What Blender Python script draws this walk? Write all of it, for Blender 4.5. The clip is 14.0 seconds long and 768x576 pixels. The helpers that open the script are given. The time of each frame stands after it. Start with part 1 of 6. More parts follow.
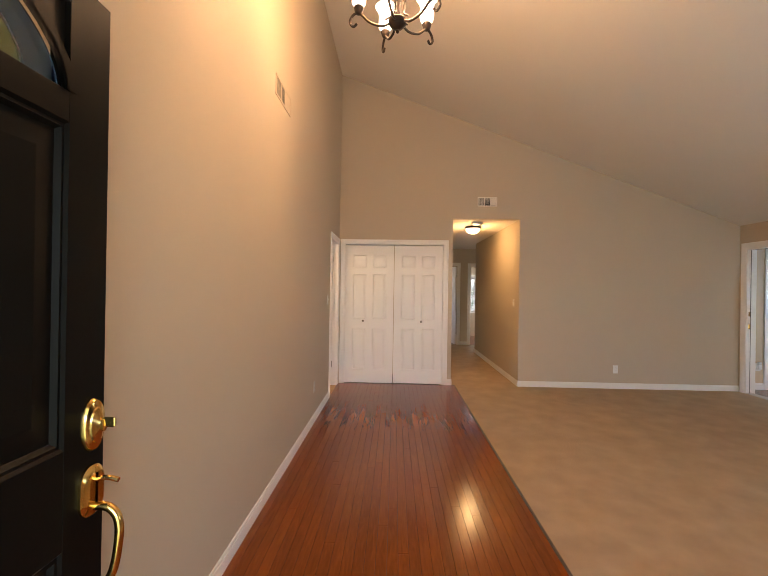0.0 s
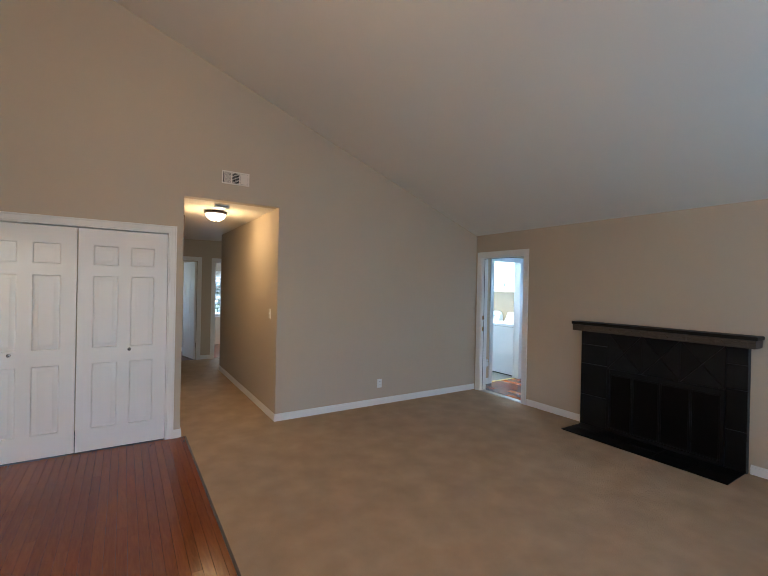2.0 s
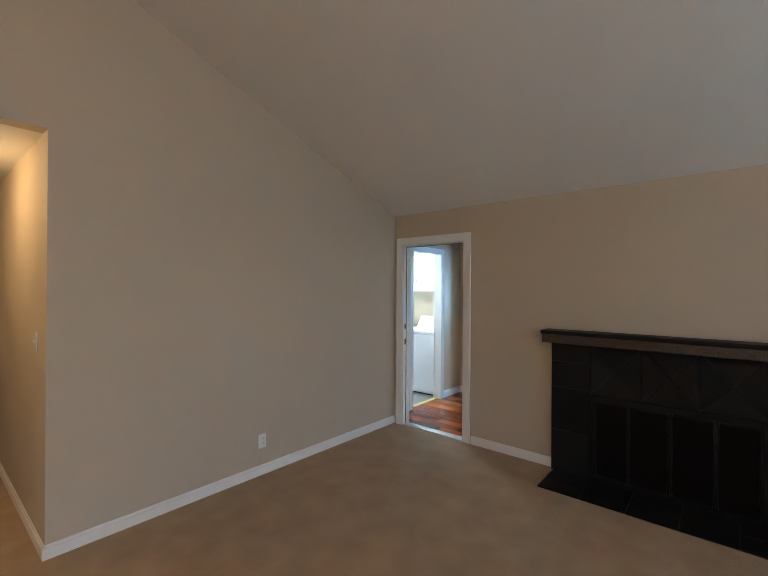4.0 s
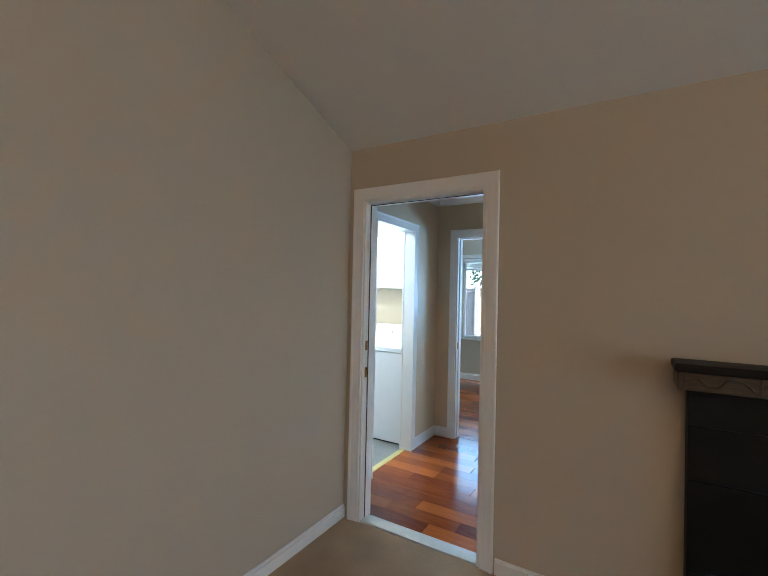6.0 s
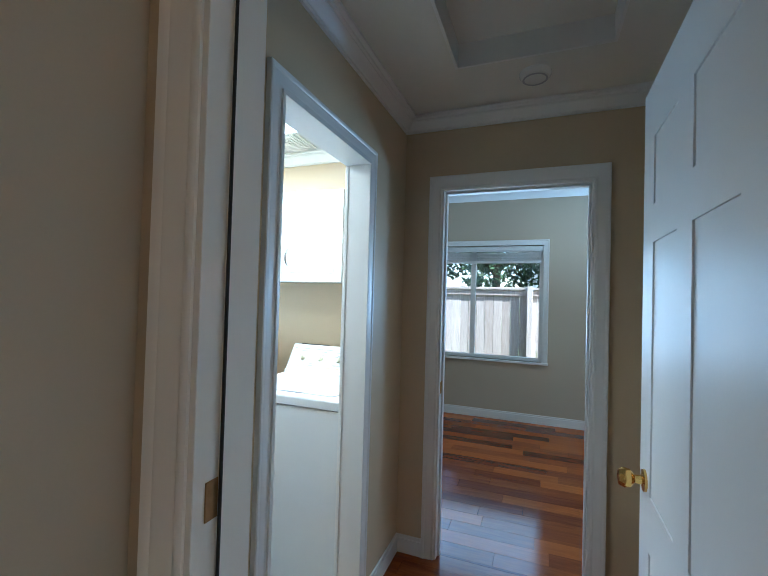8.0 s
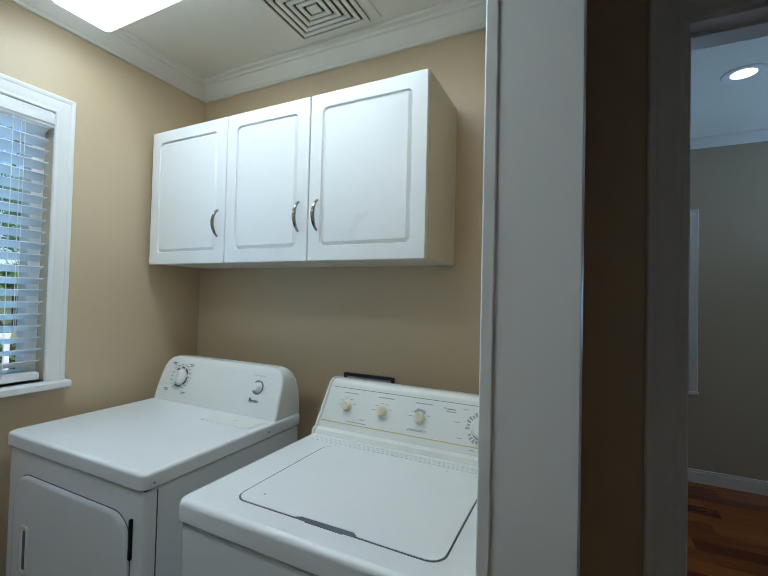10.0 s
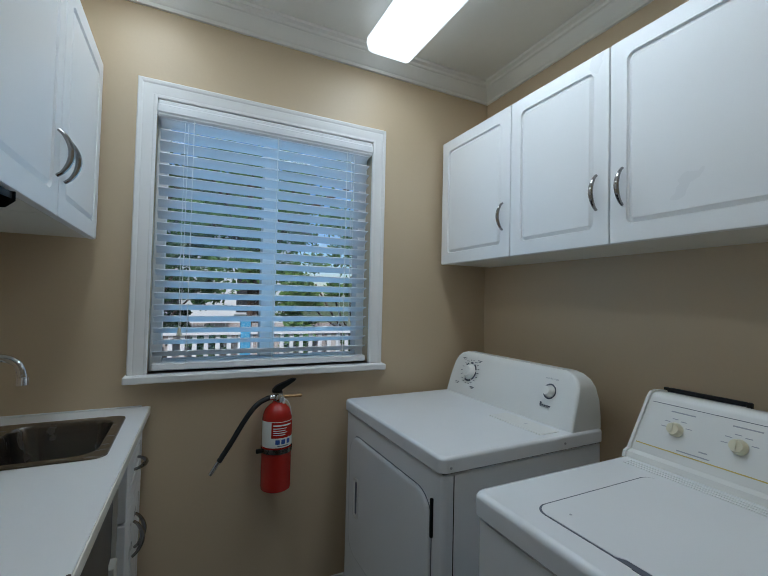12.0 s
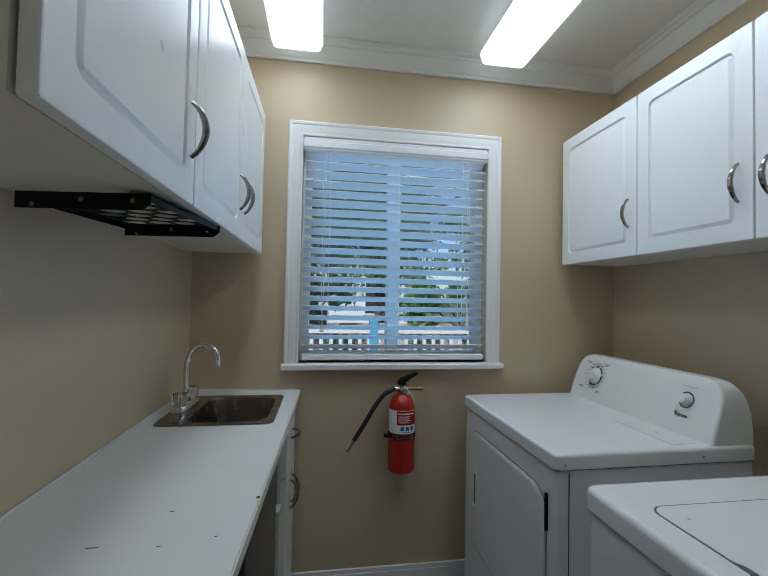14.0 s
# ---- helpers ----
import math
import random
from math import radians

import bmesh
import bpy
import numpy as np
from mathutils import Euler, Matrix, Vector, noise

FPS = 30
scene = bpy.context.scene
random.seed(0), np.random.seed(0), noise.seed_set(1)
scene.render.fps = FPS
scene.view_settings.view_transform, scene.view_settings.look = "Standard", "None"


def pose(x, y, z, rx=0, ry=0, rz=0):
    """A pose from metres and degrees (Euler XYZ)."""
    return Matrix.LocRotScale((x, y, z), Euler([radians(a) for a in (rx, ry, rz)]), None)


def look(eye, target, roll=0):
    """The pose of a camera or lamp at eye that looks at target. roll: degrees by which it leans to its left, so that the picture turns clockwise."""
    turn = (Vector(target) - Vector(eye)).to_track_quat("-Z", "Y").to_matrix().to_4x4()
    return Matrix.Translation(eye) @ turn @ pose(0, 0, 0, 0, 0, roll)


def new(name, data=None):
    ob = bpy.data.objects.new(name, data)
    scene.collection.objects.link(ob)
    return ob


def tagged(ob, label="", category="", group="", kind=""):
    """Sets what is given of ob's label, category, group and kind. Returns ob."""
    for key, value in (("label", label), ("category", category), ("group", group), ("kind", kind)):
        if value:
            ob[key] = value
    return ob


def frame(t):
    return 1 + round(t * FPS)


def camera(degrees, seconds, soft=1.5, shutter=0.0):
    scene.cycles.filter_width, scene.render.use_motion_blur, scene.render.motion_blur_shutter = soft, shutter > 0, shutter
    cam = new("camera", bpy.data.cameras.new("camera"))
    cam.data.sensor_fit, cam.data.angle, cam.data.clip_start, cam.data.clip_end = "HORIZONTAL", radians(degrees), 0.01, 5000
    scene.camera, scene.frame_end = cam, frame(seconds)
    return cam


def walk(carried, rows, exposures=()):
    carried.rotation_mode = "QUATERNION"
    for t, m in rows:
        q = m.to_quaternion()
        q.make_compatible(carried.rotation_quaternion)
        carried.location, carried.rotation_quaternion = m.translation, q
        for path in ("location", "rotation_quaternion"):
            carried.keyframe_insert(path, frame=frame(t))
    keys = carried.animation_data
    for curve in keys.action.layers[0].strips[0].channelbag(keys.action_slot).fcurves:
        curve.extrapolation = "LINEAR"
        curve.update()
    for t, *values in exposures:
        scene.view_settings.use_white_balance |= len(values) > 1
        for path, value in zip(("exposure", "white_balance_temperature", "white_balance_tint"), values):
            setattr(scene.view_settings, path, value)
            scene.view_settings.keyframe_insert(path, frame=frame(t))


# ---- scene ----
cam = camera(87.0, 14.0, soft=0.9)
PATH = [
    (0, (0.478, 0.177, 1.391), (0.424, 2.177, 1.395), 0.9),
    (0.5, (0.554, 0.604, 1.462), (0.651, 2.602, 1.466), 0.5),
    (1, (0.642, 0.915, 1.553), (1.069, 2.868, 1.549), 0.6),
    (1.5, (0.744, 1.206, 1.564), (1.528, 3.046, 1.56), 0.8),
    (2, (0.82, 1.588, 1.557), (1.9, 3.272, 1.551), 1.2),
    (2.5, (0.963, 1.965, 1.543), (2.249, 3.496, 1.535), 1.4),
    (3, (1.178, 2.366, 1.555), (2.58, 3.794, 1.547), 1.4),
    (5.3, (2.718, 4.114, 1.468), (4.349, 5.272, 1.482), 0.7),
    (5.5, (2.869, 4.235, 1.456), (4.519, 5.365, 1.47), 1.2),
    (6, (3.272, 4.54, 1.453), (4.983, 5.575, 1.477), 1.3),
    (6.5, (3.693, 4.828, 1.48), (5.448, 5.786, 1.499), 1.1),
    (7, (4.085, 5.111, 1.464), (5.882, 5.989, 1.489), 1.2),
    (7.2, (4.262, 5.198, 1.447), (6.077, 6.037, 1.476), 1.4),
    (9.3, (5.815, 5.998, 1.42), (7.706, 6.65, 1.466), 1.1),
    (9.5, (5.903, 6.072, 1.415), (7.775, 6.775, 1.463), 1.1),
    (10, (6.042, 6.228, 1.389), (7.836, 7.112, 1.434), 1.4),
    (10.5, (6.102, 6.322, 1.361), (7.765, 7.431, 1.414), 1.4),
    (11, (6.098, 6.345, 1.349), (7.511, 7.759, 1.408), 1.4),
    (11.5, (6.088, 6.344, 1.339), (7.221, 7.991, 1.4), 1.3),
    (12, (6.096, 6.332, 1.332), (6.97, 8.13, 1.392), 1.3),
    (12.5, (6.112, 6.32, 1.318), (6.72, 8.224, 1.378), 1.2),
    (13, (6.116, 6.3, 1.315), (6.483, 8.265, 1.373), 1.2),
    (13.5, (6.113, 6.254, 1.32), (6.34, 8.24, 1.383), 1.1),
    (14, (6.078, 6.201, 1.333), (6.375, 8.179, 1.388), 1.1),
]
walk(cam, [(t, look(eye, target, roll)) for t, eye, target, roll in PATH],
     exposures=[(0.0, 2.83, 6100, 14), (0.5, 2.68, 5450, 11), (1.0, 2.57, 5050, 8), (1.5, 2.55, 4850, 6), (2.0, 2.48, 4700, 5), (3.0, 2.38, 4850, 5), (5.3, 2.55, 5050, 4), (6.0, 2.45, 5000, 4), (7.2, 2.2, 4900, 4),
                (9.3, 0.55, 5500, 5), (9.8, 0.1, 5500, 6), (10.5, -0.25, 5550, 8), (11.0, -0.55, 5500, 10), (11.5, -0.6, 5500, 11), (14.0, -0.48, 5550, 12)])

# ---- world, sun and large lights ----
world = bpy.data.worlds.new("world")
scene.world = world
world.use_nodes = True
wn = world.node_tree
sky = wn.nodes.new("ShaderNodeTexSky")
sky.sky_type, sky.sun_disc = "NISHITA", False
sky.sun_elevation, sky.sun_rotation = radians(42), radians(200)
wn.links.new(sky.outputs[0], wn.nodes["Background"].inputs[0])
wn.nodes["Background"].inputs[1].default_value = 0.15

sun = new("sun", bpy.data.lights.new("sun", "SUN"))
sun.data.energy, sun.data.angle, sun.data.color = 5.0, radians(0.6), (1.0, 0.94, 0.85)
sun.rotation_euler = (radians(48), 0, radians(-20))


def area(name, eye, target, sx, sy, watts, color):
    ob = new(name, bpy.data.lights.new(name, "AREA"))
    ob.data.shape, ob.data.size, ob.data.size_y = "RECTANGLE", sx, sy
    ob.data.energy, ob.data.color = watts, color
    ob.matrix_world = look(eye, target)
    return ob


def bulb(name, place, watts, color, radius=0.06):
    ob = new(name, bpy.data.lights.new(name, "POINT"))
    ob.data.energy, ob.data.color, ob.data.shadow_soft_size = watts, color, radius
    ob.location = place
    return ob


DAY = (0.62, 0.82, 1.0)
WARM = (1.0, 0.56, 0.24)
area("daylight_living_window", (3.5, 0.10, 1.35), (2.6, 2.6, 5.0), 2.3, 1.5, 5.4, DAY)
area("daylight_front_door", (0.27, -0.10, 1.15), (0.27, 5.0, 1.15), 0.9, 1.9, 0.9, (0.95, 0.97, 1.0))
area("daylight_room_window", (9.72, 6.25, 1.4), (4.74, 6.1, 3.4), 1.5, 1.1, 5.5, (0.52, 0.77, 1.0))
area("daylight_room_side_window", (9.62, 3.9, 1.35), (7.1, 4.2, 4.2), 0.8, 0.9, 19, (0.52, 0.77, 1.0))
area("tube_light_washer_side", (6.836, 7.258, 2.352), (6.836, 7.258, 0.0), 0.19, 1.15, 5.9, (0.94, 1.0, 0.96))
area("tube_light_sink_side", (5.948, 7.300, 2.352), (5.948, 7.300, 0.0), 0.19, 1.15, 4.4, (0.94, 1.0, 0.96))
bulb("chandelier_glow", (0.47, 2.40, 3.14), 17.5, WARM, 0.12)
bulb("hall_dome_glow", (1.735, 6.82, 2.235), 3.6, (1.0, 0.57, 0.20), 0.10)
area("daylight_far_window", (2.93, 12.55, 1.26), (2.6, 8.0, 1.0), 0.6, 1.0, 7, (0.85, 0.95, 1.0))
# Added fill for the room past the hall, set at an unseen window.
area("far_room_fill", (0.76, 11.18, 1.45), (2.2, 11.2, 1.2), 0.6, 1.0, 0.8, (1.0, 0.90, 0.72))
area("daylight_laundry_window", (6.404, 8.058, 1.55), (6.404, 6.0, 1.55), 0.74, 0.88, 3.0, (0.28, 0.66, 1.0))
for x, y in ((8.95, 5.43), (8.95, 3.9)):
    area("downlight_glow", (x, y, 2.685), (x, y, 0.0), 0.11, 0.11, 0.8, (1.0, 0.97, 0.92))
# Added lamp, out of view: warms the side room seen through its doorway.
bulb("side_room_added_glow", (-1.25, 5.2, 2.22), 6, (1.0, 0.72, 0.42), 0.1)


# ---- materials ----
def principled(name):
    m = bpy.data.materials.new(name)
    m.use_nodes = True
    return m, m.node_tree.nodes, m.node_tree.links, m.node_tree.nodes["Principled BSDF"]


def mat(name, col, rough=0.5, metal=0.0, var=0.06, scale=2.5, fine=140.0, bump=0.08, dist=0.002, rnd=0.0, spec=0.5, stretch=(1, 1, 1), coat=0.0, rvar=0.1):
    """A painted, woven or cast surface: colour that varies at two scales, fine relief, uneven gloss."""
    m, n, k, p = principled(name)
    geo = n.new("ShaderNodeNewGeometry")
    mp = n.new("ShaderNodeMapping")
    mp.inputs["Scale"].default_value = stretch
    k.new(geo.outputs["Position"], mp.inputs["Vector"])
    info = n.new("ShaderNodeObjectInfo")
    shift = n.new("ShaderNodeMath")
    shift.operation = "MULTIPLY"
    shift.inputs[1].default_value = 37.0 if rnd else 0.0
    k.new(info.outputs["Random"], shift.inputs[0])

    def tex(s, detail):
        t = n.new("ShaderNodeTexNoise")
        t.noise_dimensions = "4D"
        t.inputs["Scale"].default_value, t.inputs["Detail"].default_value = s, detail
        k.new(mp.outputs[0], t.inputs["Vector"])
        k.new(shift.outputs[0], t.inputs["W"])
        return t
    big, small = tex(scale, 4), tex(fine, 3)
    mix = n.new("ShaderNodeMath")
    mix.operation = "MULTIPLY_ADD"
    mix.inputs[1].default_value = 0.35
    k.new(small.outputs["Fac"], mix.inputs[0])
    k.new(big.outputs["Fac"], mix.inputs[2])
    rng = n.new("ShaderNodeMapRange")
    rng.inputs["From Min"].default_value, rng.inputs["From Max"].default_value = 0.38, 0.98
    rng.inputs["To Min"].default_value, rng.inputs["To Max"].default_value = 1 - var, 1 + var
    k.new(mix.outputs[0], rng.inputs["Value"])
    val = rng.outputs[0]
    if rnd:
        per = n.new("ShaderNodeMapRange")
        per.inputs["To Min"].default_value, per.inputs["To Max"].default_value = 1 - rnd, 1 + rnd
        k.new(info.outputs["Random"], per.inputs["Value"])
        mul = n.new("ShaderNodeMath")
        mul.operation = "MULTIPLY"
        k.new(val, mul.inputs[0])
        k.new(per.outputs[0], mul.inputs[1])
        val = mul.outputs[0]
    hue = n.new("ShaderNodeHueSaturation")
    hue.inputs["Color"].default_value = (*col, 1)
    k.new(val, hue.inputs["Value"])
    k.new(hue.outputs[0], p.inputs["Base Color"])
    rr = n.new("ShaderNodeMapRange")
    rr.inputs["From Min"].default_value, rr.inputs["From Max"].default_value = 0.3, 0.7
    rr.inputs["To Min"].default_value, rr.inputs["To Max"].default_value = max(0.02, rough * (1 - rvar)), min(1, rough * (1 + rvar))
    k.new(big.outputs["Fac"], rr.inputs["Value"])
    k.new(rr.outputs[0], p.inputs["Roughness"])
    p.inputs["Metallic"].default_value = metal
    p.inputs["Specular IOR Level"].default_value = spec
    p.inputs["Coat Weight"].default_value = coat
    if bump:
        b = n.new("ShaderNodeBump")
        b.inputs["Strength"].default_value, b.inputs["Distance"].default_value = bump, dist
        k.new(small.outputs["Fac"], b.inputs["Height"])
        k.new(b.outputs[0], p.inputs["Normal"])
    return m


def wood(name, dark, light, stretch, rough=0.25, scale=9.0, rnd=0.25, bump=0.06, coat=0.0, grain=1.0, swirl=1.2):
    """Boards with grain along one axis; each board takes its own tone and figure."""
    m, n, k, p = principled(name)
    geo = n.new("ShaderNodeNewGeometry")
    info = n.new("ShaderNodeObjectInfo")
    shift = n.new("ShaderNodeMath")
    shift.operation = "MULTIPLY"
    shift.inputs[1].default_value = 61.0
    k.new(info.outputs["Random"], shift.inputs[0])
    mp = n.new("ShaderNodeMapping")
    mp.inputs["Scale"].default_value = stretch
    k.new(geo.outputs["Position"], mp.inputs["Vector"])

    def tex(s, detail, distort):
        t = n.new("ShaderNodeTexNoise")
        t.noise_dimensions = "4D"
        t.inputs["Scale"].default_value, t.inputs["Detail"].default_value, t.inputs["Distortion"].default_value = s, detail, distort
        k.new(mp.outputs[0], t.inputs["Vector"])
        k.new(shift.outputs[0], t.inputs["W"])
        return t
    a, b = tex(scale, 5, swirl), tex(scale * 6, 3, 0.3)
    mix = n.new("ShaderNodeMath")
    mix.operation = "MULTIPLY_ADD"
    mix.inputs[1].default_value = 0.5 * grain
    k.new(b.outputs["Fac"], mix.inputs[0])
    k.new(a.outputs["Fac"], mix.inputs[2])
    tone = n.new("ShaderNodeMath")
    tone.operation = "MULTIPLY_ADD"
    tone.inputs[1].default_value = rnd * 2
    k.new(info.outputs["Random"], tone.inputs[0])
    k.new(mix.outputs[0], tone.inputs[2])
    ramp = n.new("ShaderNodeMapRange")
    ramp.inputs["From Min"].default_value, ramp.inputs["From Max"].default_value = 0.45 + rnd * 0.3, 1.05 + rnd * 1.7
    k.new(tone.outputs[0], ramp.inputs["Value"])
    col = n.new("ShaderNodeMix")
    col.data_type = "RGBA"
    col.inputs["A"].default_value, col.inputs["B"].default_value = (*dark, 1), (*light, 1)
    k.new(ramp.outputs[0], col.inputs["Factor"])
    k.new(col.outputs["Result"], p.inputs["Base Color"])
    p.inputs["Roughness"].default_value = rough
    p.inputs["Coat Weight"].default_value = coat
    p.inputs["Specular IOR Level"].default_value = 0.36
    p.inputs["Coat Roughness"].default_value = 0.12
    if bump:
        bp = n.new("ShaderNodeBump")
        bp.inputs["Strength"].default_value, bp.inputs["Distance"].default_value = bump, 0.001
        k.new(mix.outputs[0], bp.inputs["Height"])
        k.new(bp.outputs[0], p.inputs["Normal"])
    return m


def glow(name, col, strength):
    m, n, k, p = principled(name)
    p.inputs["Base Color"].default_value = (0.9, 0.9, 0.88, 1)
    p.inputs["Emission Color"].default_value = (*col, 1)
    p.inputs["Emission Strength"].default_value = strength
    return m


def clear(name, tint=(1, 1, 1), rough=0.0):
    m, n, k, p = principled(name)
    p.inputs["Base Color"].default_value = (*tint, 1)
    p.inputs["Transmission Weight"].default_value = 1.0
    p.inputs["Roughness"].default_value = rough
    p.inputs["IOR"].default_value = 1.45
    return m


M_WALL = mat("beige_wall_paint", (0.50, 0.425, 0.325), 0.75, var=0.03, scale=1.2, fine=160, bump=0.12, dist=0.0015)
# Laundry paint; on the passage walls it imitates warm bounced light.
M_WALL_L = mat("cream_paint_and_bounce", (0.575, 0.455, 0.300), 0.45, var=0.03, scale=1.2, fine=90, bump=0.10, dist=0.0015)
M_CEIL = mat("ceiling_paint", (0.77, 0.72, 0.65), 0.85, var=0.03, scale=1.0, fine=120, bump=0.15)
M_CEIL_W = mat("white_ceiling_paint", (0.74, 0.72, 0.66), 0.40, var=0.04, scale=2.0, fine=22, bump=0.25, dist=0.004)
M_TRIM = mat("white_trim_paint", (0.80, 0.79, 0.77), 0.32, var=0.015, scale=3, fine=160, bump=0.02)
M_DOOR = mat("white_door_paint", (0.80, 0.79, 0.78), 0.38, var=0.02, scale=3, fine=200, bump=0.05)
M_CAB = mat("white_thermofoil", (0.82, 0.82, 0.81), 0.30, var=0.02, scale=4, fine=260, bump=0.03)
M_CABBODY = mat("white_melamine", (0.72, 0.69, 0.60), 0.45, var=0.03, scale=4, fine=200, bump=0.03)
M_APPL = mat("white_enamel", (0.80, 0.81, 0.82), 0.22, var=0.015, scale=4, fine=420, bump=0.05, dist=0.0006)
M_PLAST = mat("white_plastic", (0.79, 0.79, 0.76), 0.22, var=0.02, scale=6, fine=300, bump=0.03)
M_IVORY = mat("ivory_plastic", (0.72, 0.68, 0.50), 0.35, var=0.03, scale=8, fine=200, bump=0.02)
# Print ink, also painted in for the shade of gaps, slots and notches.
M_INK_SHADE = mat("dark_ink_and_shade", (0.10, 0.11, 0.14), 0.6, var=0.05, bump=0)
M_GREY = mat("grey_print", (0.38, 0.39, 0.41), 0.5, var=0.05, bump=0)
M_BLACK = mat("black_painted_steel", (0.006, 0.006, 0.006), 0.5, spec=0.2, var=0.2, scale=8, bump=0.05)
# Rubber black, also painted in for the shade of deck gaps and vents.
M_RUBBER_SHADE = mat("black_rubber_and_shade", (0.015, 0.015, 0.016), 0.6, var=0.2, scale=12, bump=0.1)
M_CHROME = mat("chrome", (0.75, 0.75, 0.76), 0.08, metal=1, var=0.03, bump=0)
M_NICKEL = mat("brushed_nickel", (0.30, 0.29, 0.28), 0.14, metal=1, var=0.05, scale=20, bump=0.02)
M_STEEL = mat("stainless_steel", (0.27, 0.25, 0.23), 0.26, metal=1, var=0.08, scale=15, fine=300, bump=0.03, stretch=(1, 6, 1))
M_BRASS = mat("polished_brass", (0.78, 0.52, 0.16), 0.16, metal=1, var=0.06, scale=14, bump=0.02)
M_HINGE = mat("aged_brass", (0.33, 0.20, 0.09), 0.4, metal=0.8, var=0.2, scale=40, bump=0.08)
M_BRONZE = mat("oiled_bronze", (0.045, 0.030, 0.022), 0.45, metal=0.6, var=0.25, scale=30, bump=0.1)
M_RED = mat("red_enamel", (0.40, 0.018, 0.011), 0.22, var=0.06, scale=9, bump=0.03)
M_BLUE = mat("blue_print", (0.03, 0.08, 0.32), 0.5, bump=0)
M_DOORBLACK = mat("black_door_paint", (0.0045, 0.004, 0.0035), 0.42, var=0.15, scale=5, fine=60, bump=0.04, spec=0.08)
M_SLATE = mat("black_slate", (0.009, 0.0095, 0.0095), 0.45, var=0.35, scale=6, fine=45, bump=0.3, dist=0.003, rnd=0.3, spec=0.18)
M_GROUT = mat("dark_grout", (0.065, 0.063, 0.060), 0.9, var=0.2, fine=200, bump=0.2)
M_FIREBOX = mat("soot_black", (0.006, 0.006, 0.006), 0.8, var=0.3, scale=9, bump=0.3)
M_DARKAPP = mat("dark_grey_steel", (0.055, 0.056, 0.06), 0.35, metal=0.3, var=0.06, scale=6, bump=0.02)
M_COUNTER = mat("white_laminate", (0.78, 0.78, 0.77), 0.32, var=0.02, scale=3, fine=180, bump=0.03)
M_BLIND = mat("white_faux_wood", (0.76, 0.77, 0.78), 0.42, var=0.03, scale=6, fine=80, bump=0.04)
M_CORD = mat("white_cord", (0.78, 0.77, 0.72), 0.7, bump=0)
M_YELLOW = mat("brass_yellow_threshold", (0.62, 0.50, 0.16), 0.4, metal=0.3, var=0.08, scale=20, bump=0.05)
M_ALU = mat("scuffed_aluminium", (0.50, 0.47, 0.42), 0.50, metal=0.7, var=0.1, scale=25, bump=0.06)
M_VINYL = mat("grey_vinyl", (0.20, 0.19, 0.17), 0.40, var=0.2, scale=5, fine=60, bump=0.08, rnd=0.12, stretch=(4, 1, 1))
M_CARPET = mat("beige_carpet", (0.43, 0.318, 0.205), 0.95, var=0.18, scale=4.8, fine=420, bump=0.9, dist=0.006, spec=0.1)
M_OAK = wood("stained_oak_strip", (0.145, 0.034, 0.005), (0.262, 0.070, 0.010), (9, 0.9, 1), 0.17, 4.0, 0.15, bump=0, coat=0.0, grain=0.35, swirl=2.4)
M_CHERRY = wood("cherry_plank", (0.115, 0.018, 0.004), (0.47, 0.130, 0.024), (6, 0.6, 1), 0.15, 6, 0.5, bump=0, coat=0.05, grain=0.55)
M_MANTEL = wood("carved_dark_mantel_wood", (0.034, 0.024, 0.017), (0.125, 0.090, 0.064), (9, 1, 9), 0.5, 9, 0.1, bump=0.3)
M_CHIME = wood("varnished_brown_wood", (0.04, 0.017, 0.008), (0.09, 0.040, 0.018), (1, 5, 1), 0.4, 9, 0.1)
M_FENCE = wood("weathered_fence_board", (0.33, 0.27, 0.23), (0.62, 0.57, 0.52), (8, 8, 0.8), 0.85, 4, 0.3, bump=0.4)
M_LEAF = mat("shrub_leaf", (0.090, 0.175, 0.035), 0.5, var=0.55, scale=7, fine=25, bump=0.05)
M_LEAF_D = mat("dark_tree_leaf", (0.035, 0.075, 0.022), 0.5, var=0.6, scale=5, fine=20, bump=0.05)
M_BLADE = mat("broad_blade_leaf", (0.06, 0.16, 0.05), 0.4, var=0.3, scale=5, fine=30, bump=0.1)
M_FLOWER = mat("orange_petal", (0.75, 0.28, 0.02), 0.5, var=0.15, bump=0)
M_BARK = mat("bark", (0.10, 0.07, 0.05), 0.9, var=0.4, scale=9, fine=40, bump=0.6, dist=0.01, stretch=(1, 1, 0.25))
M_GRASS = mat("garden_ground", (0.10, 0.13, 0.045), 0.95, var=0.4, scale=0.8, fine=30, bump=0.5, dist=0.02)
M_STUCCO = mat("white_exterior_paint", (0.74, 0.74, 0.72), 0.7, var=0.05, scale=1, fine=60, bump=0.2)
M_SIDING = mat("blue_trim_paint", (0.10, 0.35, 0.55), 0.6, var=0.06, bump=0.05)
M_ROOF = mat("roof_shingle", (0.10, 0.10, 0.10), 0.9, var=0.3, scale=3, fine=30, bump=0.4, dist=0.01)
M_GLASS = clear("window_glass")
M_ACRYL = clear("clear_acrylic", (0.93, 0.95, 0.95), 0.04)
M_STAIN_G = clear("green_stained_glass", (0.35, 0.5, 0.25), 0.2)
M_STAIN_B = clear("blue_stained_glass", (0.12, 0.25, 0.55), 0.2)
M_STAIN_Y = clear("amber_stained_glass", (0.75, 0.6, 0.3), 0.25)
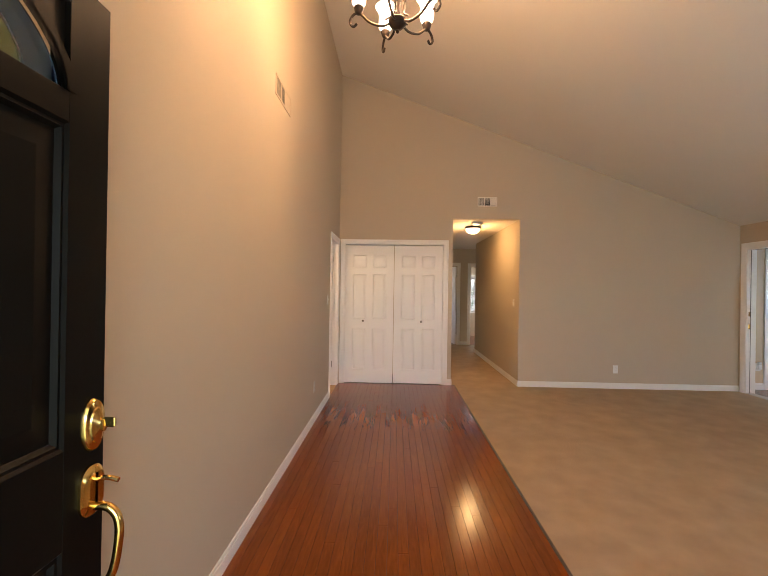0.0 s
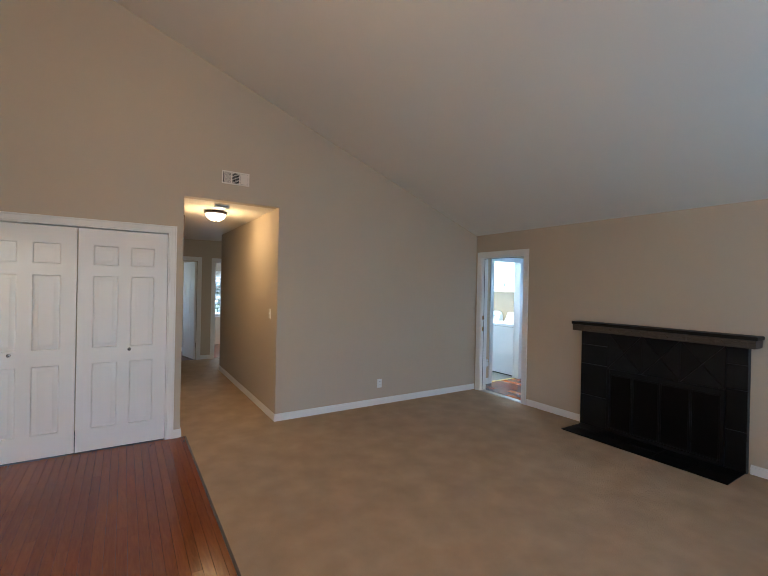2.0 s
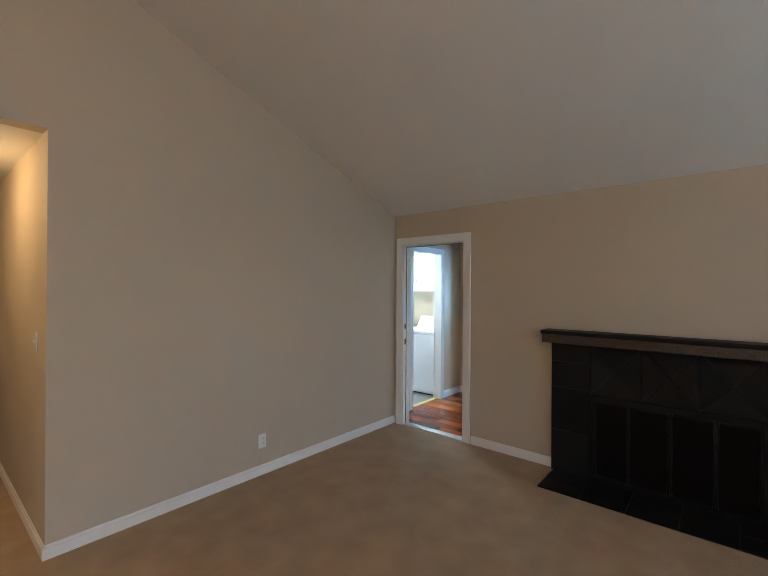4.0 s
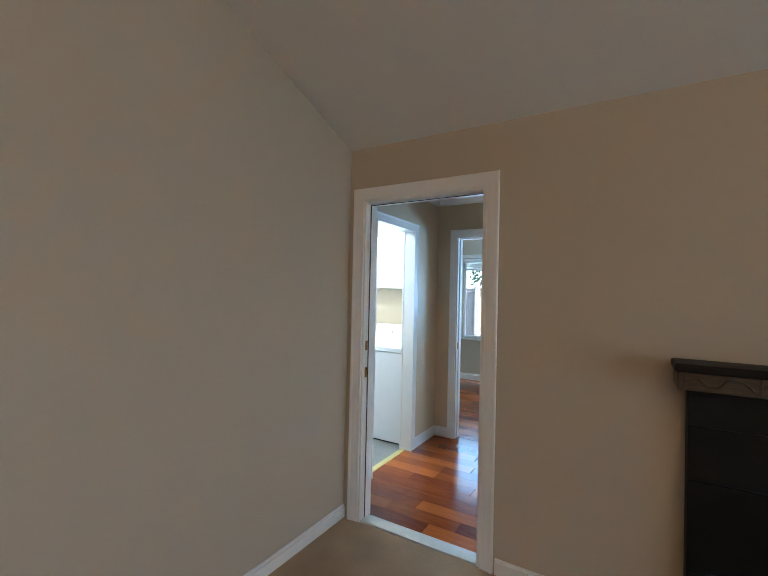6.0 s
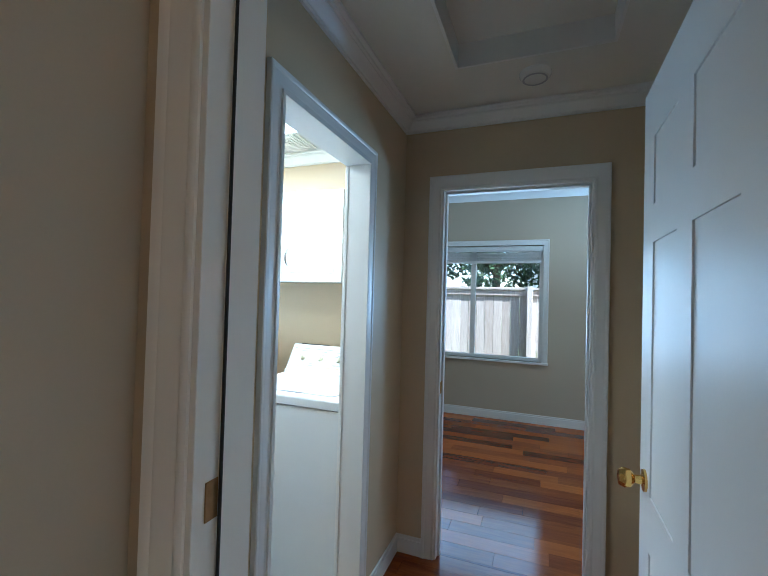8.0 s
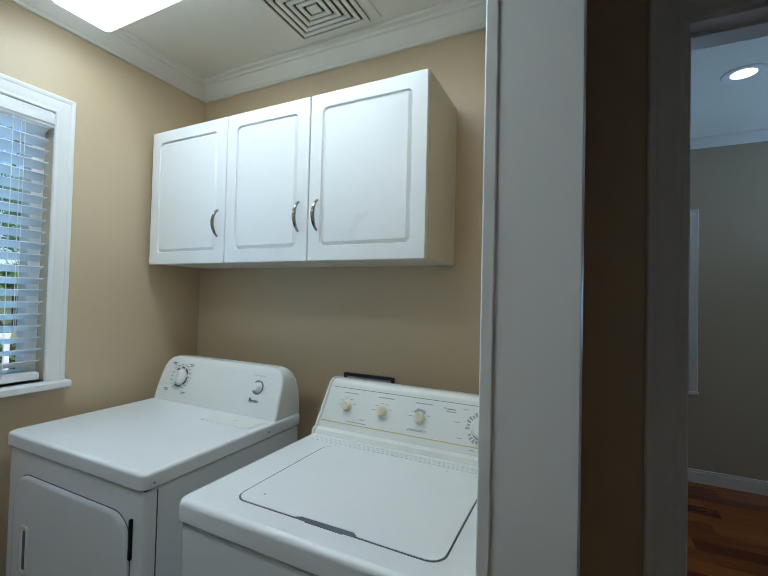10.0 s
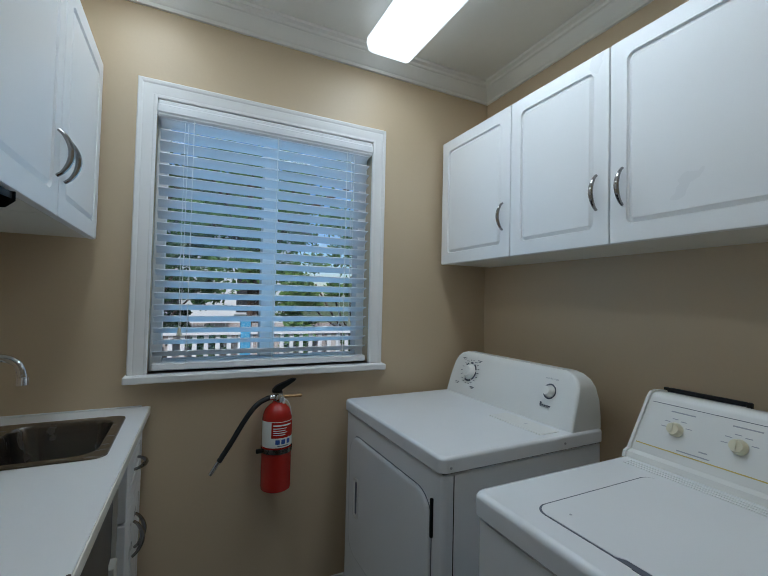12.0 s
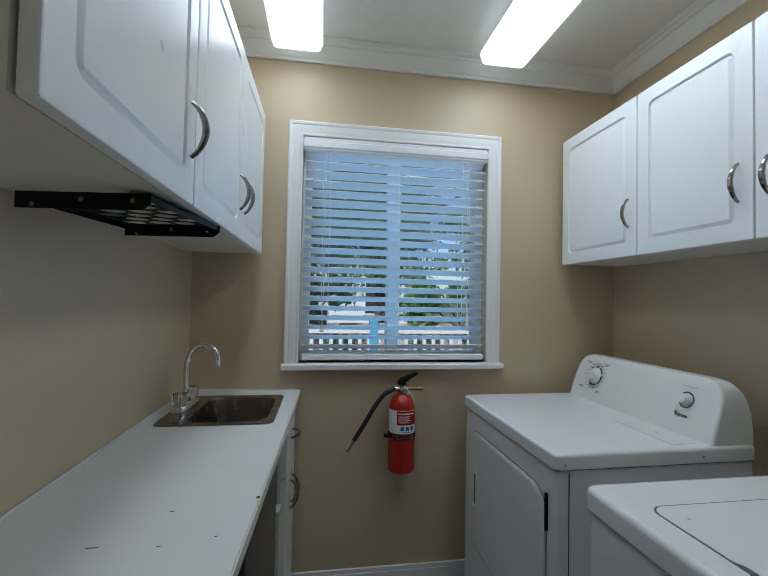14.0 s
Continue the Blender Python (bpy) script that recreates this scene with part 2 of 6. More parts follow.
M_TUBE = glow("lit_acrylic_diffuser", (0.95, 1.0, 0.96), 1.6)
M_SHADE = glow("lit_frosted_glass", (1.0, 0.80, 0.55), 1.15)
M_DOME = glow("lit_alabaster_dome", (1.0, 0.76, 0.46), 0.6)
M_SPOT = glow("lit_recessed_lens", (1.0, 0.98, 0.95), 3.0)

# ---- mesh helpers ----
BASE = {}


def crisp(me, limit):
    """Normals weighted by area, so that flat faces stay flat beside their rounded edges."""
    near = [[] for _ in me.vertices]
    for p in me.polygons:
        for v in p.vertices:
            near[v].append(p.index)
    nor, big = [p.normal.copy() for p in me.polygons], [p.area for p in me.polygons]
    out = []
    for p in me.polygons:
        own = nor[p.index]
        for v in p.vertices:
            n = own * 1e-9
            for q in near[v]:
                if nor[q].dot(own) > limit:
                    n = n + nor[q] * big[q]
            out.append(n.normalized())
    me.normals_split_custom_set(out)


def finish(name, bm, material, smooth=38):
    me = bpy.data.meshes.new(name)
    bmesh.ops.recalc_face_normals(bm, faces=bm.faces[:])
    bm.to_mesh(me)
    bm.free()
    me.materials.append(material)
    me.polygons.foreach_set("use_smooth", [True] * len(me.polygons))
    me.set_sharp_from_angle(angle=radians(smooth))
    if 6 < len(me.polygons) < 4000:
        crisp(me, math.cos(radians(smooth)))
    return me


def structure(name, bm, material, label, category="wall"):
    return tagged(new(name, finish(name, bm, material)), label, category, kind="structure")


def thing(name, base, label, category, group="", kind=""):
    ob = new(name)
    ob.empty_display_size = 0.1
    ob.location = base
    BASE[ob.name] = Vector(base)
    return tagged(ob, label, category, group, kind)


def part(name, bm, material, parent, label=""):
    """One mesh under a thing or a part; bm is in world places, or in local ones for a thing based at the origin."""
    base = BASE[parent.name]
    bmesh.ops.translate(bm, vec=-base, verts=bm.verts[:])
    ob = new(name, finish(name, bm, material))
    ob.parent = parent
    BASE[ob.name] = base
    return tagged(ob, label)


def piece(name, me, parent, place, turn=(0, 0, 0)):
    ob = new(name, me)
    ob.parent = parent
    ob.location = Vector(place) - BASE[parent.name]
    ob.rotation_euler = turn
    return ob


def box(bm, x0, x1, y0, y1, z0, z1, bev=0.0, seg=1):
    r = bmesh.ops.create_cube(bm, size=1.0)
    vs = r["verts"]
    for v in vs:
        v.co = Vector(((x0 + x1) / 2 + v.co.x * (x1 - x0), (y0 + y1) / 2 + v.co.y * (y1 - y0), (z0 + z1) / 2 + v.co.z * (z1 - z0)))
    if bev:
        es = list({e for v in vs for e in v.link_edges})
        bmesh.ops.bevel(bm, geom=es, offset=bev, segments=seg, affect="EDGES", profile=0.5)


def boxed(*args, **kw):
    bm = bmesh.new()
    box(bm, *args, **kw)
    return bm


def loft(bm, loops, first=True, last=True, closed=True):
    """Joins rings of equally many points by quads."""
    rings = [[bm.verts.new(p) for p in loop] for loop in loops]
    for a, b in zip(rings, rings[1:]):
        n = len(a)
        for i in range(n if closed else n - 1):
            j = (i + 1) % n
            bm.faces.new((a[i], a[j], b[j], b[i]))
    if first:
        bm.faces.new(rings[0][::-1])
    if last:
        bm.faces.new(rings[-1])


def rrect(a0, a1, b0, b1, r, n=5):
    """Corner-rounded rectangle in two coordinates."""
    pts = []
    for ca, cb, s in ((a1 - r, b1 - r, 0), (a0 + r, b1 - r, 90), (a0 + r, b0 + r, 180), (a1 - r, b0 + r, 270)):
        for i in range(n + 1):
            w = radians(s + 90 * i / n)
            pts.append((ca + r * math.cos(w), cb + r * math.sin(w)))
    return pts


def lathe(bm, profile, centre=(0, 0, 0), seg=24, axis="z"):
    c = Vector(centre)
    loops = []
    for r, h in profile:
        ring = []
        for i in range(seg):
            w = 2 * math.pi * i / seg
            a, b = r * math.cos(w), r * math.sin(w)
            ring.append(c + Vector({"z": (a, b, h), "x": (h, a, b), "y": (a, h, b)}[axis]))
        loops.append(ring)
    loft(bm, loops)


def tube(bm, pts, r, seg=10, radii=None):
    pts = [Vector(p) for p in pts]
    loops = []
    side = None
    for i, p in enumerate(pts):
        d = (pts[min(i + 1, len(pts) - 1)] - pts[max(i - 1, 0)]).normalized()
        if side is None:
            side = d.orthogonal().normalized()
        side = (side - d * side.dot(d)).normalized()
        up = d.cross(side)
        rr = radii[i] if radii else r
        loops.append([p + (side * math.cos(2 * math.pi * j / seg) + up * math.sin(2 * math.pi * j / seg)) * rr for j in range(seg)])
    loft(bm, loops)


def curve_pts(pts, n=6):
    """Smooth path through a few points."""
    pts = [Vector(p) for p in pts]
    out = []
    for i in range(len(pts) - 1):
        p0, p1, p2, p3 = pts[max(i - 1, 0)], pts[i], pts[i + 1], pts[min(i + 2, len(pts) - 1)]
        for j in range(n):
            t = j / n
            out.append(0.5 * ((2 * p1) + (p2 - p0) * t + (2 * p0 - 5 * p1 + 4 * p2 - p3) * t * t + (3 * p1 - p0 - 3 * p2 + p3) * t ** 3))
    return out + [pts[-1]]


def prism(bm, pts, axis, a0, a1):
    """Polygon drawn in the two coordinates other than axis, pulled along it."""
    def at(p, a):
        return {"x": (a, p[0], p[1]), "y": (p[0], a, p[1]), "z": (p[0], p[1], a)}[axis]
    loft(bm, [[at(p, a0) for p in pts], [at(p, a1) for p in pts]])


def holed(bm, outer, hole, at, d0, d1):
    """Slab with a rectangular hole: outer and hole as (a0, a1, b0, b1); at(a, b, d) gives the place."""
    def ring(r, d):
        return [at(r[0], r[2], d), at(r[1], r[2], d), at(r[1], r[3], d), at(r[0], r[3], d)]
    loft(bm, [ring(outer, d0), ring(outer, d1), ring(hole, d1), ring(hole, d0), ring(outer, d0)], False, False)
    bmesh.ops.remove_doubles(bm, verts=bm.verts[:], dist=1e-6)


def cupboard(bm, y0, y1, z0, z1, front, back, t=0.016):
    """Open-fronted box of one piece."""
    def ring(o, x):
        return [(x, y0 + o, z0 + o), (x, y1 - o, z0 + o), (x, y1 - o, z1 - o), (x, y0 + o, z1 - o)]
    loft(bm, [ring(t, back + (front - back) * 0.03), ring(t, front), ring(0, front), ring(0, back)])


def wbox(bm, axis, c, s, a0, a1, d0, d1, z0, z1, bev=0.0):
    """Box on a wall: along the wall a0..a1, out of it d0..d1. axis: the coordinate that runs along the wall; c: the wall's plane; s: its facing."""
    d = sorted((c + s * d0, c + s * d1))
    if axis == "x":
        box(bm, a0, a1, d[0], d[1], z0, z1, bev)
    else:
        box(bm, d[0], d[1], a0, a1, z0, z1, bev)


PROFILE = ((0.0, 0.0), (0.0, 0.007), (0.05, 0.010), (0.14, 0.0105), (0.20, 0.0085), (0.28, 0.0105), (0.62, 0.0145), (0.72, 0.0135), (0.80, 0.0175), (0.95, 0.0180), (1.0, 0.015), (1.0, 0.0))


def moulded(bm, axis, c, s, a0, a1, z0, z1, w):
    """Mitred moulding round three sides of an opening."""
    loops = []
    for k in range(4):
        ring = []
        for o, d in PROFILE:
            a = a0 - o * w if k < 2 else a1 + o * w
            z = z0 if k in (0, 3) else z1 + o * w
            ring.append((a, c + s * d, z) if axis == "x" else (c + s * d, a, z))
        loops.append(ring)
    loft(bm, loops)


def casing(name, axis, c, s, a0, a1, z1, w=0.062, z0=0.0):
    bm = bmesh.new()
    moulded(bm, axis, c, s, a0, a1, z0, z1, w)
    return structure(name, bm, M_TRIM, "white painted moulded wooden door casing", "door casing")


def jamb(name, axis, c0, c1, a0, a1, z1, stop=True, hinge_stop=0.010):
    """Lining of an opening through a wall from plane c0 to c1."""
    bm = bmesh.new()
    for b0, b1 in ((a0 - 0.002, a0 + 0.012), (a1 - 0.012, a1 + 0.002)):
        wbox(bm, axis, c0, 1, b0, b1, -0.002, c1 - c0 + 0.002, 0, z1 - 0.012, 0.001)
    wbox(bm, axis, c0, 1, a0, a1, -0.002, c1 - c0 + 0.002, z1 - 0.012, z1 + 0.002, 0.001)
    if stop:
        m = (c1 - c0) * 0.5
        for b0, b1 in ((a0 + 0.012, a0 + 0.012 + hinge_stop), (a1 - 0.022, a1 - 0.012)):
            wbox(bm, axis, c0, 1, b0, b1, m - 0.018, m + 0.018, 0, z1 - 0.022, 0.002)
        wbox(bm, axis, c0, 1, a0 + 0.012, a1 - 0.012, m - 0.018, m + 0.018, z1 - 0.022, z1 - 0.012, 0.002)
    return structure(name, bm, M_TRIM, "white painted wooden door jamb with stop", "door jamb")


def baseboard(name, runs, h=0.088):
    bm = bmesh.new()
    for axis, c, s, a0, a1 in runs:
        wbox(bm, axis, c, s, a0, a1, 0.0, 0.013, 0.0, h - 0.02, 0.001)
        wbox(bm, axis, c, s, a0, a1, 0.0, 0.009, h - 0.021, h, 0.003)
    return structure(name, bm, M_TRIM, "white painted wooden baseboard", "baseboard")


def crown(name, x0, x1, y0, y1, zc, material=None, h=0.088):
    bm = bmesh.new()
    prof = ((0.0, -h), (0.012, -h), (0.014, -h * 0.86), (0.022, -h * 0.80), (0.034, -h * 0.55), (0.048, -h * 0.40), (0.049, -h * 0.34), (0.056, -h * 0.30), (0.060, -h * 0.20), (0.074, -h * 0.14), (0.076, -0.001), (0.0, -0.001))
    loft(bm, [[(x0 + d, y0 + d, zc + z), (x1 - d, y0 + d, zc + z), (x1 - d, y1 - d, zc + z), (x0 + d, y1 - d, zc + z)] for d, z in prof], False, False)
    return structure(name, bm, material or M_TRIM, "white painted stepped crown moulding", "crown moulding")

# ---- large structure: living room, hall, passage, laundry, far room ----
XW, XE, YS, YN = -0.342, 5.405, 0.20, 6.10      # living room faces
SLOPE, ZLOW = 0.3746, 2.372                   # vaulted ceiling
HX0, HX1, HZ = 1.311, 2.28, 2.43              # hall opening
LX0, LX1, LY0, LY1, LZ = 5.53, 7.49, 6.352, 8.00, 2.455   # laundry faces
PX1, PY0, PY1, PZ = 7.15, 4.85, 6.246, 2.44   # passage faces
RX0, RX1, RY0, RY1, RZ = 7.27, 10.0, 2.6, 8.0, 2.70      # far room faces


def zvault(x):
    return ZLOW + (XE - x) * SLOPE


bm = bmesh.new()
box(bm, XW - 0.12, XW, YS - 0.14, 5.33, 0, 4.70)
box(bm, XW - 0.12, XW, 5.98, YN + 0.12, 0, 4.70)
box(bm, XW - 0.12, XW, 5.33, 5.98, 2.04, 4.70)
structure("wall_west", bm, M_WALL, "tall beige painted living room wall")

bm = bmesh.new()
for x0, x1, z0 in ((XW, -0.26, 0), (-0.26, 1.19, 2.05), (1.19, HX0, 0), (HX0, HX1, HZ), (HX1, XE, 0)):
    if z0 < ZLOW:
        box(bm, x0, x1, YN, YN + 0.12, z0, ZLOW)
prism(bm, [(XW, ZLOW), (HX0, ZLOW), (HX0, zvault(HX0) + 0.02), (XW, zvault(XW) + 0.02)], "y", YN, YN + 0.12)
prism(bm, [(HX0, HZ), (HX1, HZ), (HX1, zvault(HX1) + 0.02), (HX0, zvault(HX0) + 0.02)], "y", YN, YN + 0.12)
prism(bm, [(HX1, ZLOW), (XE, ZLOW), (XE, ZLOW + 0.02), (HX1, zvault(HX1) + 0.02)], "y", YN, YN + 0.12)
structure("wall_north", bm, M_WALL, "beige painted gable wall above closet and hall")

bm = bmesh.new()
box(bm, XE, LX0, YS - 0.14, 5.205, 0, ZLOW + 0.03)
box(bm, XE, LX0, 5.985, PY1, 0, ZLOW + 0.03)
box(bm, XE, LX0, 5.205, 5.985, 2.035, ZLOW + 0.03)
structure("wall_east", bm, M_WALL, "beige painted fireplace wall with a doorway")

# front wall: open entry door and a picture window, behind the walker
bm = bmesh.new()
for x0, x1, z0, z1 in ((XW, -0.20, 0, ZLOW), (-0.20, 0.74, 2.06, ZLOW), (0.74, 2.3, 0, ZLOW), (2.3, 4.7, 0, 0.5), (2.3, 4.7, 2.1, ZLOW), (4.7, XE, 0, ZLOW)):
    box(bm, x0, x1, YS - 0.14, YS, z0, z1)
prism(bm, [(XW, ZLOW), (XE, ZLOW), (XE, ZLOW + 0.02), (XW, zvault(XW) + 0.02)], "y", YS - 0.14, YS)
structure("wall_south", bm, M_WALL, "beige painted front wall")

bm = bmesh.new()
prism(bm, [(XW - 0.12, zvault(XW - 0.12)), (XE + 0.14, zvault(XE + 0.14)), (XE + 0.14, zvault(XE + 0.14) + 0.15), (XW - 0.12, zvault(XW - 0.12) + 0.15)], "y", YS - 0.14, YN + 0.12)
structure("ceiling_living", bm, M_CEIL, "off-white painted vaulted living room ceiling", "ceiling")

# Unseen slab, added to keep direct sun off the living room floor.
structure("porch_roof", boxed(-1.2, 6.4, -2.6, YS - 0.145, 2.30, 2.42), M_CEIL, "added unseen slab that keeps sun out of the front openings", "roof")

# hall behind the gable wall
bm = bmesh.new()
box(bm, HX1, HX1 + 0.12, YN + 0.12, 9.30, 0, HZ)
structure("wall_hall_east", bm, M_WALL, "beige painted hall wall lit by a dome lamp")
bm = bmesh.new()
box(bm, HX0 - 0.12, HX0, YN + 0.12, 10.5, 0, HZ)
structure("wall_hall_west", bm, M_WALL, "beige painted hall wall")
bm = bmesh.new()
box(bm, 0.6, 1.33, 10.5, 10.62, 0, HZ)
box(bm, 1.33, 2.055, 10.5, 10.62, 2.0, HZ)
box(bm, 2.055, 2.39, 10.5, 10.62, 0, HZ)
box(bm, 2.39, 3.05, 10.5, 10.62, 2.0, HZ)
box(bm, 3.05, 3.7, 10.5, 10.62, 0, HZ)
box(bm, HX1 + 0.12, 3.7, 9.18, 9.30, 0, HZ)
box(bm, 3.58, 3.7, 9.30, 10.5, 0, HZ)
structure("wall_hall_end", bm, M_WALL, "beige painted wall at the end of the hall with two doorways")
bm = bmesh.new()
box(bm, -0.46, 3.7, YN + 0.12, 13.2, HZ, HZ + 0.12)
structure("ceiling_hall", bm, M_CEIL, "low painted hall ceiling", "ceiling")
bm = bmesh.new()
box(bm, 0.6, 2.20, 11.75, 11.87, 0, HZ)
# The opening here belongs to the added, unseen window.
for y0, y1, z0, z1 in ((10.62, 10.85, 0, HZ), (11.5, 11.75, 0, HZ), (10.85, 11.5, 0, 0.9), (10.85, 11.5, 2.0, HZ)):
    box(bm, 0.6, 0.72, y0, y1, z0, z1)
box(bm, 2.20, 2.30, 10.62, 12.6, 0, HZ)
box(bm, 2.30, 2.62, 12.6, 12.72, 0, HZ)
box(bm, 2.62, 3.25, 12.6, 12.72, 0, 0.72)
box(bm, 2.62, 3.25, 12.6, 12.72, 1.80, HZ)
box(bm, 3.25, 3.7, 12.6, 12.72, 0, HZ)
box(bm, 3.58, 3.7, 10.62, 12.6, 0, HZ)
structure("wall_far_rooms", bm, M_WALL, "beige painted walls of the rooms past the hall")
# closet and side room shells
bm = bmesh.new()
box(bm, XW - 0.12, HX0 - 0.12, 6.80, 6.92, 0, HZ)
structure("wall_closet_back", bm, M_WALL, "beige painted closet back wall")
bm = bmesh.new()
box(bm, -2.2, -2.08, 3.9, 6.8, 0, 2.43)
box(bm, -2.08, -0.46, 3.9, 4.02, 0, 2.43)
box(bm, -2.08, -0.46, 6.4, 6.52, 0, 2.43)
box(bm, -2.2, -0.46, 3.9, 6.8, 2.43, 2.53)
structure("wall_side_room", bm, M_WALL, "beige painted walls of the room beside the entry")

# passage between living room, laundry and far room
# The beige passage walls take the laundry cream to imitate its warm bounce.
bm = bmesh.new()
box(bm, LX0, 5.945, PY1, LY0, 0, LZ)
box(bm, 5.945, 6.62, PY1, LY0, 2.035, LZ)
box(bm, 6.62, LX1 + 0.12, PY1, LY0, 0, LZ)
structure("wall_passage_north", bm, M_WALL_L, "beige passage wall tinted cream for bounced light, with the laundry doorway")
bm = bmesh.new()
box(bm, PX1, RX0, PY0 - 0.12, 5.27, 0, RZ)
box(bm, PX1, RX0, 5.27, 6.03, 2.035, RZ)
box(bm, PX1, RX0, 6.03, PY1, 0, RZ)
structure("wall_passage_east", bm, M_WALL_L, "beige passage wall tinted cream for bounced light, with a doorway to the next room")
structure("wall_passage_south", boxed(LX0, PX1, PY0 - 0.12, PY0, 0, PZ), M_WALL_L, "beige end wall of the passage tinted cream for bounced light")
bm = bmesh.new()
for x0, x1, y0, y1 in ((LX0, PX1, PY0, 5.25), (LX0, PX1, 5.88, PY1), (LX0, 6.08, 5.25, 5.88), (6.71, PX1, 5.25, 5.88)):
    box(bm, x0, x1, y0, y1, PZ, PZ + 0.12)
box(bm, 6.06, 6.73, 5.23, 5.90, PZ + 0.12, PZ + 0.14)
structure("ceiling_passage", bm, M_CEIL_W, "white passage ceiling with a recessed attic hatch", "ceiling")

# laundry
structure("wall_laundry_west", boxed(LX0 - 0.12, LX0, LY0, LY1 + 0.14, 0, LZ), M_WALL_L, "cream painted laundry wall behind the sink counter")
structure("wall_laundry_east", boxed(LX1, LX1 + 0.12, LY0, LY1 + 0.14, 0, RZ), M_WALL_L, "cream painted laundry wall behind washer and dryer")
structure("wall_laundry_south", boxed(6.622, LX1, LY0 - 0.001, LY0 + 0.004, 0, LZ), M_WALL_L, "cream painted laundry wall beside the doorway")
bm = bmesh.new()
WX0, WX1, WZ0, WZ1 = 5.977, 6.831, 1.05, 2.045
holed(bm, (LX0, LX1, 0, LZ), (WX0, WX1, WZ0, WZ1), lambda a, b, d: (a, d, b), LY1, LY1 + 0.14)
structure("wall_laundry_north", bm, M_WALL_L, "cream painted laundry wall with the window")
structure("ceiling_laundry", boxed(LX0 - 0.12, LX1 + 0.12, LY0 - 0.135, LY1 + 0.14, LZ, LZ + 0.12), M_CEIL_W, "white uneven glossy laundry ceiling", "ceiling")
crown("crown_moulding_laundry", LX0, LX1, LY0, LY1, LZ, M_CEIL_W, 0.084)
crown("crown_moulding_passage", LX0, PX1, PY0, PY1, PZ, h=0.078)

# far room
bm = bmesh.new()
W2 = (5.48, 7.02, 0.71, 2.08)
W3 = (3.45, 4.28, 0.61, 2.07)
ys = [RY0, W3[0], W3[1], W2[0], W2[1], RY1]
for i in range(5):
    if i in (1, 3):
        w = W3 if i == 1 else W2
        box(bm, RX1, RX1 + 0.14, ys[i], ys[i + 1], 0, w[2])
        box(bm, RX1, RX1 + 0.14, ys[i], ys[i + 1], w[3], RZ)
    else:
        box(bm, RX1, RX1 + 0.14, ys[i], ys[i + 1], 0, RZ)
structure("wall_room_east", bm, M_WALL, "grey-beige painted room wall with two windows")
bm = bmesh.new()
box(bm, RX0, RX1 + 0.14, RY0 - 0.12, RY0, 0, RZ)
box(bm, LX1 + 0.12, RX1 + 0.14, RY1, RY1 + 0.14, 0, RZ)
box(bm, PX1, RX0, RY0, PY0 - 0.12, 0, RZ)
structure("wall_room_sides", bm, M_WALL, "beige painted side walls of the far room")
structure("ceiling_room", boxed(PX1, RX1 + 0.14, RY0 - 0.12, RY1 + 0.14, RZ, RZ + 0.12), M_CEIL_W, "white painted room ceiling", "ceiling")
bm = bmesh.new()
prism(bm, [(RX1, RZ - 0.07), (RX1 - 0.02, RZ - 0.06), (RX1 - 0.06, RZ - 0.02), (RX1 - 0.065, RZ), (RX1, RZ)], "y", RY0, RY1)
structure("crown_moulding_room", bm, M_TRIM, "white painted crown moulding", "crown moulding")

# trim
casing("door_casing_closet", "x", YN, -1, -0.26, 1.19, 2.05)
jamb("door_jamb_closet", "x", YN, YN + 0.12, -0.26, 1.19, 2.05, False)
casing("door_casing_side_room", "y", XW, 1, 5.33, 5.98, 2.04)
jamb("door_jamb_side_room", "y", XW - 0.12, XW, 5.33, 5.98, 2.04)
casing("door_casing_living", "y", XE, -1, 5.205, 5.985, 2.035, 0.076)
jamb("door_jamb_living", "y", XE, LX0, 5.205, 5.985, 2.035, True, 0.003)
casing("door_casing_laundry", "x", PY1, -1, 5.945, 6.62, 2.035)
jamb("door_jamb_laundry", "x", PY1 - 0.014, LY0, 5.945, 6.62, 2.035, False)
bm = bmesh.new()
for x0, x1 in ((5.957, 5.962), (6.603, 6.608)):
    box(bm, x0, x1, 6.337, 6.3555, 0.012, 2.018, 0.002)
structure("trim_laundry_corner", bm, M_TRIM, "white corner strip along the laundry door lining", "trim")
casing("door_casing_room", "y", PX1, -1, 5.27, 6.03, 2.035, 0.068)
jamb("door_jamb_room", "y", PX1, RX0, 5.27, 6.03, 2.035)
casing("door_casing_hall_end", "x", 10.5, -1, 1.39, 2.055, 2.0, 0.080)
casing("door_casing_hall_bath", "x", 10.5, -1, 2.39, 3.05, 2.0, 0.07)
jamb("door_jamb_hall_bath", "x", 10.5, 10.62, 2.39, 3.05, 2.0)
baseboard("baseboard_living", [("y", XW, 1, 1.2, 5.268), ("x", YN, -1, 1.252, HX0), ("x", YN, -1, HX1, XE), ("y", XE, -1, 4.34, 5.118), ("y", XE, -1, YS, 2.80), ("x", YS, 1, 0.85, XE)])
baseboard("baseboard_hall", [("y", HX1, -1, YN - 0.013, 9.30), ("y", HX0, 1, YN, 10.5), ("x", 10.5, -1, 2.13, 2.32), ("x", 11.75, -1, 0.72, 2.2)])
baseboard("baseboard_passage", [("x", PY1, -1, LX0, 5.883), ("x", PY1, -1, 6.682, PX1), ("y", PX1, -1, 6.098, PY1), ("y", PX1, -1, PY0, 5.2)], 0.10)
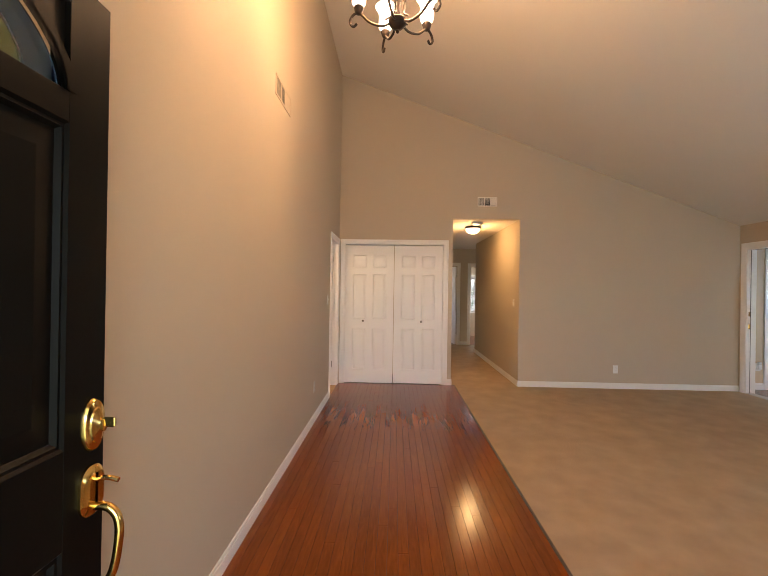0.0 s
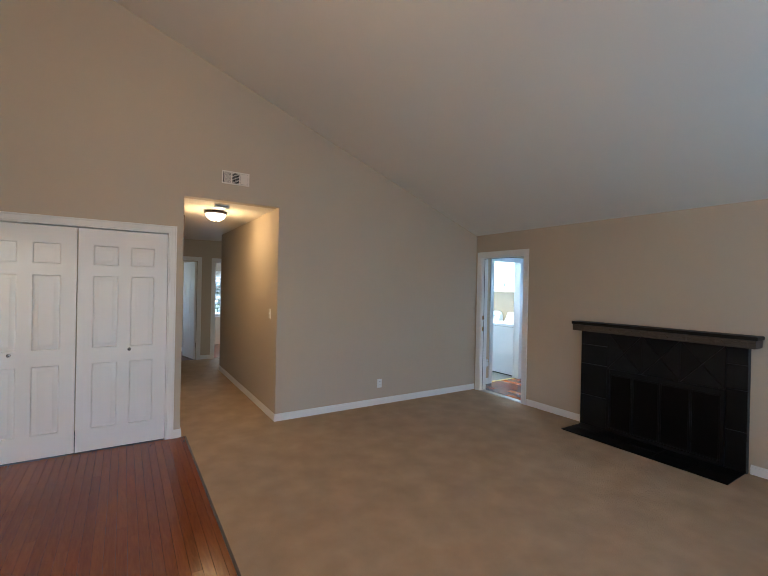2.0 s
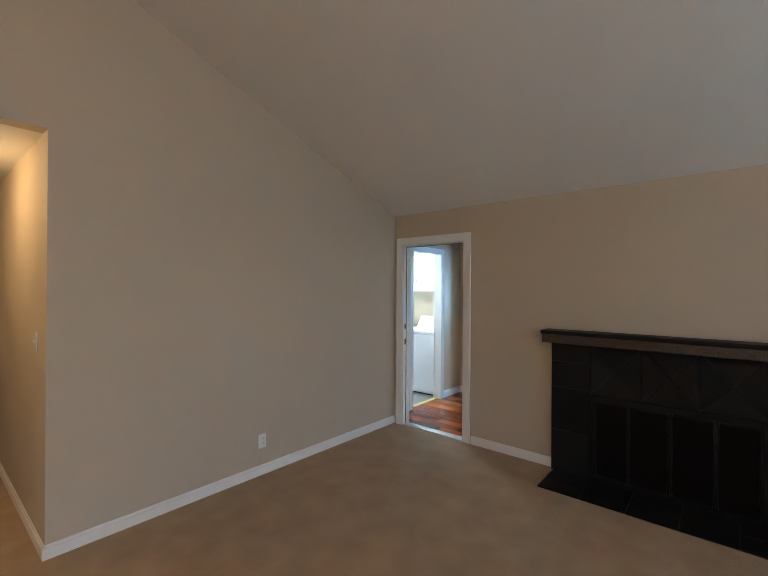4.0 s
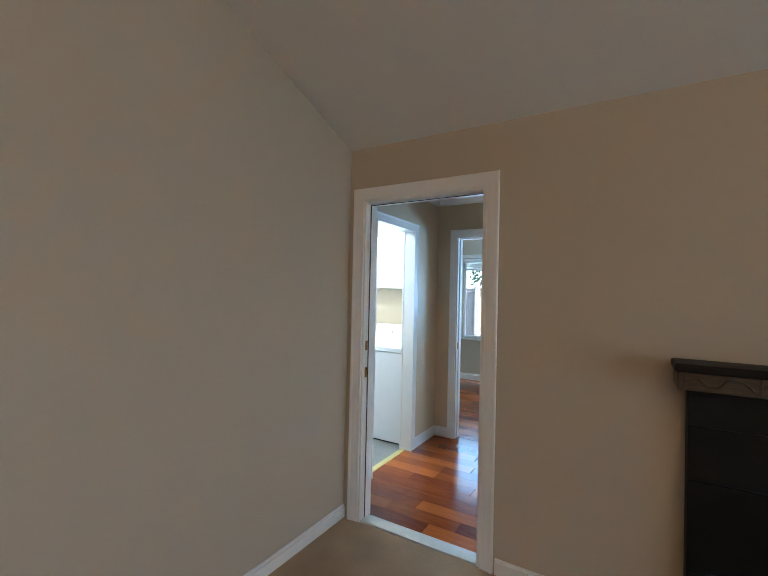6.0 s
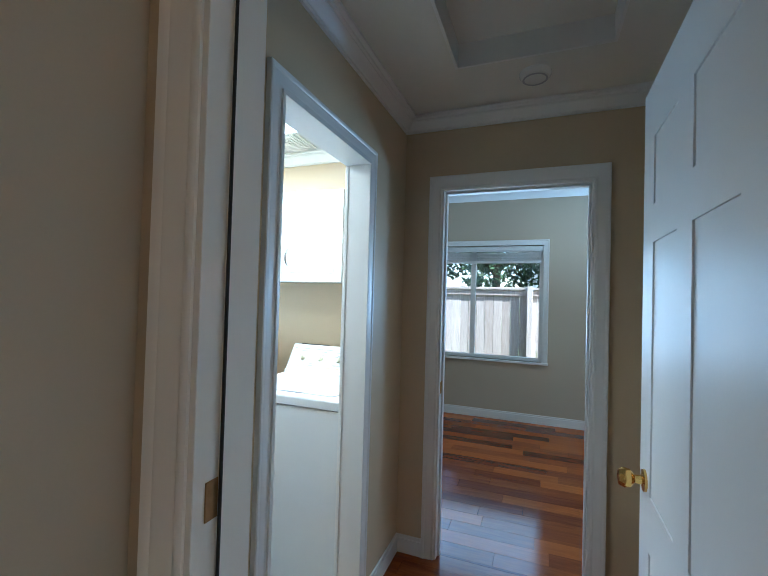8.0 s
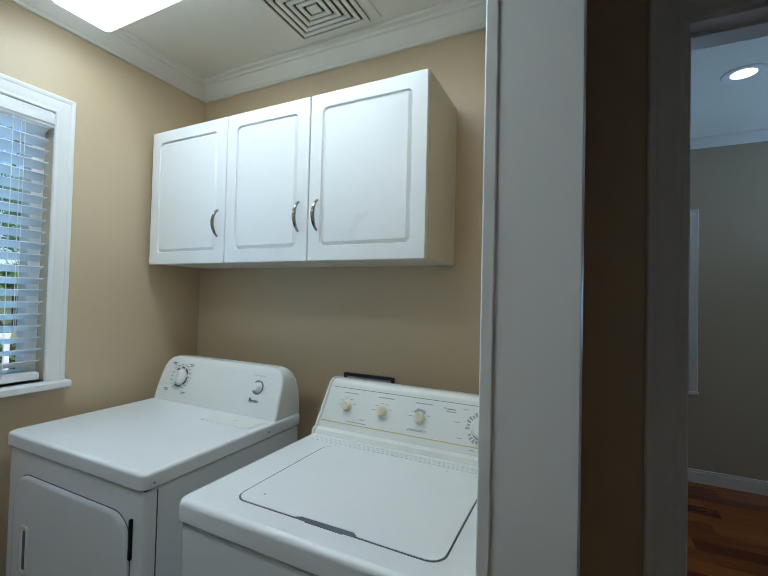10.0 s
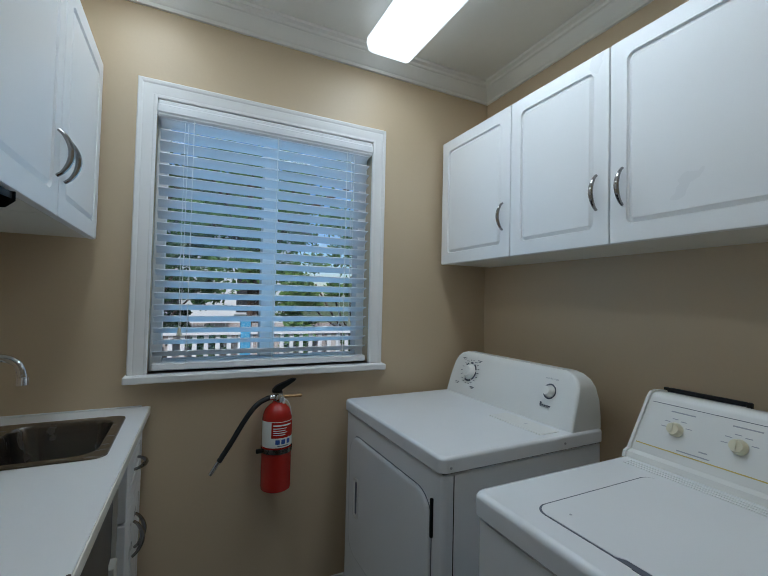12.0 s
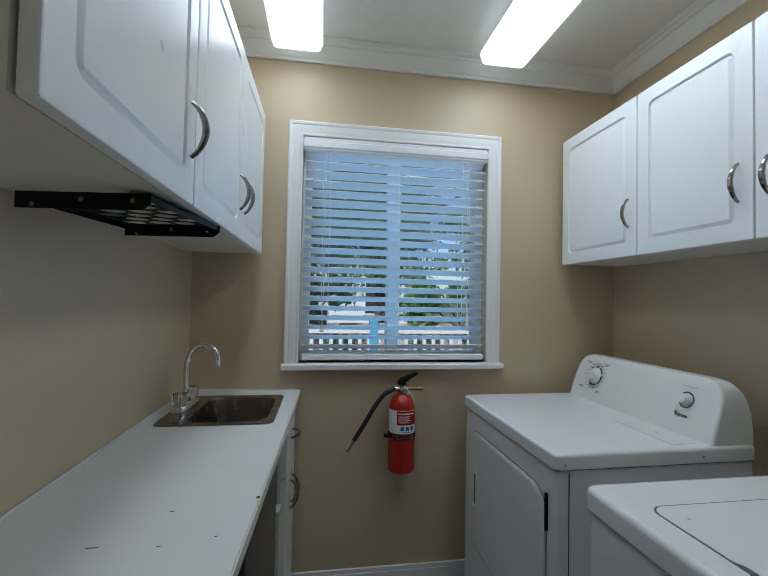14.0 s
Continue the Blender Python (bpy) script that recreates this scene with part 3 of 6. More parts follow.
baseboard("baseboard_room", [("y", RX1, -1, RY0, RY1)], 0.105)
baseboard("baseboard_laundry", [("x", LY1, -1, 5.95, LX1), ("y", LX1, -1, LY0, LY1)], 0.158)

# floors
structure("floor_carpet", boxed(1.36, XE, YS - 0.14, YN, -0.10, 0.006), M_CARPET, "worn beige wall-to-wall carpet with faint stains", "carpet")
structure("floor_hall_carpet", boxed(HX0 - 0.12, 3.7, YN, 10.5, -0.10, 0.006), M_CARPET, "worn beige hall carpet", "carpet")
structure("floor_slab", boxed(-2.2, RX1 + 0.14, -0.2, 13.2, -0.30, -0.101), M_GROUT, "dark subfloor", "floor")
structure("floor_far_room", boxed(0.6, 3.7, 10.5, 12.8, -0.10, 0.0), M_CHERRY, "brown wooden floor past the hall", "floor")
structure("floor_side_room", boxed(-2.2, XW, 3.9, 6.8, -0.10, 0.0), M_CARPET, "beige carpet of the side room", "carpet")
bm = bmesh.new()
box(bm, 1.352, 1.368, YS - 0.14, YN, 0.0, 0.010, 0.003)
structure("trim_carpet_edge", bm, M_MANTEL, "dark strip between oak floor and carpet", "floor strip")
bm = bmesh.new()
prism(bm, [(5.405, 0.0), (5.415, 0.012), (5.46, 0.016), (5.505, 0.012), (5.515, 0.0)], "y", 5.218, 5.972)
structure("door_threshold_living", bm, M_ALU, "scuffed pale metal door threshold strip", "threshold")
bm = bmesh.new()
prism(bm, [(6.29, 0.0), (6.295, 0.008), (6.318, 0.010), (6.338, 0.008), (6.343, 0.0)], "x", 5.957, 6.608)
structure("door_threshold_laundry", bm, M_YELLOW, "yellow brass floor transition strip", "threshold")


# ---- doors and windows ----
def panel_mesh(w, h):
    """Raised field of a panelled door, its outline at the origin, facing -y."""
    bm = bmesh.new()
    loops = []
    for inset, d in ((0.0, 0.0), (0.007, 0.013), (0.017, 0.013), (0.042, 0.003), (0.046, 0.002)):
        loops.append([(inset, d, inset), (w - inset, d, inset), (w - inset, d, h - inset), (inset, d, h - inset)])
    loft(bm, loops, False, True)
    return finish("panel", bm, M_DOOR)


def panel_door(name, w, h, t, label, category="door", kind="structure", material=None):
    """Six-panel door standing at the origin: x along its width, front facing -y."""
    d = thing(name, (0, 0, 0), label, category, kind=kind)
    st, ms = 0.112, 0.10
    pw = (w - 2 * st - ms) / 2
    rows = ((0.20 * h / 2.03, 0.80 * h / 2.03), (0.94 * h / 2.03, 1.60 * h / 2.03), (1.70 * h / 2.03, 1.88 * h / 2.03))
    bm = bmesh.new()
    for x0, x1 in ((0, st), (st + pw, st + pw + ms), (w - st, w)):
        box(bm, x0, x1, 0, t, 0, h)
    zs = [0] + [z for r in rows for z in r] + [h]
    for x0 in (st, st + pw + ms):
        for i in range(0, 8, 2):
            box(bm, x0, x0 + pw, 0, t, zs[i], zs[i + 1])
        for r in rows:
            box(bm, x0, x0 + pw, 0.016, t - 0.004, r[0], r[1])
    part("slab", bm, material or M_DOOR, d)
    for r in rows:
        me = panel_mesh(pw, r[1] - r[0])
        for x0 in (st, st + pw + ms):
            piece("panel", me, d, (x0, 0, r[0]))
    return d


def put_knob(d, x, y, z, material, r=0.024, out=-1, stem=0.04):
    bm = bmesh.new()
    prof = [(r * 1.1, 0.0), (r * 1.1, 0.006), (r * 0.45, 0.010), (r * 0.42, stem * 0.5), (r * 0.9, stem * 0.7), (r, stem), (r * 0.8, stem * 1.25), (0.001, stem * 1.32)]
    lathe(bm, [(a, b * out) for a, b in prof], (x, y, z), 18, "y")
    part("door_knob", bm, material, d, "round door knob")


for x, flip in ((-0.247, 0), (0.4675, 1)):
    d = panel_door("closet_door", 0.706, 2.015, 0.034, "closed white six-panel closet door with small knob", "closet door", "structure")
    put_knob(d, 0.262 if not flip else 0.40, 0.0, 0.905, M_NICKEL, 0.014, -1, 0.022)
    d.location = (x, YN + 0.012, 0.012)

d = panel_door("side_room_door", 0.64, 2.01, 0.035, "white panelled door standing open into a lit room")
d.location, d.rotation_euler = (XW - 0.075, 5.962, 0.012), (0, 0, radians(176))
for z in (1.80, 0.30):
    h = thing("door_hinge", (XW - 0.06, 5.965, z), "dark bronze butt hinge on the white jamb", "hinge", kind="structure")
    part("hinge", boxed(XW - 0.105, XW - 0.070, 5.955, 5.9685, z - 0.045, z + 0.045, bev=0.003), M_BRONZE, h)

# door of the living room doorway, swung into the passage
d = panel_door("passage_door", 0.735, 2.00, 0.035, "white panelled door swung open into the passage")
put_knob(d, 0.67, 0.035, 0.95, M_BRASS, 0.026, 1, 0.05)
d.location, d.rotation_euler = (LX0 + 0.012, 5.2205, 0.012), (0, 0, radians(-1.0))
for z in (1.80, 1.04, 0.22):
    part_hinge = boxed(-0.004, 0.001, 0.004, 0.034, z - 0.051, z + 0.051, bev=0.001)
    part("hinge", part_hinge, M_HINGE, d, "aged brass butt hinge")
h = thing("door_strike", (5.46, 5.97, 1.0), "pair of brass strike plates on the white door jamb", "strike plate", kind="structure")
bm = bmesh.new()
box(bm, 5.425, 5.453, 5.9695, 5.9725, 0.91, 0.975, 0.001)
box(bm, 5.436, 5.446, 5.965, 5.9700, 0.925, 0.960, 0.001)
part("strike_plate", bm, M_BRASS, h)
part("strike_plate", boxed(5.425, 5.453, 5.9695, 5.9725, 1.085, 1.145, bev=0.001), M_HINGE, h)
h = thing("room_door_strike", (7.2, 6.016, 0.95), "brass strike plate on the room door jamb", "strike plate", kind="structure")
part("strike_plate", boxed(7.165, 7.195, 6.0150, 6.0178, 0.90, 0.965, bev=0.001), M_BRASS, h)

bm = bmesh.new()
box(bm, 5.4462, 5.4495, 5.9615, 5.9660, 0.02, 2.0135)
box(bm, 5.4462, 5.4495, 5.2225, 5.9615, 2.0095, 2.0135)
structure("trim_door_gasket", bm, M_RUBBER_SHADE, "thin dark line along the door stop", "weatherstrip")

# open door and knob at the end of the hall
d = panel_door("hall_end_door", 0.62, 1.97, 0.035, "white door half open at the end of the hall")
put_knob(d, 0.56, 0.0, 0.92, M_BRASS, 0.026, -1, 0.05)
d.location, d.rotation_euler = (2.048, 10.52, 0.012), (0, 0, radians(103))
for z in (1.75, 0.28):
    part("hinge", boxed(0.0, 0.008, -0.012, 0.004, z - 0.05, z + 0.05, bev=0.001), M_BRONZE, d, "dark bronze butt hinge")

# entry door: black, with leaded fan light, folded back along the wall
DX, DY0, DY1 = -0.22, 0.235, 1.137
d = thing("front_door", (-0.24, DY0, 0.0), "open black panelled front door with stained fanlight", "front door", kind="structure")
bm = bmesh.new()
for y0, y1, z0, z1 in ((DY0, DY0 + 0.118, 0.01, 2.05), (DY1 - 0.118, DY1, 0.01, 2.05), (0.626, 0.746, 0.25, 1.72),
                       (DY0 + 0.118, DY1 - 0.118, 0.01, 0.25), (DY0 + 0.118, DY1 - 0.118, 0.82, 1.035), (DY0 + 0.118, DY1 - 0.118, 1.735, 1.80), (DY0 + 0.118, DY1 - 0.118, 1.99, 2.05)):
    box(bm, DX - 0.045, DX, y0, y1, z0, z1, 0.001)
part("slab", bm, M_DOORBLACK, d)
for y0, y1 in ((DY0 + 0.118, 0.626), (0.746, DY1 - 0.118)):
    for z0, z1 in ((0.25, 0.82), (1.035, 1.735)):
        bm = bmesh.new()
        loops = []
        for i, dd in ((0, 0), (0.006, 0.006), (0.014, 0.004), (0.022, 0.014), (0.034, 0.014), (0.070, 0.006), (0.075, 0.005)):
            loops.append([(DX - dd, y0 + i, z0 + i), (DX - dd, y1 - i, z0 + i), (DX - dd, y1 - i, z1 - i), (DX - dd, y0 + i, z1 - i)])
        loft(bm, loops, False, True)
        part("panel", bm, M_DOORBLACK, d)
FCY = (DY0 + DY1) / 2


def fan(a0, a1, r0, r1, x, z0=1.80, n=10):
    bm = bmesh.new()
    inner = [(x, FCY + r0 * math.cos(a0 + (a1 - a0) * i / n), z0 + 0.55 * r0 * math.sin(a0 + (a1 - a0) * i / n)) for i in range(n + 1)]
    outer = [(x, FCY + r1 * math.cos(a0 + (a1 - a0) * i / n), z0 + 0.55 * r1 * math.sin(a0 + (a1 - a0) * i / n)) for i in range(n + 1)]
    back = [[(p[0] - 0.006, p[1], p[2]) for p in row] for row in (inner, outer)]
    loft(bm, [inner, outer, back[1], back[0]], False, False, False)
    return bm


PI = math.pi
for r0, r1, m in ((0.02, 0.16, M_STAIN_Y), (0.166, 0.235, M_STAIN_G), (0.241, 0.32, M_STAIN_B)):
    for s in range(4):
        part("stained_pane", fan(PI * s / 4 + 0.012, PI * (s + 1) / 4 - 0.012, r0, r1, DX - 0.016), m, d, "coloured leaded glass pane")
bm = fan(0, PI, 0.322, 0.345, DX + 0.006, n=20)
part("fan_moulding", bm, M_DOORBLACK, d)
bm = bmesh.new()
outer = [(DX - 0.012, FCY + 0.325 * math.cos(PI * i / 20), 1.80 + 0.179 * math.sin(PI * i / 20)) for i in range(21)]
rim = [(DX - 0.012, min(max(FCY + 0.36 * math.cos(PI * i / 20) * 1.3, DY0 + 0.12), DY1 - 0.12), 2.0 if 2 < i < 18 else 1.80 + 0.2 * min(i, 20 - i) / 3) for i in range(21)]
loft(bm, [outer, rim], False, False, False)
part("fan_spandrel", bm, M_DOORBLACK, d)
# brass deadbolt and handle set
bm = bmesh.new()
lathe(bm, [(0.053, 0.0), (0.053, 0.004), (0.049, 0.010), (0.036, 0.013), (0.034, 0.017), (0.020, 0.022), (0.012, 0.026), (0.012, 0.032), (0.002, 0.033)], (DX, 1.097, 1.066), 24, "x")
box(bm, DX + 0.024, DX + 0.056, 1.092, 1.102, 1.062, 1.082, 0.003)
bmesh.ops.scale(bm, vec=(1, 0.64, 1.16), verts=bm.verts[:], space=Matrix.Translation((-DX, -1.097, -1.066)))
part("deadbolt", bm, M_BRASS, d, "polished brass deadbolt")
bm = bmesh.new()
lp = []
for o, dd in ((0.0, 0.0), (0.0, 0.006), (0.006, 0.012), (0.016, 0.016)):
    lp.append([(DX + dd, y, z) for y, z in rrect(1.060 + o, 1.132 - o, 0.857 + o, 0.973 - o, 0.034 - o * 0.6, 8)])
loft(bm, lp)
part("handle_plate", bm, M_BRASS, d, "polished brass handle plate")
bm = bmesh.new()
tube(bm, curve_pts([(DX + 0.012, 1.096, 0.880), (DX + 0.045, 1.097, 0.876), (DX + 0.066, 1.098, 0.850), (DX + 0.068, 1.098, 0.80), (DX + 0.052, 1.098, 0.72), (DX + 0.010, 1.098, 0.672)]), 0.010, 10)
tube(bm, curve_pts([(DX + 0.012, 1.096, 0.940), (DX + 0.040, 1.097, 0.945), (DX + 0.066, 1.098, 0.940)]), 0.006, 8)
part("grip_handle", bm, M_BRASS, d, "curved brass grip with thumb latch")


def window_unit(name, axis, c, s, a0, a1, z0, z1, mull, label, sill_out=0.05, glassd=0.085):
    """Cased sliding window in an opening; s: facing of the wall into the room."""
    w = thing(name, (a0, c, z0) if axis == "x" else (c, a0, z0), label, "window", kind="structure")
    bm = bmesh.new()
    cw = 0.062
    moulded(bm, axis, c, s, a0, a1, z0, z1, cw)
    part("casing", bm, M_TRIM, w)
    bm = bmesh.new()
    wbox(bm, axis, c, s, a0 - cw - 0.008, a1 + cw + 0.008, -0.06, sill_out, z0 - 0.026, z0, 0.004)
    part("window_sill", bm, M_TRIM, w)
    bm = bmesh.new()
    f = 0.04
    for b0, b1, y0, y1 in ((a0, a0 + f, z0, z1), (a1 - f, a1, z0, z1), (a0 + f, a1 - f, z0, z0 + f), (a0 + f, a1 - f, z1 - f, z1)):
        wbox(bm, axis, c, s, b0, b1, -glassd - 0.03, -glassd + 0.03, y0, y1, 0.003)
    part("window_frame", bm, M_TRIM, w)
    bm = bmesh.new()
    wbox(bm, axis, c, s, mull - 0.03, mull + 0.03, -glassd - 0.025, -glassd + 0.025, z0 + f, z1 - f, 0.003)
    part("mullion", bm, M_TRIM, w)
    for b0, b1, o in ((a0 + f, mull - 0.03, 0.004), (mull + 0.03, a1 - f, -0.006)):
        bm = bmesh.new()
        wbox(bm, axis, c, s, b0, b1, -glassd + o - 0.002, -glassd + o + 0.002, z0 + f, z1 - f)
        p = part("pane", bm, M_GLASS, w)
        p.visible_shadow = False
    return w


window_unit("window_1", "x", LY1, -1, WX0, WX1, WZ0, WZ1, 6.40, "white cased laundry window with sliding panes")
window_unit("window_2", "y", RX1, -1, W2[0], W2[1], W2[2], W2[3], 6.29, "white cased sliding window facing the fence", 0.03)
window_unit("window_3", "y", RX1, -1, W3[0], W3[1], W3[2], W3[3], 3.86, "white cased window facing garden plants", 0.03)
window_unit("window_4", "x", 12.6, -1, 2.62, 3.25, 0.72, 1.80, 2.93, "far window beyond the hall with blinds", 0.03)
# Unseen window, added where the far room's fill lamp stands.
window_unit("added_window_6", "y", 0.72, 1, 10.85, 11.5, 0.9, 2.0, 11.17, "added unseen white cased window of the room past the hall", 0.03)
window_unit("window_5", "x", YS, 1, 2.3, 4.7, 0.5, 2.1, 3.5, "wide picture window in the front wall", 0.03)


def blind(name, axis, c, a0, a1, ztop, zbot, pitch, width, tilt, label, drop=None, cords=(), s=-1):
    """Slatted blind hung in a window; drop: how far it is let down, the rest being a stack."""
    b = thing(name, (a0, c, ztop) if axis == "x" else (c, a0, ztop), label, "window blind")
    bm = bmesh.new()
    wbox(bm, axis, c, s, a0 - 0.012, a1 + 0.012, -0.012, 0.030, ztop - 0.062, ztop, 0.006)
    wbox(bm, axis, c, s, a0 - 0.012, a1 + 0.012, 0.026, 0.036, ztop - 0.050, ztop - 0.018, 0.004)
    part("valance", bm, M_BLIND, b)
    L = a1 - a0
    bm = bmesh.new()
    n = 6
    top = [(0, width * (i / n - 0.5), 0.0035 * (1 - (2 * i / n - 1) ** 2) + 0.0014) for i in range(n + 1)]
    bot = [(0, y, z - 0.0028) for _, y, z in top[::-1]]
    ring = top + bot
    if axis == "x":
        loft(bm, [[(x, y, z) for _, y, z in ring] for x in (0.0, L)])
    else:
        loft(bm, [[(y, x, z) for _, y, z in ring] for x in (0.0, L)])
    me = finish("slat", bm, M_BLIND)
    z = ztop - 0.075
    k = 0
    end = zbot + 0.03 if drop is None else ztop - drop
    while z > end:
        w = radians(tilt + 1.5 * math.sin(k * 2.1))
        place = (a0, c, z) if axis == "x" else (c, a0, z)
        piece("slat", me, b, place, (w, 0, 0) if axis == "x" else (0, w, 0))
        z -= pitch
        k += 1
    bm = bmesh.new()
    wbox(bm, axis, c, s, a0, a1, -0.024, 0.024, z - 0.016, z + 0.010, 0.004)
    part("bottom_rail", bm, M_BLIND, b)
    for a in cords:
        bm = bmesh.new()
        for o in (-0.027, 0.027):
            wbox(bm, axis, c, s, a - 0.0012, a + 0.0012, o - 0.001, o + 0.001, z, ztop - 0.06)
        part("ladder_cord", bm, M_CORD, b)
    return b


bl = blind("slatted_blind", "x", LY1 + 0.022, WX0 + 0.012, WX1 - 0.012, 2.0435, 1.055, 0.0425, 0.050, -25, "white faux-wood slatted blind lowered with slats tilted", cords=(6.10, 6.41, 6.71))
for x, z in ((6.075, 1.185), (6.735, 1.215)):
    bm = bmesh.new()
    for o in (-0.006, 0.006):
        tube(bm, [(x + o, LY1 - 0.012, 1.97), (x + o * 0.7, LY1 - 0.013, z + 0.2), (x + o * 0.3, LY1 - 0.012, z + 0.02)], 0.0011, 6)
    part("pull_cord", bm, M_CORD, bl)
    bm = bmesh.new()
    lathe(bm, [(0.002, 0.03), (0.005, 0.026), (0.009, 0.004), (0.009, 0.0), (0.001, -0.001)], (x, LY1 - 0.012, z), 10)
    part("cord_tassel", bm, M_IVORY, bl)
blind("raised_blind", "y", RX1 + 0.025, W2[0] + 0.015, W2[1] - 0.015, W2[3] - 0.012, 0, 0.012, 0.050, 2, "white slatted blind drawn up into a stack", 0.18)
blind("raised_blind", "y", RX1 + 0.025, W3[0] + 0.015, W3[1] - 0.015, W3[3] - 0.012, 0, 0.012, 0.050, 2, "white slatted blind drawn up above a garden window", 0.20)
blind("slatted_blind", "x", 12.62, 2.635, 3.235, 1.79, 0.74, 0.034, 0.040, -25, "white slatted blind in the far window past the hall", cords=(2.8, 3.07))


# ---- plates, vents and small fittings ----
def wall_plate(name, axis, c, s, a, z, label, what="outlet", w=0.072, h=0.115):
    p = thing(name, (a, c, z) if axis == "x" else (c, a, z), label, "wall plate")
    bm = bmesh.new()
    wbox(bm, axis, c, s, a - w / 2, a + w / 2, 0.0, 0.006, z - h / 2, z + h / 2, 0.003)
    part("plate", bm, M_PLAST, p)
    if what == "outlet":
        for dz in (-0.021, 0.021):
            bm = bmesh.new()
            wbox(bm, axis, c, s, a - 0.017, a + 0.017, 0.004, 0.0085, z + dz - 0.014, z + dz + 0.014, 0.002)
            q = part("socket", bm, M_PLAST, p)
            bm = bmesh.new()
            for o in (-0.006, 0.006):
                wbox(bm, axis, c, s, a + o - 0.0013, a + o + 0.0013, 0.0080, 0.0092, z + dz - 0.002, z + dz + 0.007)
            part("slots", bm, M_INK_SHADE, q)
    elif what == "switch":
        bm = bmesh.new()
        wbox(bm, axis, c, s, a - 0.005, a + 0.005, 0.004, 0.016, z - 0.002, z + 0.012, 0.002)
        part("toggle", bm, M_PLAST, p)
    return p


wall_plate("electrical_outlet", "x", YN, -1, 3.672, 0.282, "white duplex outlet on the beige gable wall")
wall_plate("electrical_outlet", "y", XW, 1, 4.345, 0.365, "white duplex outlet low on the entry wall")
wall_plate("light_switch", "y", XW, 1, 5.09, 1.245, "white toggle switch beside the side room door", "switch")
wall_plate("light_switch", "y", HX1, -1, 6.36, 1.21, "white toggle switch on the lit hall wall", "switch")
wall_plate("electrical_outlet", "y", RX1, -1, 4.86, 0.44, "white duplex outlet above another plate")
wall_plate("electrical_outlet", "y", RX1, -1, 4.60, 0.44, "white duplex outlet beside a window")
wall_plate("cable_plate", "y", RX1, -1, 4.86, 0.28, "white blank cable plate under an outlet", "blank")
wall_plate("light_switch", "y", RX1, -1, 4.47, 1.57, "white wall control beside the garden window", "blank", 0.085, 0.11)
wall_plate("electrical_outlet", "x", PY1, -1, 5.80, 0.33, "white outlet on the narrow passage wall")
nl = thing("plug_in_night_light", (5.80, PY1 - 0.01, 0.34), "white plug-in night light in the passage outlet", "night light")
part("housing", boxed(5.772, 5.828, PY1 - 0.050, PY1 - 0.010, 0.30, 0.375, bev=0.008, seg=2), M_PLAST, nl)
part("lens", boxed(5.778, 5.822, PY1 - 0.046, PY1 - 0.014, 0.376, 0.410, bev=0.008, seg=2), M_PLAST, nl, "frosted lens")


def register(name, axis, c, s, a0, a1, z0, z1, label, paint, count=7, deep=0.008, shut=False):
    v = thing(name, (a0, c, z0) if axis == "x" else (c, a0, z0), label, "air vent")
    bm = bmesh.new()
    for b0, b1, y0, y1 in ((a0 - 0.014, a0, z0 - 0.014, z1 + 0.014), (a1, a1 + 0.014, z0 - 0.014, z1 + 0.014), (a0, a1, z0 - 0.014, z0), (a0, a1, z1, z1 + 0.014)):
        wbox(bm, axis, c, s, b0, b1, 0, 0.007, y0, y1, 0.002)
    part("frame", bm, paint, v)
    # Flat dark sheet on the wall stands for the shaded duct.
    bm = bmesh.new()
    wbox(bm, axis, c, s, a0, a1, 0.0005, 0.0015, z0, z1)
    part("duct_opening", bm, M_RUBBER_SHADE, v)
    t = (a1 - a0) / 3
    for i in range(2):
        m = a0 + t * (i + 1)
        bm = bmesh.new()
        wbox(bm, axis, c, s, m - 0.006, m + 0.006, 0.001, deep + 0.001, z0, z1, 0.001)
        part("divider", bm, paint, v)
    for i in range(7):
        z = z0 + (z1 - z0) * (i + 0.5) / 7
        bm = bmesh.new()
        wbox(bm, axis, c, s, a0 + t + 0.006, a0 + 2 * t - 0.006, 0.002, deep, z - 0.0016, z + 0.0016)
        part("louver", bm, paint, v)
    for k in (0, 2):
        for i in range(count):
            a = a0 + t * k + 0.006 + (t - 0.012) * (i + 0.5) / count
            bm = bmesh.new()
            wbox(bm, axis, c, s, a - 0.0021, a + 0.0021, 0.002, deep, z0, z1)
            part("louver", bm, paint, v)
    if shut:
        bm = bmesh.new()
        wbox(bm, axis, c, s, a0 + shut * t, a1 - 0.002, 0.0032, 0.0046, z0 + 0.002, z1 - 0.002, 0.0005)
        part("cover_plate", bm, paint, v, "painted plate over part of the vent")
    return v


register("air_vent", "x", YN, -1, 1.676, 1.930, 2.625, 2.735, "white three-way air vent above the hall opening", M_CEIL, 7, 0.008, 2.1)
register("air_vent", "y", XW, 1, 2.875, 3.225, 2.70, 2.815, "painted air vent high on the entry wall", M_WALL, 4, 0.003, 1.7)

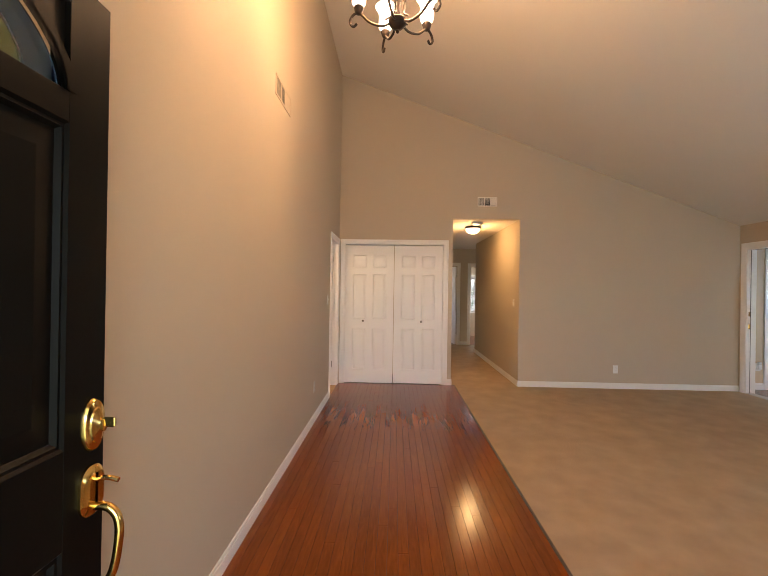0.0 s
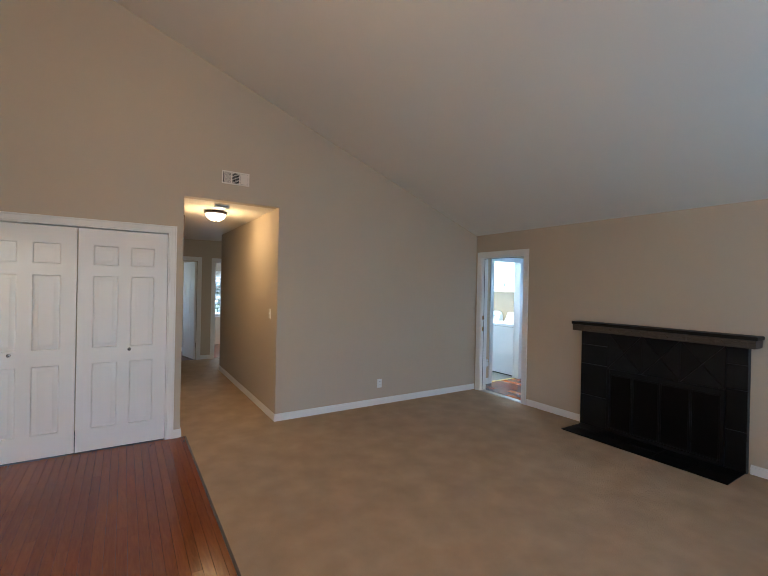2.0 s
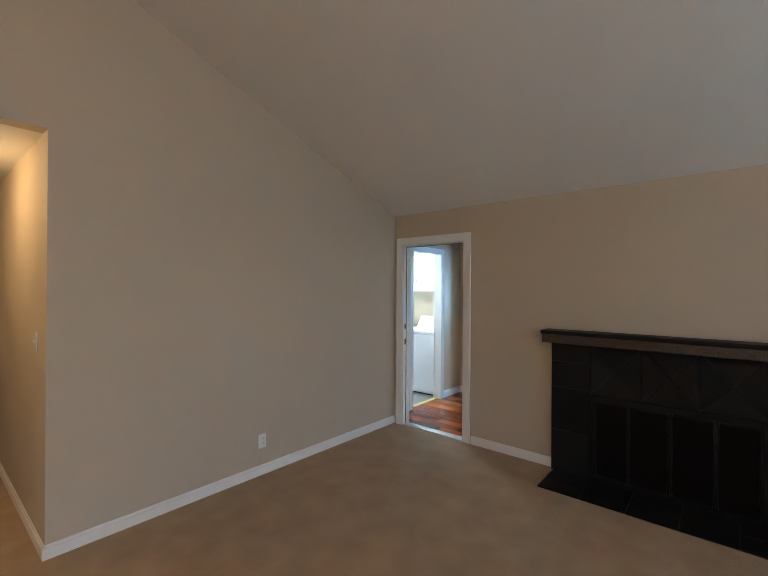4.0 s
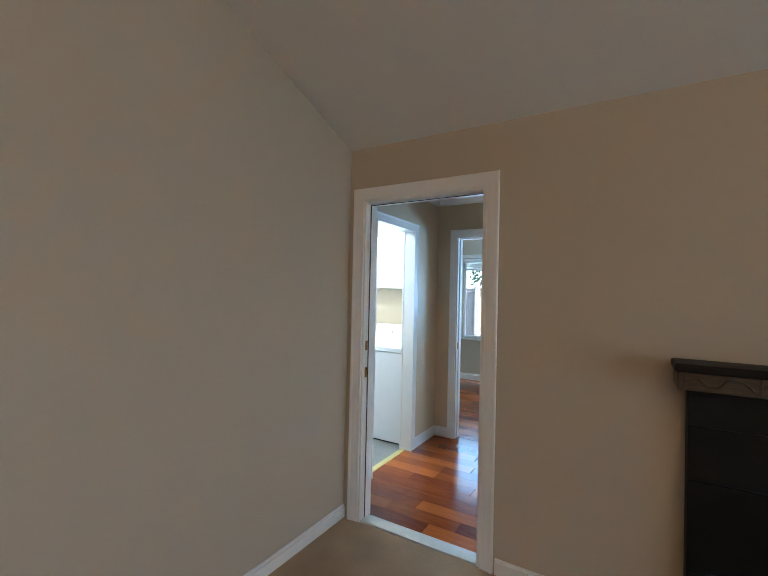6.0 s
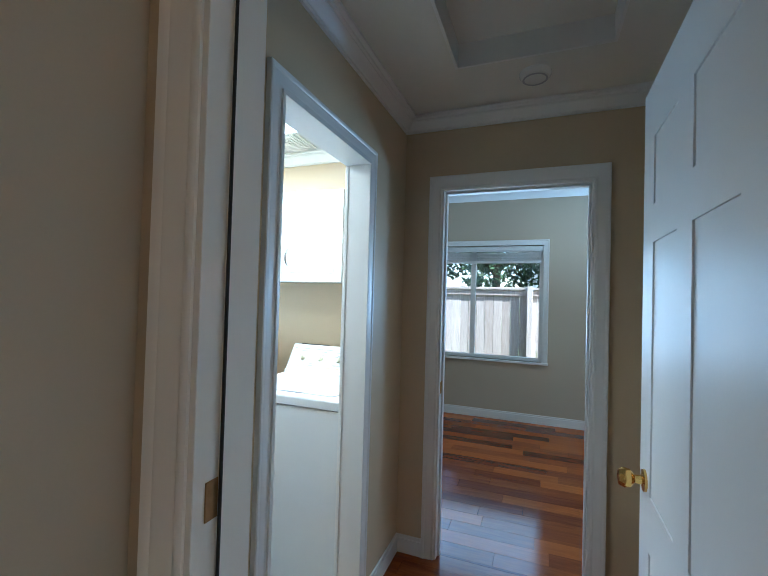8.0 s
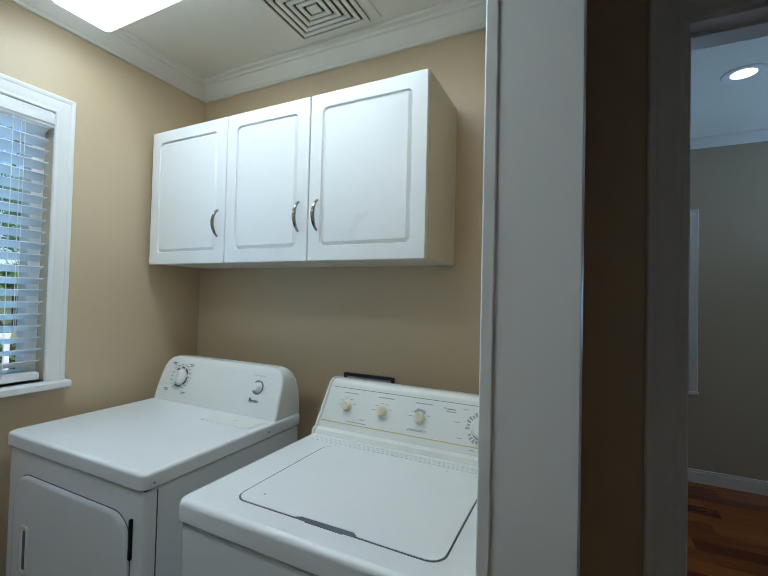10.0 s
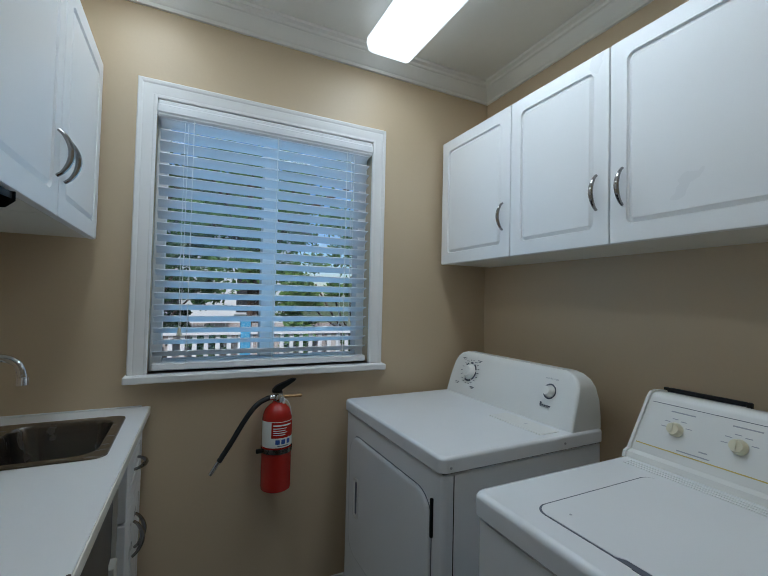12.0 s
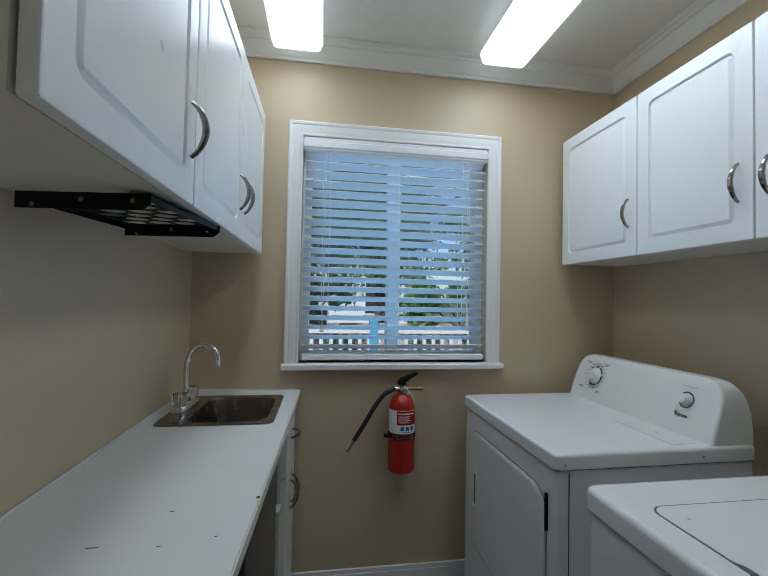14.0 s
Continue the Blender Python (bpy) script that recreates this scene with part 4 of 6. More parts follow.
v = thing("exhaust_vent", (7.23, 7.13, LZ), "beige square ceiling exhaust vent with concentric louvers", "ceiling vent")
VX0, VX1, VY0, VY1 = 7.09, 7.37, 6.97, 7.285
bm = bmesh.new()
box(bm, VX0 - 0.02, VX1 + 0.012, VY0 - 0.045, VY1 + 0.02, LZ - 0.008, LZ - 0.0005, 0.003)
part("backing", bm, M_CEIL_W, v)
# Flat dark sheet stands for the shade between the vent's louvers.
part("dark_cavity", boxed(VX0, VX1, VY0, VY1, LZ - 0.0105, LZ - 0.0085), M_RUBBER_SHADE, v, "dark sheet painted for the shaded slots of the vent")
for i in range(6):
    o = 0.024 * i
    bm = bmesh.new()
    w = 0.0165
    x0, x1, y0, y1 = VX0 + o, VX1 - o, VY0 + o * 1.12, VY1 - o * 1.12
    if i < 5:
        for a in ((x0, x1, y0, y0 + w), (x0, x1, y1 - w, y1), (x0, x0 + w, y0 + w, y1 - w), (x1 - w, x1, y0 + w, y1 - w)):
            box(bm, *a, LZ - 0.018, LZ - 0.011, 0.001)
    else:
        box(bm, x0, x1, y0, y1, LZ - 0.018, LZ - 0.011, 0.001)
    part("louver", bm, M_CEIL_W, v)

sd = thing("smoke_alarm", (1.72, 6.40, HZ), "white smoke alarm on the low hall ceiling", "smoke alarm")
part("housing", boxed(1.645, 1.795, 6.34, 6.45, HZ - 0.038, HZ, bev=0.010, seg=2), M_PLAST, sd)
part("grille", boxed(1.665, 1.775, 6.336, 6.341, HZ - 0.026, HZ - 0.012, bev=0.001), M_GREY, sd)
sd = thing("ceiling_detector", (6.84, 5.55, PZ), "round white detector on the passage ceiling", "smoke alarm")
bm = bmesh.new()
lathe(bm, [(0.068, 0), (0.068, -0.012), (0.060, -0.026), (0.035, -0.032), (0.001, -0.033)], (6.84, 5.55, PZ), 28)
part("housing", bm, M_PLAST, sd)
bm = bmesh.new()
lathe(bm, [(0.052, -0.0275), (0.054, -0.031), (0.046, -0.0315), (0.045, -0.028)], (6.84, 5.55, PZ), 28)
part("ring", bm, M_GREY, sd)
ch = thing("door_chime", (HX0, 7.25, 2.3), "brown wooden door chime box on the hall wall", "door chime")
part("housing", boxed(HX0, HX0 + 0.112, 7.10, 7.38, 2.10, 2.415, bev=0.006), M_CHIME, ch)
part("front_panel", boxed(HX0 + 0.110, HX0 + 0.120, 7.13, 7.35, 2.13, 2.39, bev=0.004), M_CHIME, ch)

hat = thing("attic_hatch", (6.4, 5.56, PZ + 0.1), "white attic hatch panel set in the passage ceiling", "attic hatch", kind="structure")
bm = bmesh.new()
for a in ((6.08, 6.71, 5.25, 5.262), (6.08, 6.71, 5.868, 5.88), (6.08, 6.092, 5.262, 5.868), (6.698, 6.71, 5.262, 5.868)):
    box(bm, *a, PZ + 0.001, PZ + 0.118)
part("lining", bm, M_TRIM, hat)
part("panel", boxed(6.093, 6.697, 5.263, 5.867, PZ + 0.105, PZ + 0.118), M_CEIL_W, hat)


# ---- lamps ----
CX, CY, CZ = 0.47, 2.40, 2.84
c = thing("chandelier", (CX, CY, CZ), "dark bronze five-arm chandelier with lit glass shades", "chandelier")
bm = bmesh.new()
lathe(bm, [(0.001, -0.045), (0.008, -0.040), (0.010, -0.030), (0.006, -0.024), (0.030, -0.014), (0.048, 0.006), (0.052, 0.024), (0.040, 0.036), (0.016, 0.044), (0.012, 0.10), (0.020, 0.16), (0.030, 0.20), (0.014, 0.25), (0.010, 0.46), (0.022, 0.48), (0.008, 0.52), (0.001, 0.525)], (CX, CY, CZ), 24)
part("body", bm, M_BRONZE, c)
for i in range(5):
    w = radians(38 + 72 * i)
    ux, uy = math.cos(w), math.sin(w)

    def at(r, z):
        return (CX + ux * r, CY + uy * r, CZ + z)
    bm = bmesh.new()
    tube(bm, curve_pts([at(0.03, 0.02), at(0.08, -0.004), at(0.15, 0.012), at(0.21, 0.062), at(0.245, 0.050), at(0.262, 0.012), at(0.243, -0.012), at(0.224, 0.004)]), 0.007, 8)
    tube(bm, curve_pts([at(0.012, 0.20), at(0.05, 0.14), at(0.035, 0.06), at(0.07, 0.03)]), 0.005, 8)
    arm = part("arm", bm, M_BRONZE, c)
    bm = bmesh.new()
    lathe(bm, [(0.001, 0.055), (0.014, 0.058), (0.022, 0.072), (0.028, 0.092), (0.024, 0.098), (0.001, 0.099)], at(0.215, 0), 16)
    part("cup", bm, M_BRONZE, arm)
    bm = bmesh.new()
    prof = [(0.022, 0.098), (0.036, 0.115), (0.040, 0.150), (0.036, 0.190), (0.048, 0.225), (0.062, 0.240), (0.060, 0.241), (0.045, 0.224), (0.033, 0.190), (0.037, 0.150), (0.033, 0.117), (0.020, 0.101)]
    lathe(bm, prof, at(0.215, 0), 20)
    part("shade", bm, M_SHADE, arm, "lit frosted glass tulip shade")
bm = bmesh.new()
zt = zvault(CX)
for i in range(int((zt - CZ - 0.53) / 0.034)):
    z = CZ + 0.53 + 0.034 * i
    ring = [(CX + (0.011 * math.cos(t) if i % 2 else 0), CY + (0 if i % 2 else 0.011 * math.cos(t)), z + 0.017 + 0.021 * math.sin(t)) for t in [2 * math.pi * j / 10 for j in range(11)]]
    tube(bm, ring, 0.0026, 5)
part("chain", bm, M_BRONZE, c)
bm = bmesh.new()
lathe(bm, [(0.004, -0.05), (0.05, -0.035), (0.065, -0.01), (0.065, 0.03)], (CX, CY, zt), 24)
part("canopy", bm, M_BRONZE, c)

# First dome hangs in the hall; the side room's copy is added, unseen.
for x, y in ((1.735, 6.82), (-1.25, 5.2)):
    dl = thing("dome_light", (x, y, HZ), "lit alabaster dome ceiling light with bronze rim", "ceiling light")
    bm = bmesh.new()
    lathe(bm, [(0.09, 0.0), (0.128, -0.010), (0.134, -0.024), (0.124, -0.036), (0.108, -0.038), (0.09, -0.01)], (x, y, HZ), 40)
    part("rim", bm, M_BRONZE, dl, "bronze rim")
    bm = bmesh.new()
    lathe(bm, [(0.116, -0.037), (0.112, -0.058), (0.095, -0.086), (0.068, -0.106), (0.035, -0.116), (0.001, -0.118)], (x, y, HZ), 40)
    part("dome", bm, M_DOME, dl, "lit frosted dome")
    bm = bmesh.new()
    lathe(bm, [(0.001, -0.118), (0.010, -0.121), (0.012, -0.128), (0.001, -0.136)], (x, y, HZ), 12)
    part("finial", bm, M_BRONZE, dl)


def tube_fixture(x0, x1, y0, y1):
    f = thing("fluorescent_light", ((x0 + x1) / 2, (y0 + y1) / 2, LZ), "lit white wraparound fluorescent ceiling light", "ceiling light", "laundry ceiling lights")
    part("housing", boxed(x0 + 0.02, x1 - 0.02, y0 + 0.01, y1 - 0.01, LZ - 0.045, LZ, bev=0.003), M_APPL, f)
    bm = bmesh.new()
    loops = []
    for y, s in ((y0, 0.94), (y0 + 0.012, 1.0), (y1 - 0.012, 1.0), (y1, 0.94)):
        cx, hw = (x0 + x1) / 2, (x1 - x0) / 2
        loops.append([(cx + a * hw, y, LZ - 0.035 + b * s) for a, b in ((-0.98, 0.0), (-1.0, -0.022), (-0.90, -0.052), (-0.78, -0.060), (0.78, -0.060), (0.90, -0.052), (1.0, -0.022), (0.98, 0.0))])
    loft(bm, loops)
    part("diffuser", bm, M_TUBE, f, "lit ribbed acrylic diffuser")


tube_fixture(6.731, 6.941, 6.66, 7.856)
tube_fixture(5.842, 6.054, 6.70, 7.898)
for x, y in ((8.95, 5.43), (8.95, 3.9)):
    r = thing("recessed_light", (x, y, RZ), "lit recessed ceiling downlight with white trim", "ceiling light", "far room downlights")
    bm = bmesh.new()
    lathe(bm, [(0.105, 0.0), (0.100, -0.006), (0.075, -0.007), (0.062, 0.0)], (x, y, RZ), 32)
    part("trim_ring", bm, M_TRIM, r)
    bm = bmesh.new()
    lathe(bm, [(0.060, -0.001), (0.05, -0.004), (0.001, -0.005)], (x, y, RZ), 24)
    part("lens", bm, M_SPOT, r, "lit lens")

# ---- fireplace ----
FX, FY0, FY1, FZ = 5.345, 2.815, 4.328, 1.10
f = thing("fireplace", (XE, 3.57, 0), "black slate fireplace with dark glass doors and hearth", "fireplace")
bm = bmesh.new()
OY0, OY1, OZ = 2.97, 4.02, 0.70
for y0, y1, z0, z1 in ((FY0, OY0, 0.006, FZ), (OY1, FY1, 0.006, FZ), (OY0, OY1, OZ, FZ)):
    box(bm, FX + 0.012, XE, y0, y1, z0, z1)
box(bm, 4.962, FX + 0.012, FY0 + 0.01, FY1 - 0.02, 0.004, 0.012)
part("mortar_bed", bm, M_GROUT, f)


def slate(y0, y1, z0, z1, cut=None):
    bm = bmesh.new()
    g = 0.0028
    box(bm, FX + 0.002 * random.random(), FX + 0.014, y0 + g, y1 - g, z0 + g, z1 - g, 0.0015)
    part("slate_tile", bm, M_SLATE, f)


for y0, y1 in ((FY0, OY0), (OY1, FY1)):
    for z0, z1 in ((0.012, 0.36), (0.36, 0.72), (0.72, 0.94), (0.94, FZ)):
        slate(y0, y1, z0, z1)


def slate_poly(pts):
    cy, cz = sum(p[0] for p in pts) / len(pts), sum(p[1] for p in pts) / len(pts)
    k = 0.978
    bm = bmesh.new()
    prism(bm, [(cy + (y - cy) * k, cz + (z - cz) * k) for y, z in pts], "x", FX + 0.001, FX + 0.014)
    part("slate_tile", bm, M_SLATE, f)


y = OY0
while y < OY1 - 0.01:
    e = min(y + 0.35, OY1)
    m = (y + e) / 2
    h2 = 0.2
    slate_poly([(y, OZ), (m, OZ + h2), (y, FZ)])
    slate_poly([(y, OZ), (e, OZ), (m, OZ + h2)])
    slate_poly([(e, OZ), (e, FZ), (m, OZ + h2)])
    slate_poly([(y, FZ), (m, OZ + h2), (e, FZ)])
    y = e
for i in range(5):
    for j in range(2):
        y0 = FY0 + 0.006 + i * 0.297 + (0.0 if j else 0.0)
        bm = bmesh.new()
        box(bm, 4.955 + j * 0.198, 4.955 + (j + 1) * 0.198 - 0.004, y0, min(y0 + 0.293, FY1 - 0.015), 0.008, 0.017 + 0.001 * random.random(), 0.0015)
        part("hearth_tile", bm, M_SLATE, f)
bm = bmesh.new()
box(bm, FX + 0.02, XE + 0.42, OY0 - 0.02, OY0, 0.01, OZ)
box(bm, FX + 0.02, XE + 0.42, OY1, OY1 + 0.02, 0.01, OZ)
box(bm, XE + 0.40, XE + 0.42, OY0, OY1, 0.01, OZ)
box(bm, FX + 0.02, XE + 0.42, OY0 - 0.02, OY1 + 0.02, OZ, OZ + 0.02)
part("firebox", bm, M_FIREBOX, f, "sooty black firebox")
bm = bmesh.new()
for y0, y1, z0, z1 in ((OY0, OY0 + 0.03, 0.017, OZ), (OY1 - 0.03, OY1, 0.017, OZ), (OY0 + 0.03, OY1 - 0.03, OZ - 0.05, OZ), (OY0 + 0.03, OY1 - 0.03, 0.017, 0.05)):
    box(bm, FX - 0.012, FX + 0.02, y0, y1, z0, z1, 0.003)
part("door_frame", bm, M_BLACK, f, "black metal fire door frame")
for y0, y1 in ((OY0 + 0.03, 3.235), (3.235, 3.495), (3.495, 3.755), (3.755, OY1 - 0.03)):
    bm = bmesh.new()
    for a, b, z0, z1 in ((y0, y0 + 0.016, 0.05, OZ - 0.05), (y1 - 0.016, y1, 0.05, OZ - 0.05), (y0 + 0.016, y1 - 0.016, 0.05, 0.066), (y0 + 0.016, y1 - 0.016, OZ - 0.066, OZ - 0.05)):
        box(bm, FX - 0.006, FX + 0.012, a + 0.001, b - 0.001, z0, z1, 0.002)
    gd = part("fire_door", bm, M_BLACK, f, "narrow black framed fire door")
    part("smoked_glass", boxed(FX + 0.001, FX + 0.005, y0 + 0.016, y1 - 0.016, 0.066, OZ - 0.066), M_DOORBLACK, gd, "dark smoked glass")

m = thing("fireplace_mantel", (5.3, 3.54, FZ), "dark carved wooden mantel shelf with scroll relief", "mantel")
bm = bmesh.new()
box(bm, 5.232, XE, 2.742, 4.372, 1.101, 1.172, 0.004)
part("beam", bm, M_MANTEL, m)
bm = bmesh.new()
box(bm, 5.222, XE, 2.727, 4.382, 1.170, 1.204, 0.008, 2)
part("shelf_board", bm, M_BLACK, m, "near-black shelf board")
for i in range(8):
    y0 = 2.792 + i * 0.222
    part("carved_divider", boxed(5.2285, 5.2325, y0 - 0.004, y0 + 0.004, 1.108, 1.166, bev=0.001), M_MANTEL, m)
for i in range(7):
    bm = bmesh.new()
    y0 = 2.81 + i * 0.222
    tube(bm, curve_pts([(5.231, y0, 1.118), (5.2295, y0 + 0.03, 1.150), (5.2295, y0 + 0.075, 1.152), (5.2295, y0 + 0.10, 1.125), (5.2295, y0 + 0.135, 1.122), (5.2295, y0 + 0.165, 1.150), (5.231, y0 + 0.19, 1.135)], 4), 0.0042, 6)
    part("carved_scroll", bm, M_MANTEL, m)


# ---- laundry: cabinets ----
def cab_door(name, a0, a1, z0, z1, face, s, parent, handle_at=None):
    """Routed slab door on a cabinet front: along y a0..a1, front plane x = face, facing s."""
    bm = bmesh.new()
    a0, a1, z0, z1 = a0 + 0.0022, a1 - 0.0022, z0 + 0.001, z1 - 0.001
    loops = [[(face - s * 0.019, y, z) for y, z in rrect(a0, a1, z0, z1, 0.004, 5)]]
    for inset, d, r in ((0.0, 0.004, 0.004), (0.0012, 0.0012, 0.005), (0.004, 0.0, 0.007), (0.049, 0.0, 0.022), (0.0500, 0.0070, 0.0210), (0.0535, 0.0085, 0.018), (0.0640, 0.0010, 0.004), (0.0655, 0.0006, 0.003)):
        loops.append([(face - s * d, y, z) for y, z in rrect(a0 + inset, a1 - inset, z0 + inset, z1 - inset, r, 5)])
    loft(bm, loops)
    d = part(name, bm, M_CAB, parent)
    if handle_at:
        y, z = handle_at
        bow_handle(d, face, s, y, z)
    return d


def bow_handle(parent, face, s, y, z, vertical=True, L=0.105):
    bm = bmesh.new()
    pts, rad = [], []
    for i in range(15):
        t = i / 14
        off = (t - 0.5) * L
        out = s * (0.002 + 0.026 * math.sin(math.pi * t) ** 0.7)
        pts.append((face + out, y, z + off) if vertical else (face + out, y + off, z))
        rad.append(0.0040 + 0.0028 * math.sin(math.pi * t))
    tube(bm, pts, 0.005, 8, rad)
    part("bow_handle", bm, M_NICKEL, parent, "bowed satin nickel handle")


CR0, CR1 = 1.511, 2.091
for i, (y0, y1, hy) in enumerate(((7.497, 7.957, 7.535), (7.096, 7.497, 7.135), (6.656, 7.096, 7.055))):
    k = thing("wall_cabinet", (7.34, (y0 + y1) / 2, CR0), "white wall cabinet with a routed door above the machines", "cabinet", "cabinets above the machines")
    bm = bmesh.new()
    cupboard(bm, y0 + 0.001, y1 - 0.001, CR0, CR1, 7.205, LX1)
    part("body", bm, M_CABBODY, k)
    cab_door("door", y0, y1, CR0 - 0.004, CR1, 7.185, -1, k, (hy, CR0 + 0.155))
for i, (y0, y1, hy) in enumerate(((6.598, 7.038, 7.004), (7.038, 7.492, 7.460), (7.492, 7.932, 7.526))):
    k = thing("wall_cabinet", (5.67, (y0 + y1) / 2, CR0), "white wall cabinet with a routed door above the sink counter", "cabinet", "cabinets above the counter")
    bm = bmesh.new()
    cupboard(bm, y0 + 0.001, y1 - 0.001, CR0, CR1, 5.7975, LX0)
    part("body", bm, M_CABBODY, k)
    cab_door("door", y0, y1, CR0 - 0.004, CR1, 5.823, 1, k, (hy, CR0 + 0.135))

# hanging rack under the cabinets
rk = thing("under_cabinet_rack", (5.685, 7.1, 1.50), "black metal plate with round holes screwed under the cabinets", "rack")
KX0, KX1, KY0, KY1, KZ = 5.578, 5.802, 6.952, 7.250, 1.5035
bm = bmesh.new()
PX, RW = 0.0572, 7
for j in range(RW):
    y0, y1 = KY0 + (KY1 - KY0) * j / RW, KY0 + (KY1 - KY0) * (j + 1) / RW
    xs = KX0 + 0.010 + (PX / 2 if j % 2 else 0.0)
    edges = [KX0, xs]
    while edges[-1] + PX < KX1 - 0.004:
        edges.append(edges[-1] + PX)
    edges.append(KX1)
    for i, (x0, x1) in enumerate(zip(edges, edges[1:])):
        if i in (0, len(edges) - 2):
            loft(bm, [[(x0, y0, KZ), (x1, y0, KZ)], [(x0, y1, KZ), (x1, y1, KZ)]], False, False, False)
            continue
        cx, cy = (x0 + x1) / 2, (y0 + y1) / 2
        inner, outer = [], []
        for q in range(20):
            w = 2 * math.pi * (q + 0.5) / 20
            inner.append((cx + 0.0245 * math.cos(w), cy + 0.0215 * math.sin(w), KZ))
            mm = max(abs(math.cos(w)), abs(math.sin(w)))
            outer.append((cx + (x1 - x0) / 2 * math.cos(w) / mm, cy + (y1 - y0) / 2 * math.sin(w) / mm, KZ))
        loft(bm, [inner, outer], False, False)
bmesh.ops.remove_doubles(bm, verts=bm.verts[:], dist=1e-5)
bmesh.ops.solidify(bm, geom=bm.faces[:], thickness=0.0015)
part("perforated_plate", bm, M_BLACK, rk)
for y in (KY0 - 0.002, KY1):
    bm = bmesh.new()
    prism(bm, [(KX0, 1.476), (KX1 - 0.010, 1.476), (KX1 + 0.004, 1.488), (KX1 + 0.004, 1.5045), (KX0, 1.5045)], "y", y, y + 0.002)
    rail = part("flange", bm, M_BLACK, rk, "black folded flange")
    for x, z in ((KX0 + 0.030, 1.482), (KX0 + 0.112, 1.492), (KX1 - 0.026, 1.491)):
        bm = bmesh.new()
        lathe(bm, [(0.0050, 0.0), (0.0046, -0.002), (0.001, -0.003)], (x, y, z), 10, "y")
        part("rivet", bm, M_NICKEL, rail)
for x in (KX0, KX1 - 0.002):
    part("side_lip", boxed(x, x + 0.002, KY0, KY1, 1.492, KZ), M_BLACK, rk)
rk.rotation_euler = (0, 0, radians(-7.5))

# ---- laundry: counter, sink, base units ----
CT = 0.937
SX0, SX1, SY0, SY1 = 5.60, 5.915, 7.530, 7.868


def splay(bm):
    """The worktop is a little deeper towards the window."""
    for v in bm.verts:
        if v.co.x > 5.95:
            v.co.x += (v.co.y - 7.17) * 0.0275
    return bm


ct = thing("countertop", (5.76, 7.2, CT), "worn white laminate countertop with a sink cutout", "countertop")
bm = bmesh.new()
holed(bm, (LX0 + 0.002, 5.966, LY0 + 0.01, LY1 - 0.002), (SX0, SX1, SY0, SY1), lambda a, b, d: (a, b, d), CT - 0.024, CT)
splay(bm)
part("top_board", bm, M_COUNTER, ct)
part("front_edge", splay(boxed(5.9662, 5.970, LY0 + 0.01, LY1 - 0.002, CT - 0.025, CT - 0.001, bev=0.001)), M_CABBODY, ct, "chipped edge band")
bm = bmesh.new()
box(bm, LX0 + 0.001, LX0 + 0.009, LY0 + 0.01, LY1 - 0.002, CT, CT + 0.006, 0.002)
box(bm, LX0 + 0.009, 5.966, LY1 - 0.009, LY1 - 0.001, CT, CT + 0.005, 0.002)
part("upstand", bm, M_COUNTER, ct)
for x, y, w in ((5.722, 6.900, 0.018), (5.810, 7.000, 0.008), (5.828, 6.892, 0.006), (5.910, 6.910, 0.005), (5.86, 6.78, 0.005)):
    part("scratch", boxed(x, x + w, y, y + 0.0022, CT - 0.0005, CT + 0.0004), M_INK_SHADE, ct, "small dark chip")
part("edge_chip", boxed(5.9565, 5.9630, 7.034, 7.044, CT - 0.004, CT + 0.0004, bev=0.001), M_CHIME, ct, "brown chip in the edge")

sk = thing("sink", (5.75, 7.75, CT), "small stainless steel drop-in sink", "sink")
bm = bmesh.new()
loops = []
for x0, x1, y0, y1, z, r in ((5.576, 5.934, 7.506, 7.886, 0.0010, 0.030), (5.5775, 5.9325, 7.5075, 7.8845, 0.0040, 0.029), (5.590, 5.922, 7.518, 7.874, 0.0050, 0.030),
                            (5.660, 5.908, 7.534, 7.858, 0.0035, 0.052), (5.664, 5.904, 7.538, 7.854, -0.006, 0.052), (5.674, 5.896, 7.548, 7.844, -0.115, 0.052),
                            (5.690, 5.880, 7.564, 7.828, -0.138, 0.050), (5.720, 5.850, 7.600, 7.800, -0.144, 0.040), (5.760, 5.810, 7.670, 7.720, -0.146, 0.015)):
    loops.append([(x, y, CT + z) for x, y in rrect(x0, x1, y0, y1, r, 6)])
loft(bm, loops, False, True)
part("bowl", bm, M_STEEL, sk)
bm = bmesh.new()
lathe(bm, [(0.030, 0.002), (0.026, 0.006), (0.018, 0.004), (0.001, 0.003)], (5.785, 7.695, CT - 0.146), 20)
part("drain", bm, M_CHROME, sk)

fa = thing("faucet", (5.612, 7.712, CT), "chrome gooseneck faucet with clear acrylic knobs", "faucet")
FX0, FY = 5.612, 7.712
bm = bmesh.new()
loft(bm, [[(x, y, CT + 0.004 + z) for x, y in rrect(FX0 - 0.026 + o, FX0 + 0.026 - o, FY - 0.085 + o, FY + 0.085 - o, 0.024 - o * 0.5, 6)] for o, z in ((0, 0), (0, 0.012), (0.005, 0.022), (0.012, 0.025))])
part("base_plate", bm, M_CHROME, fa)
bm = bmesh.new()
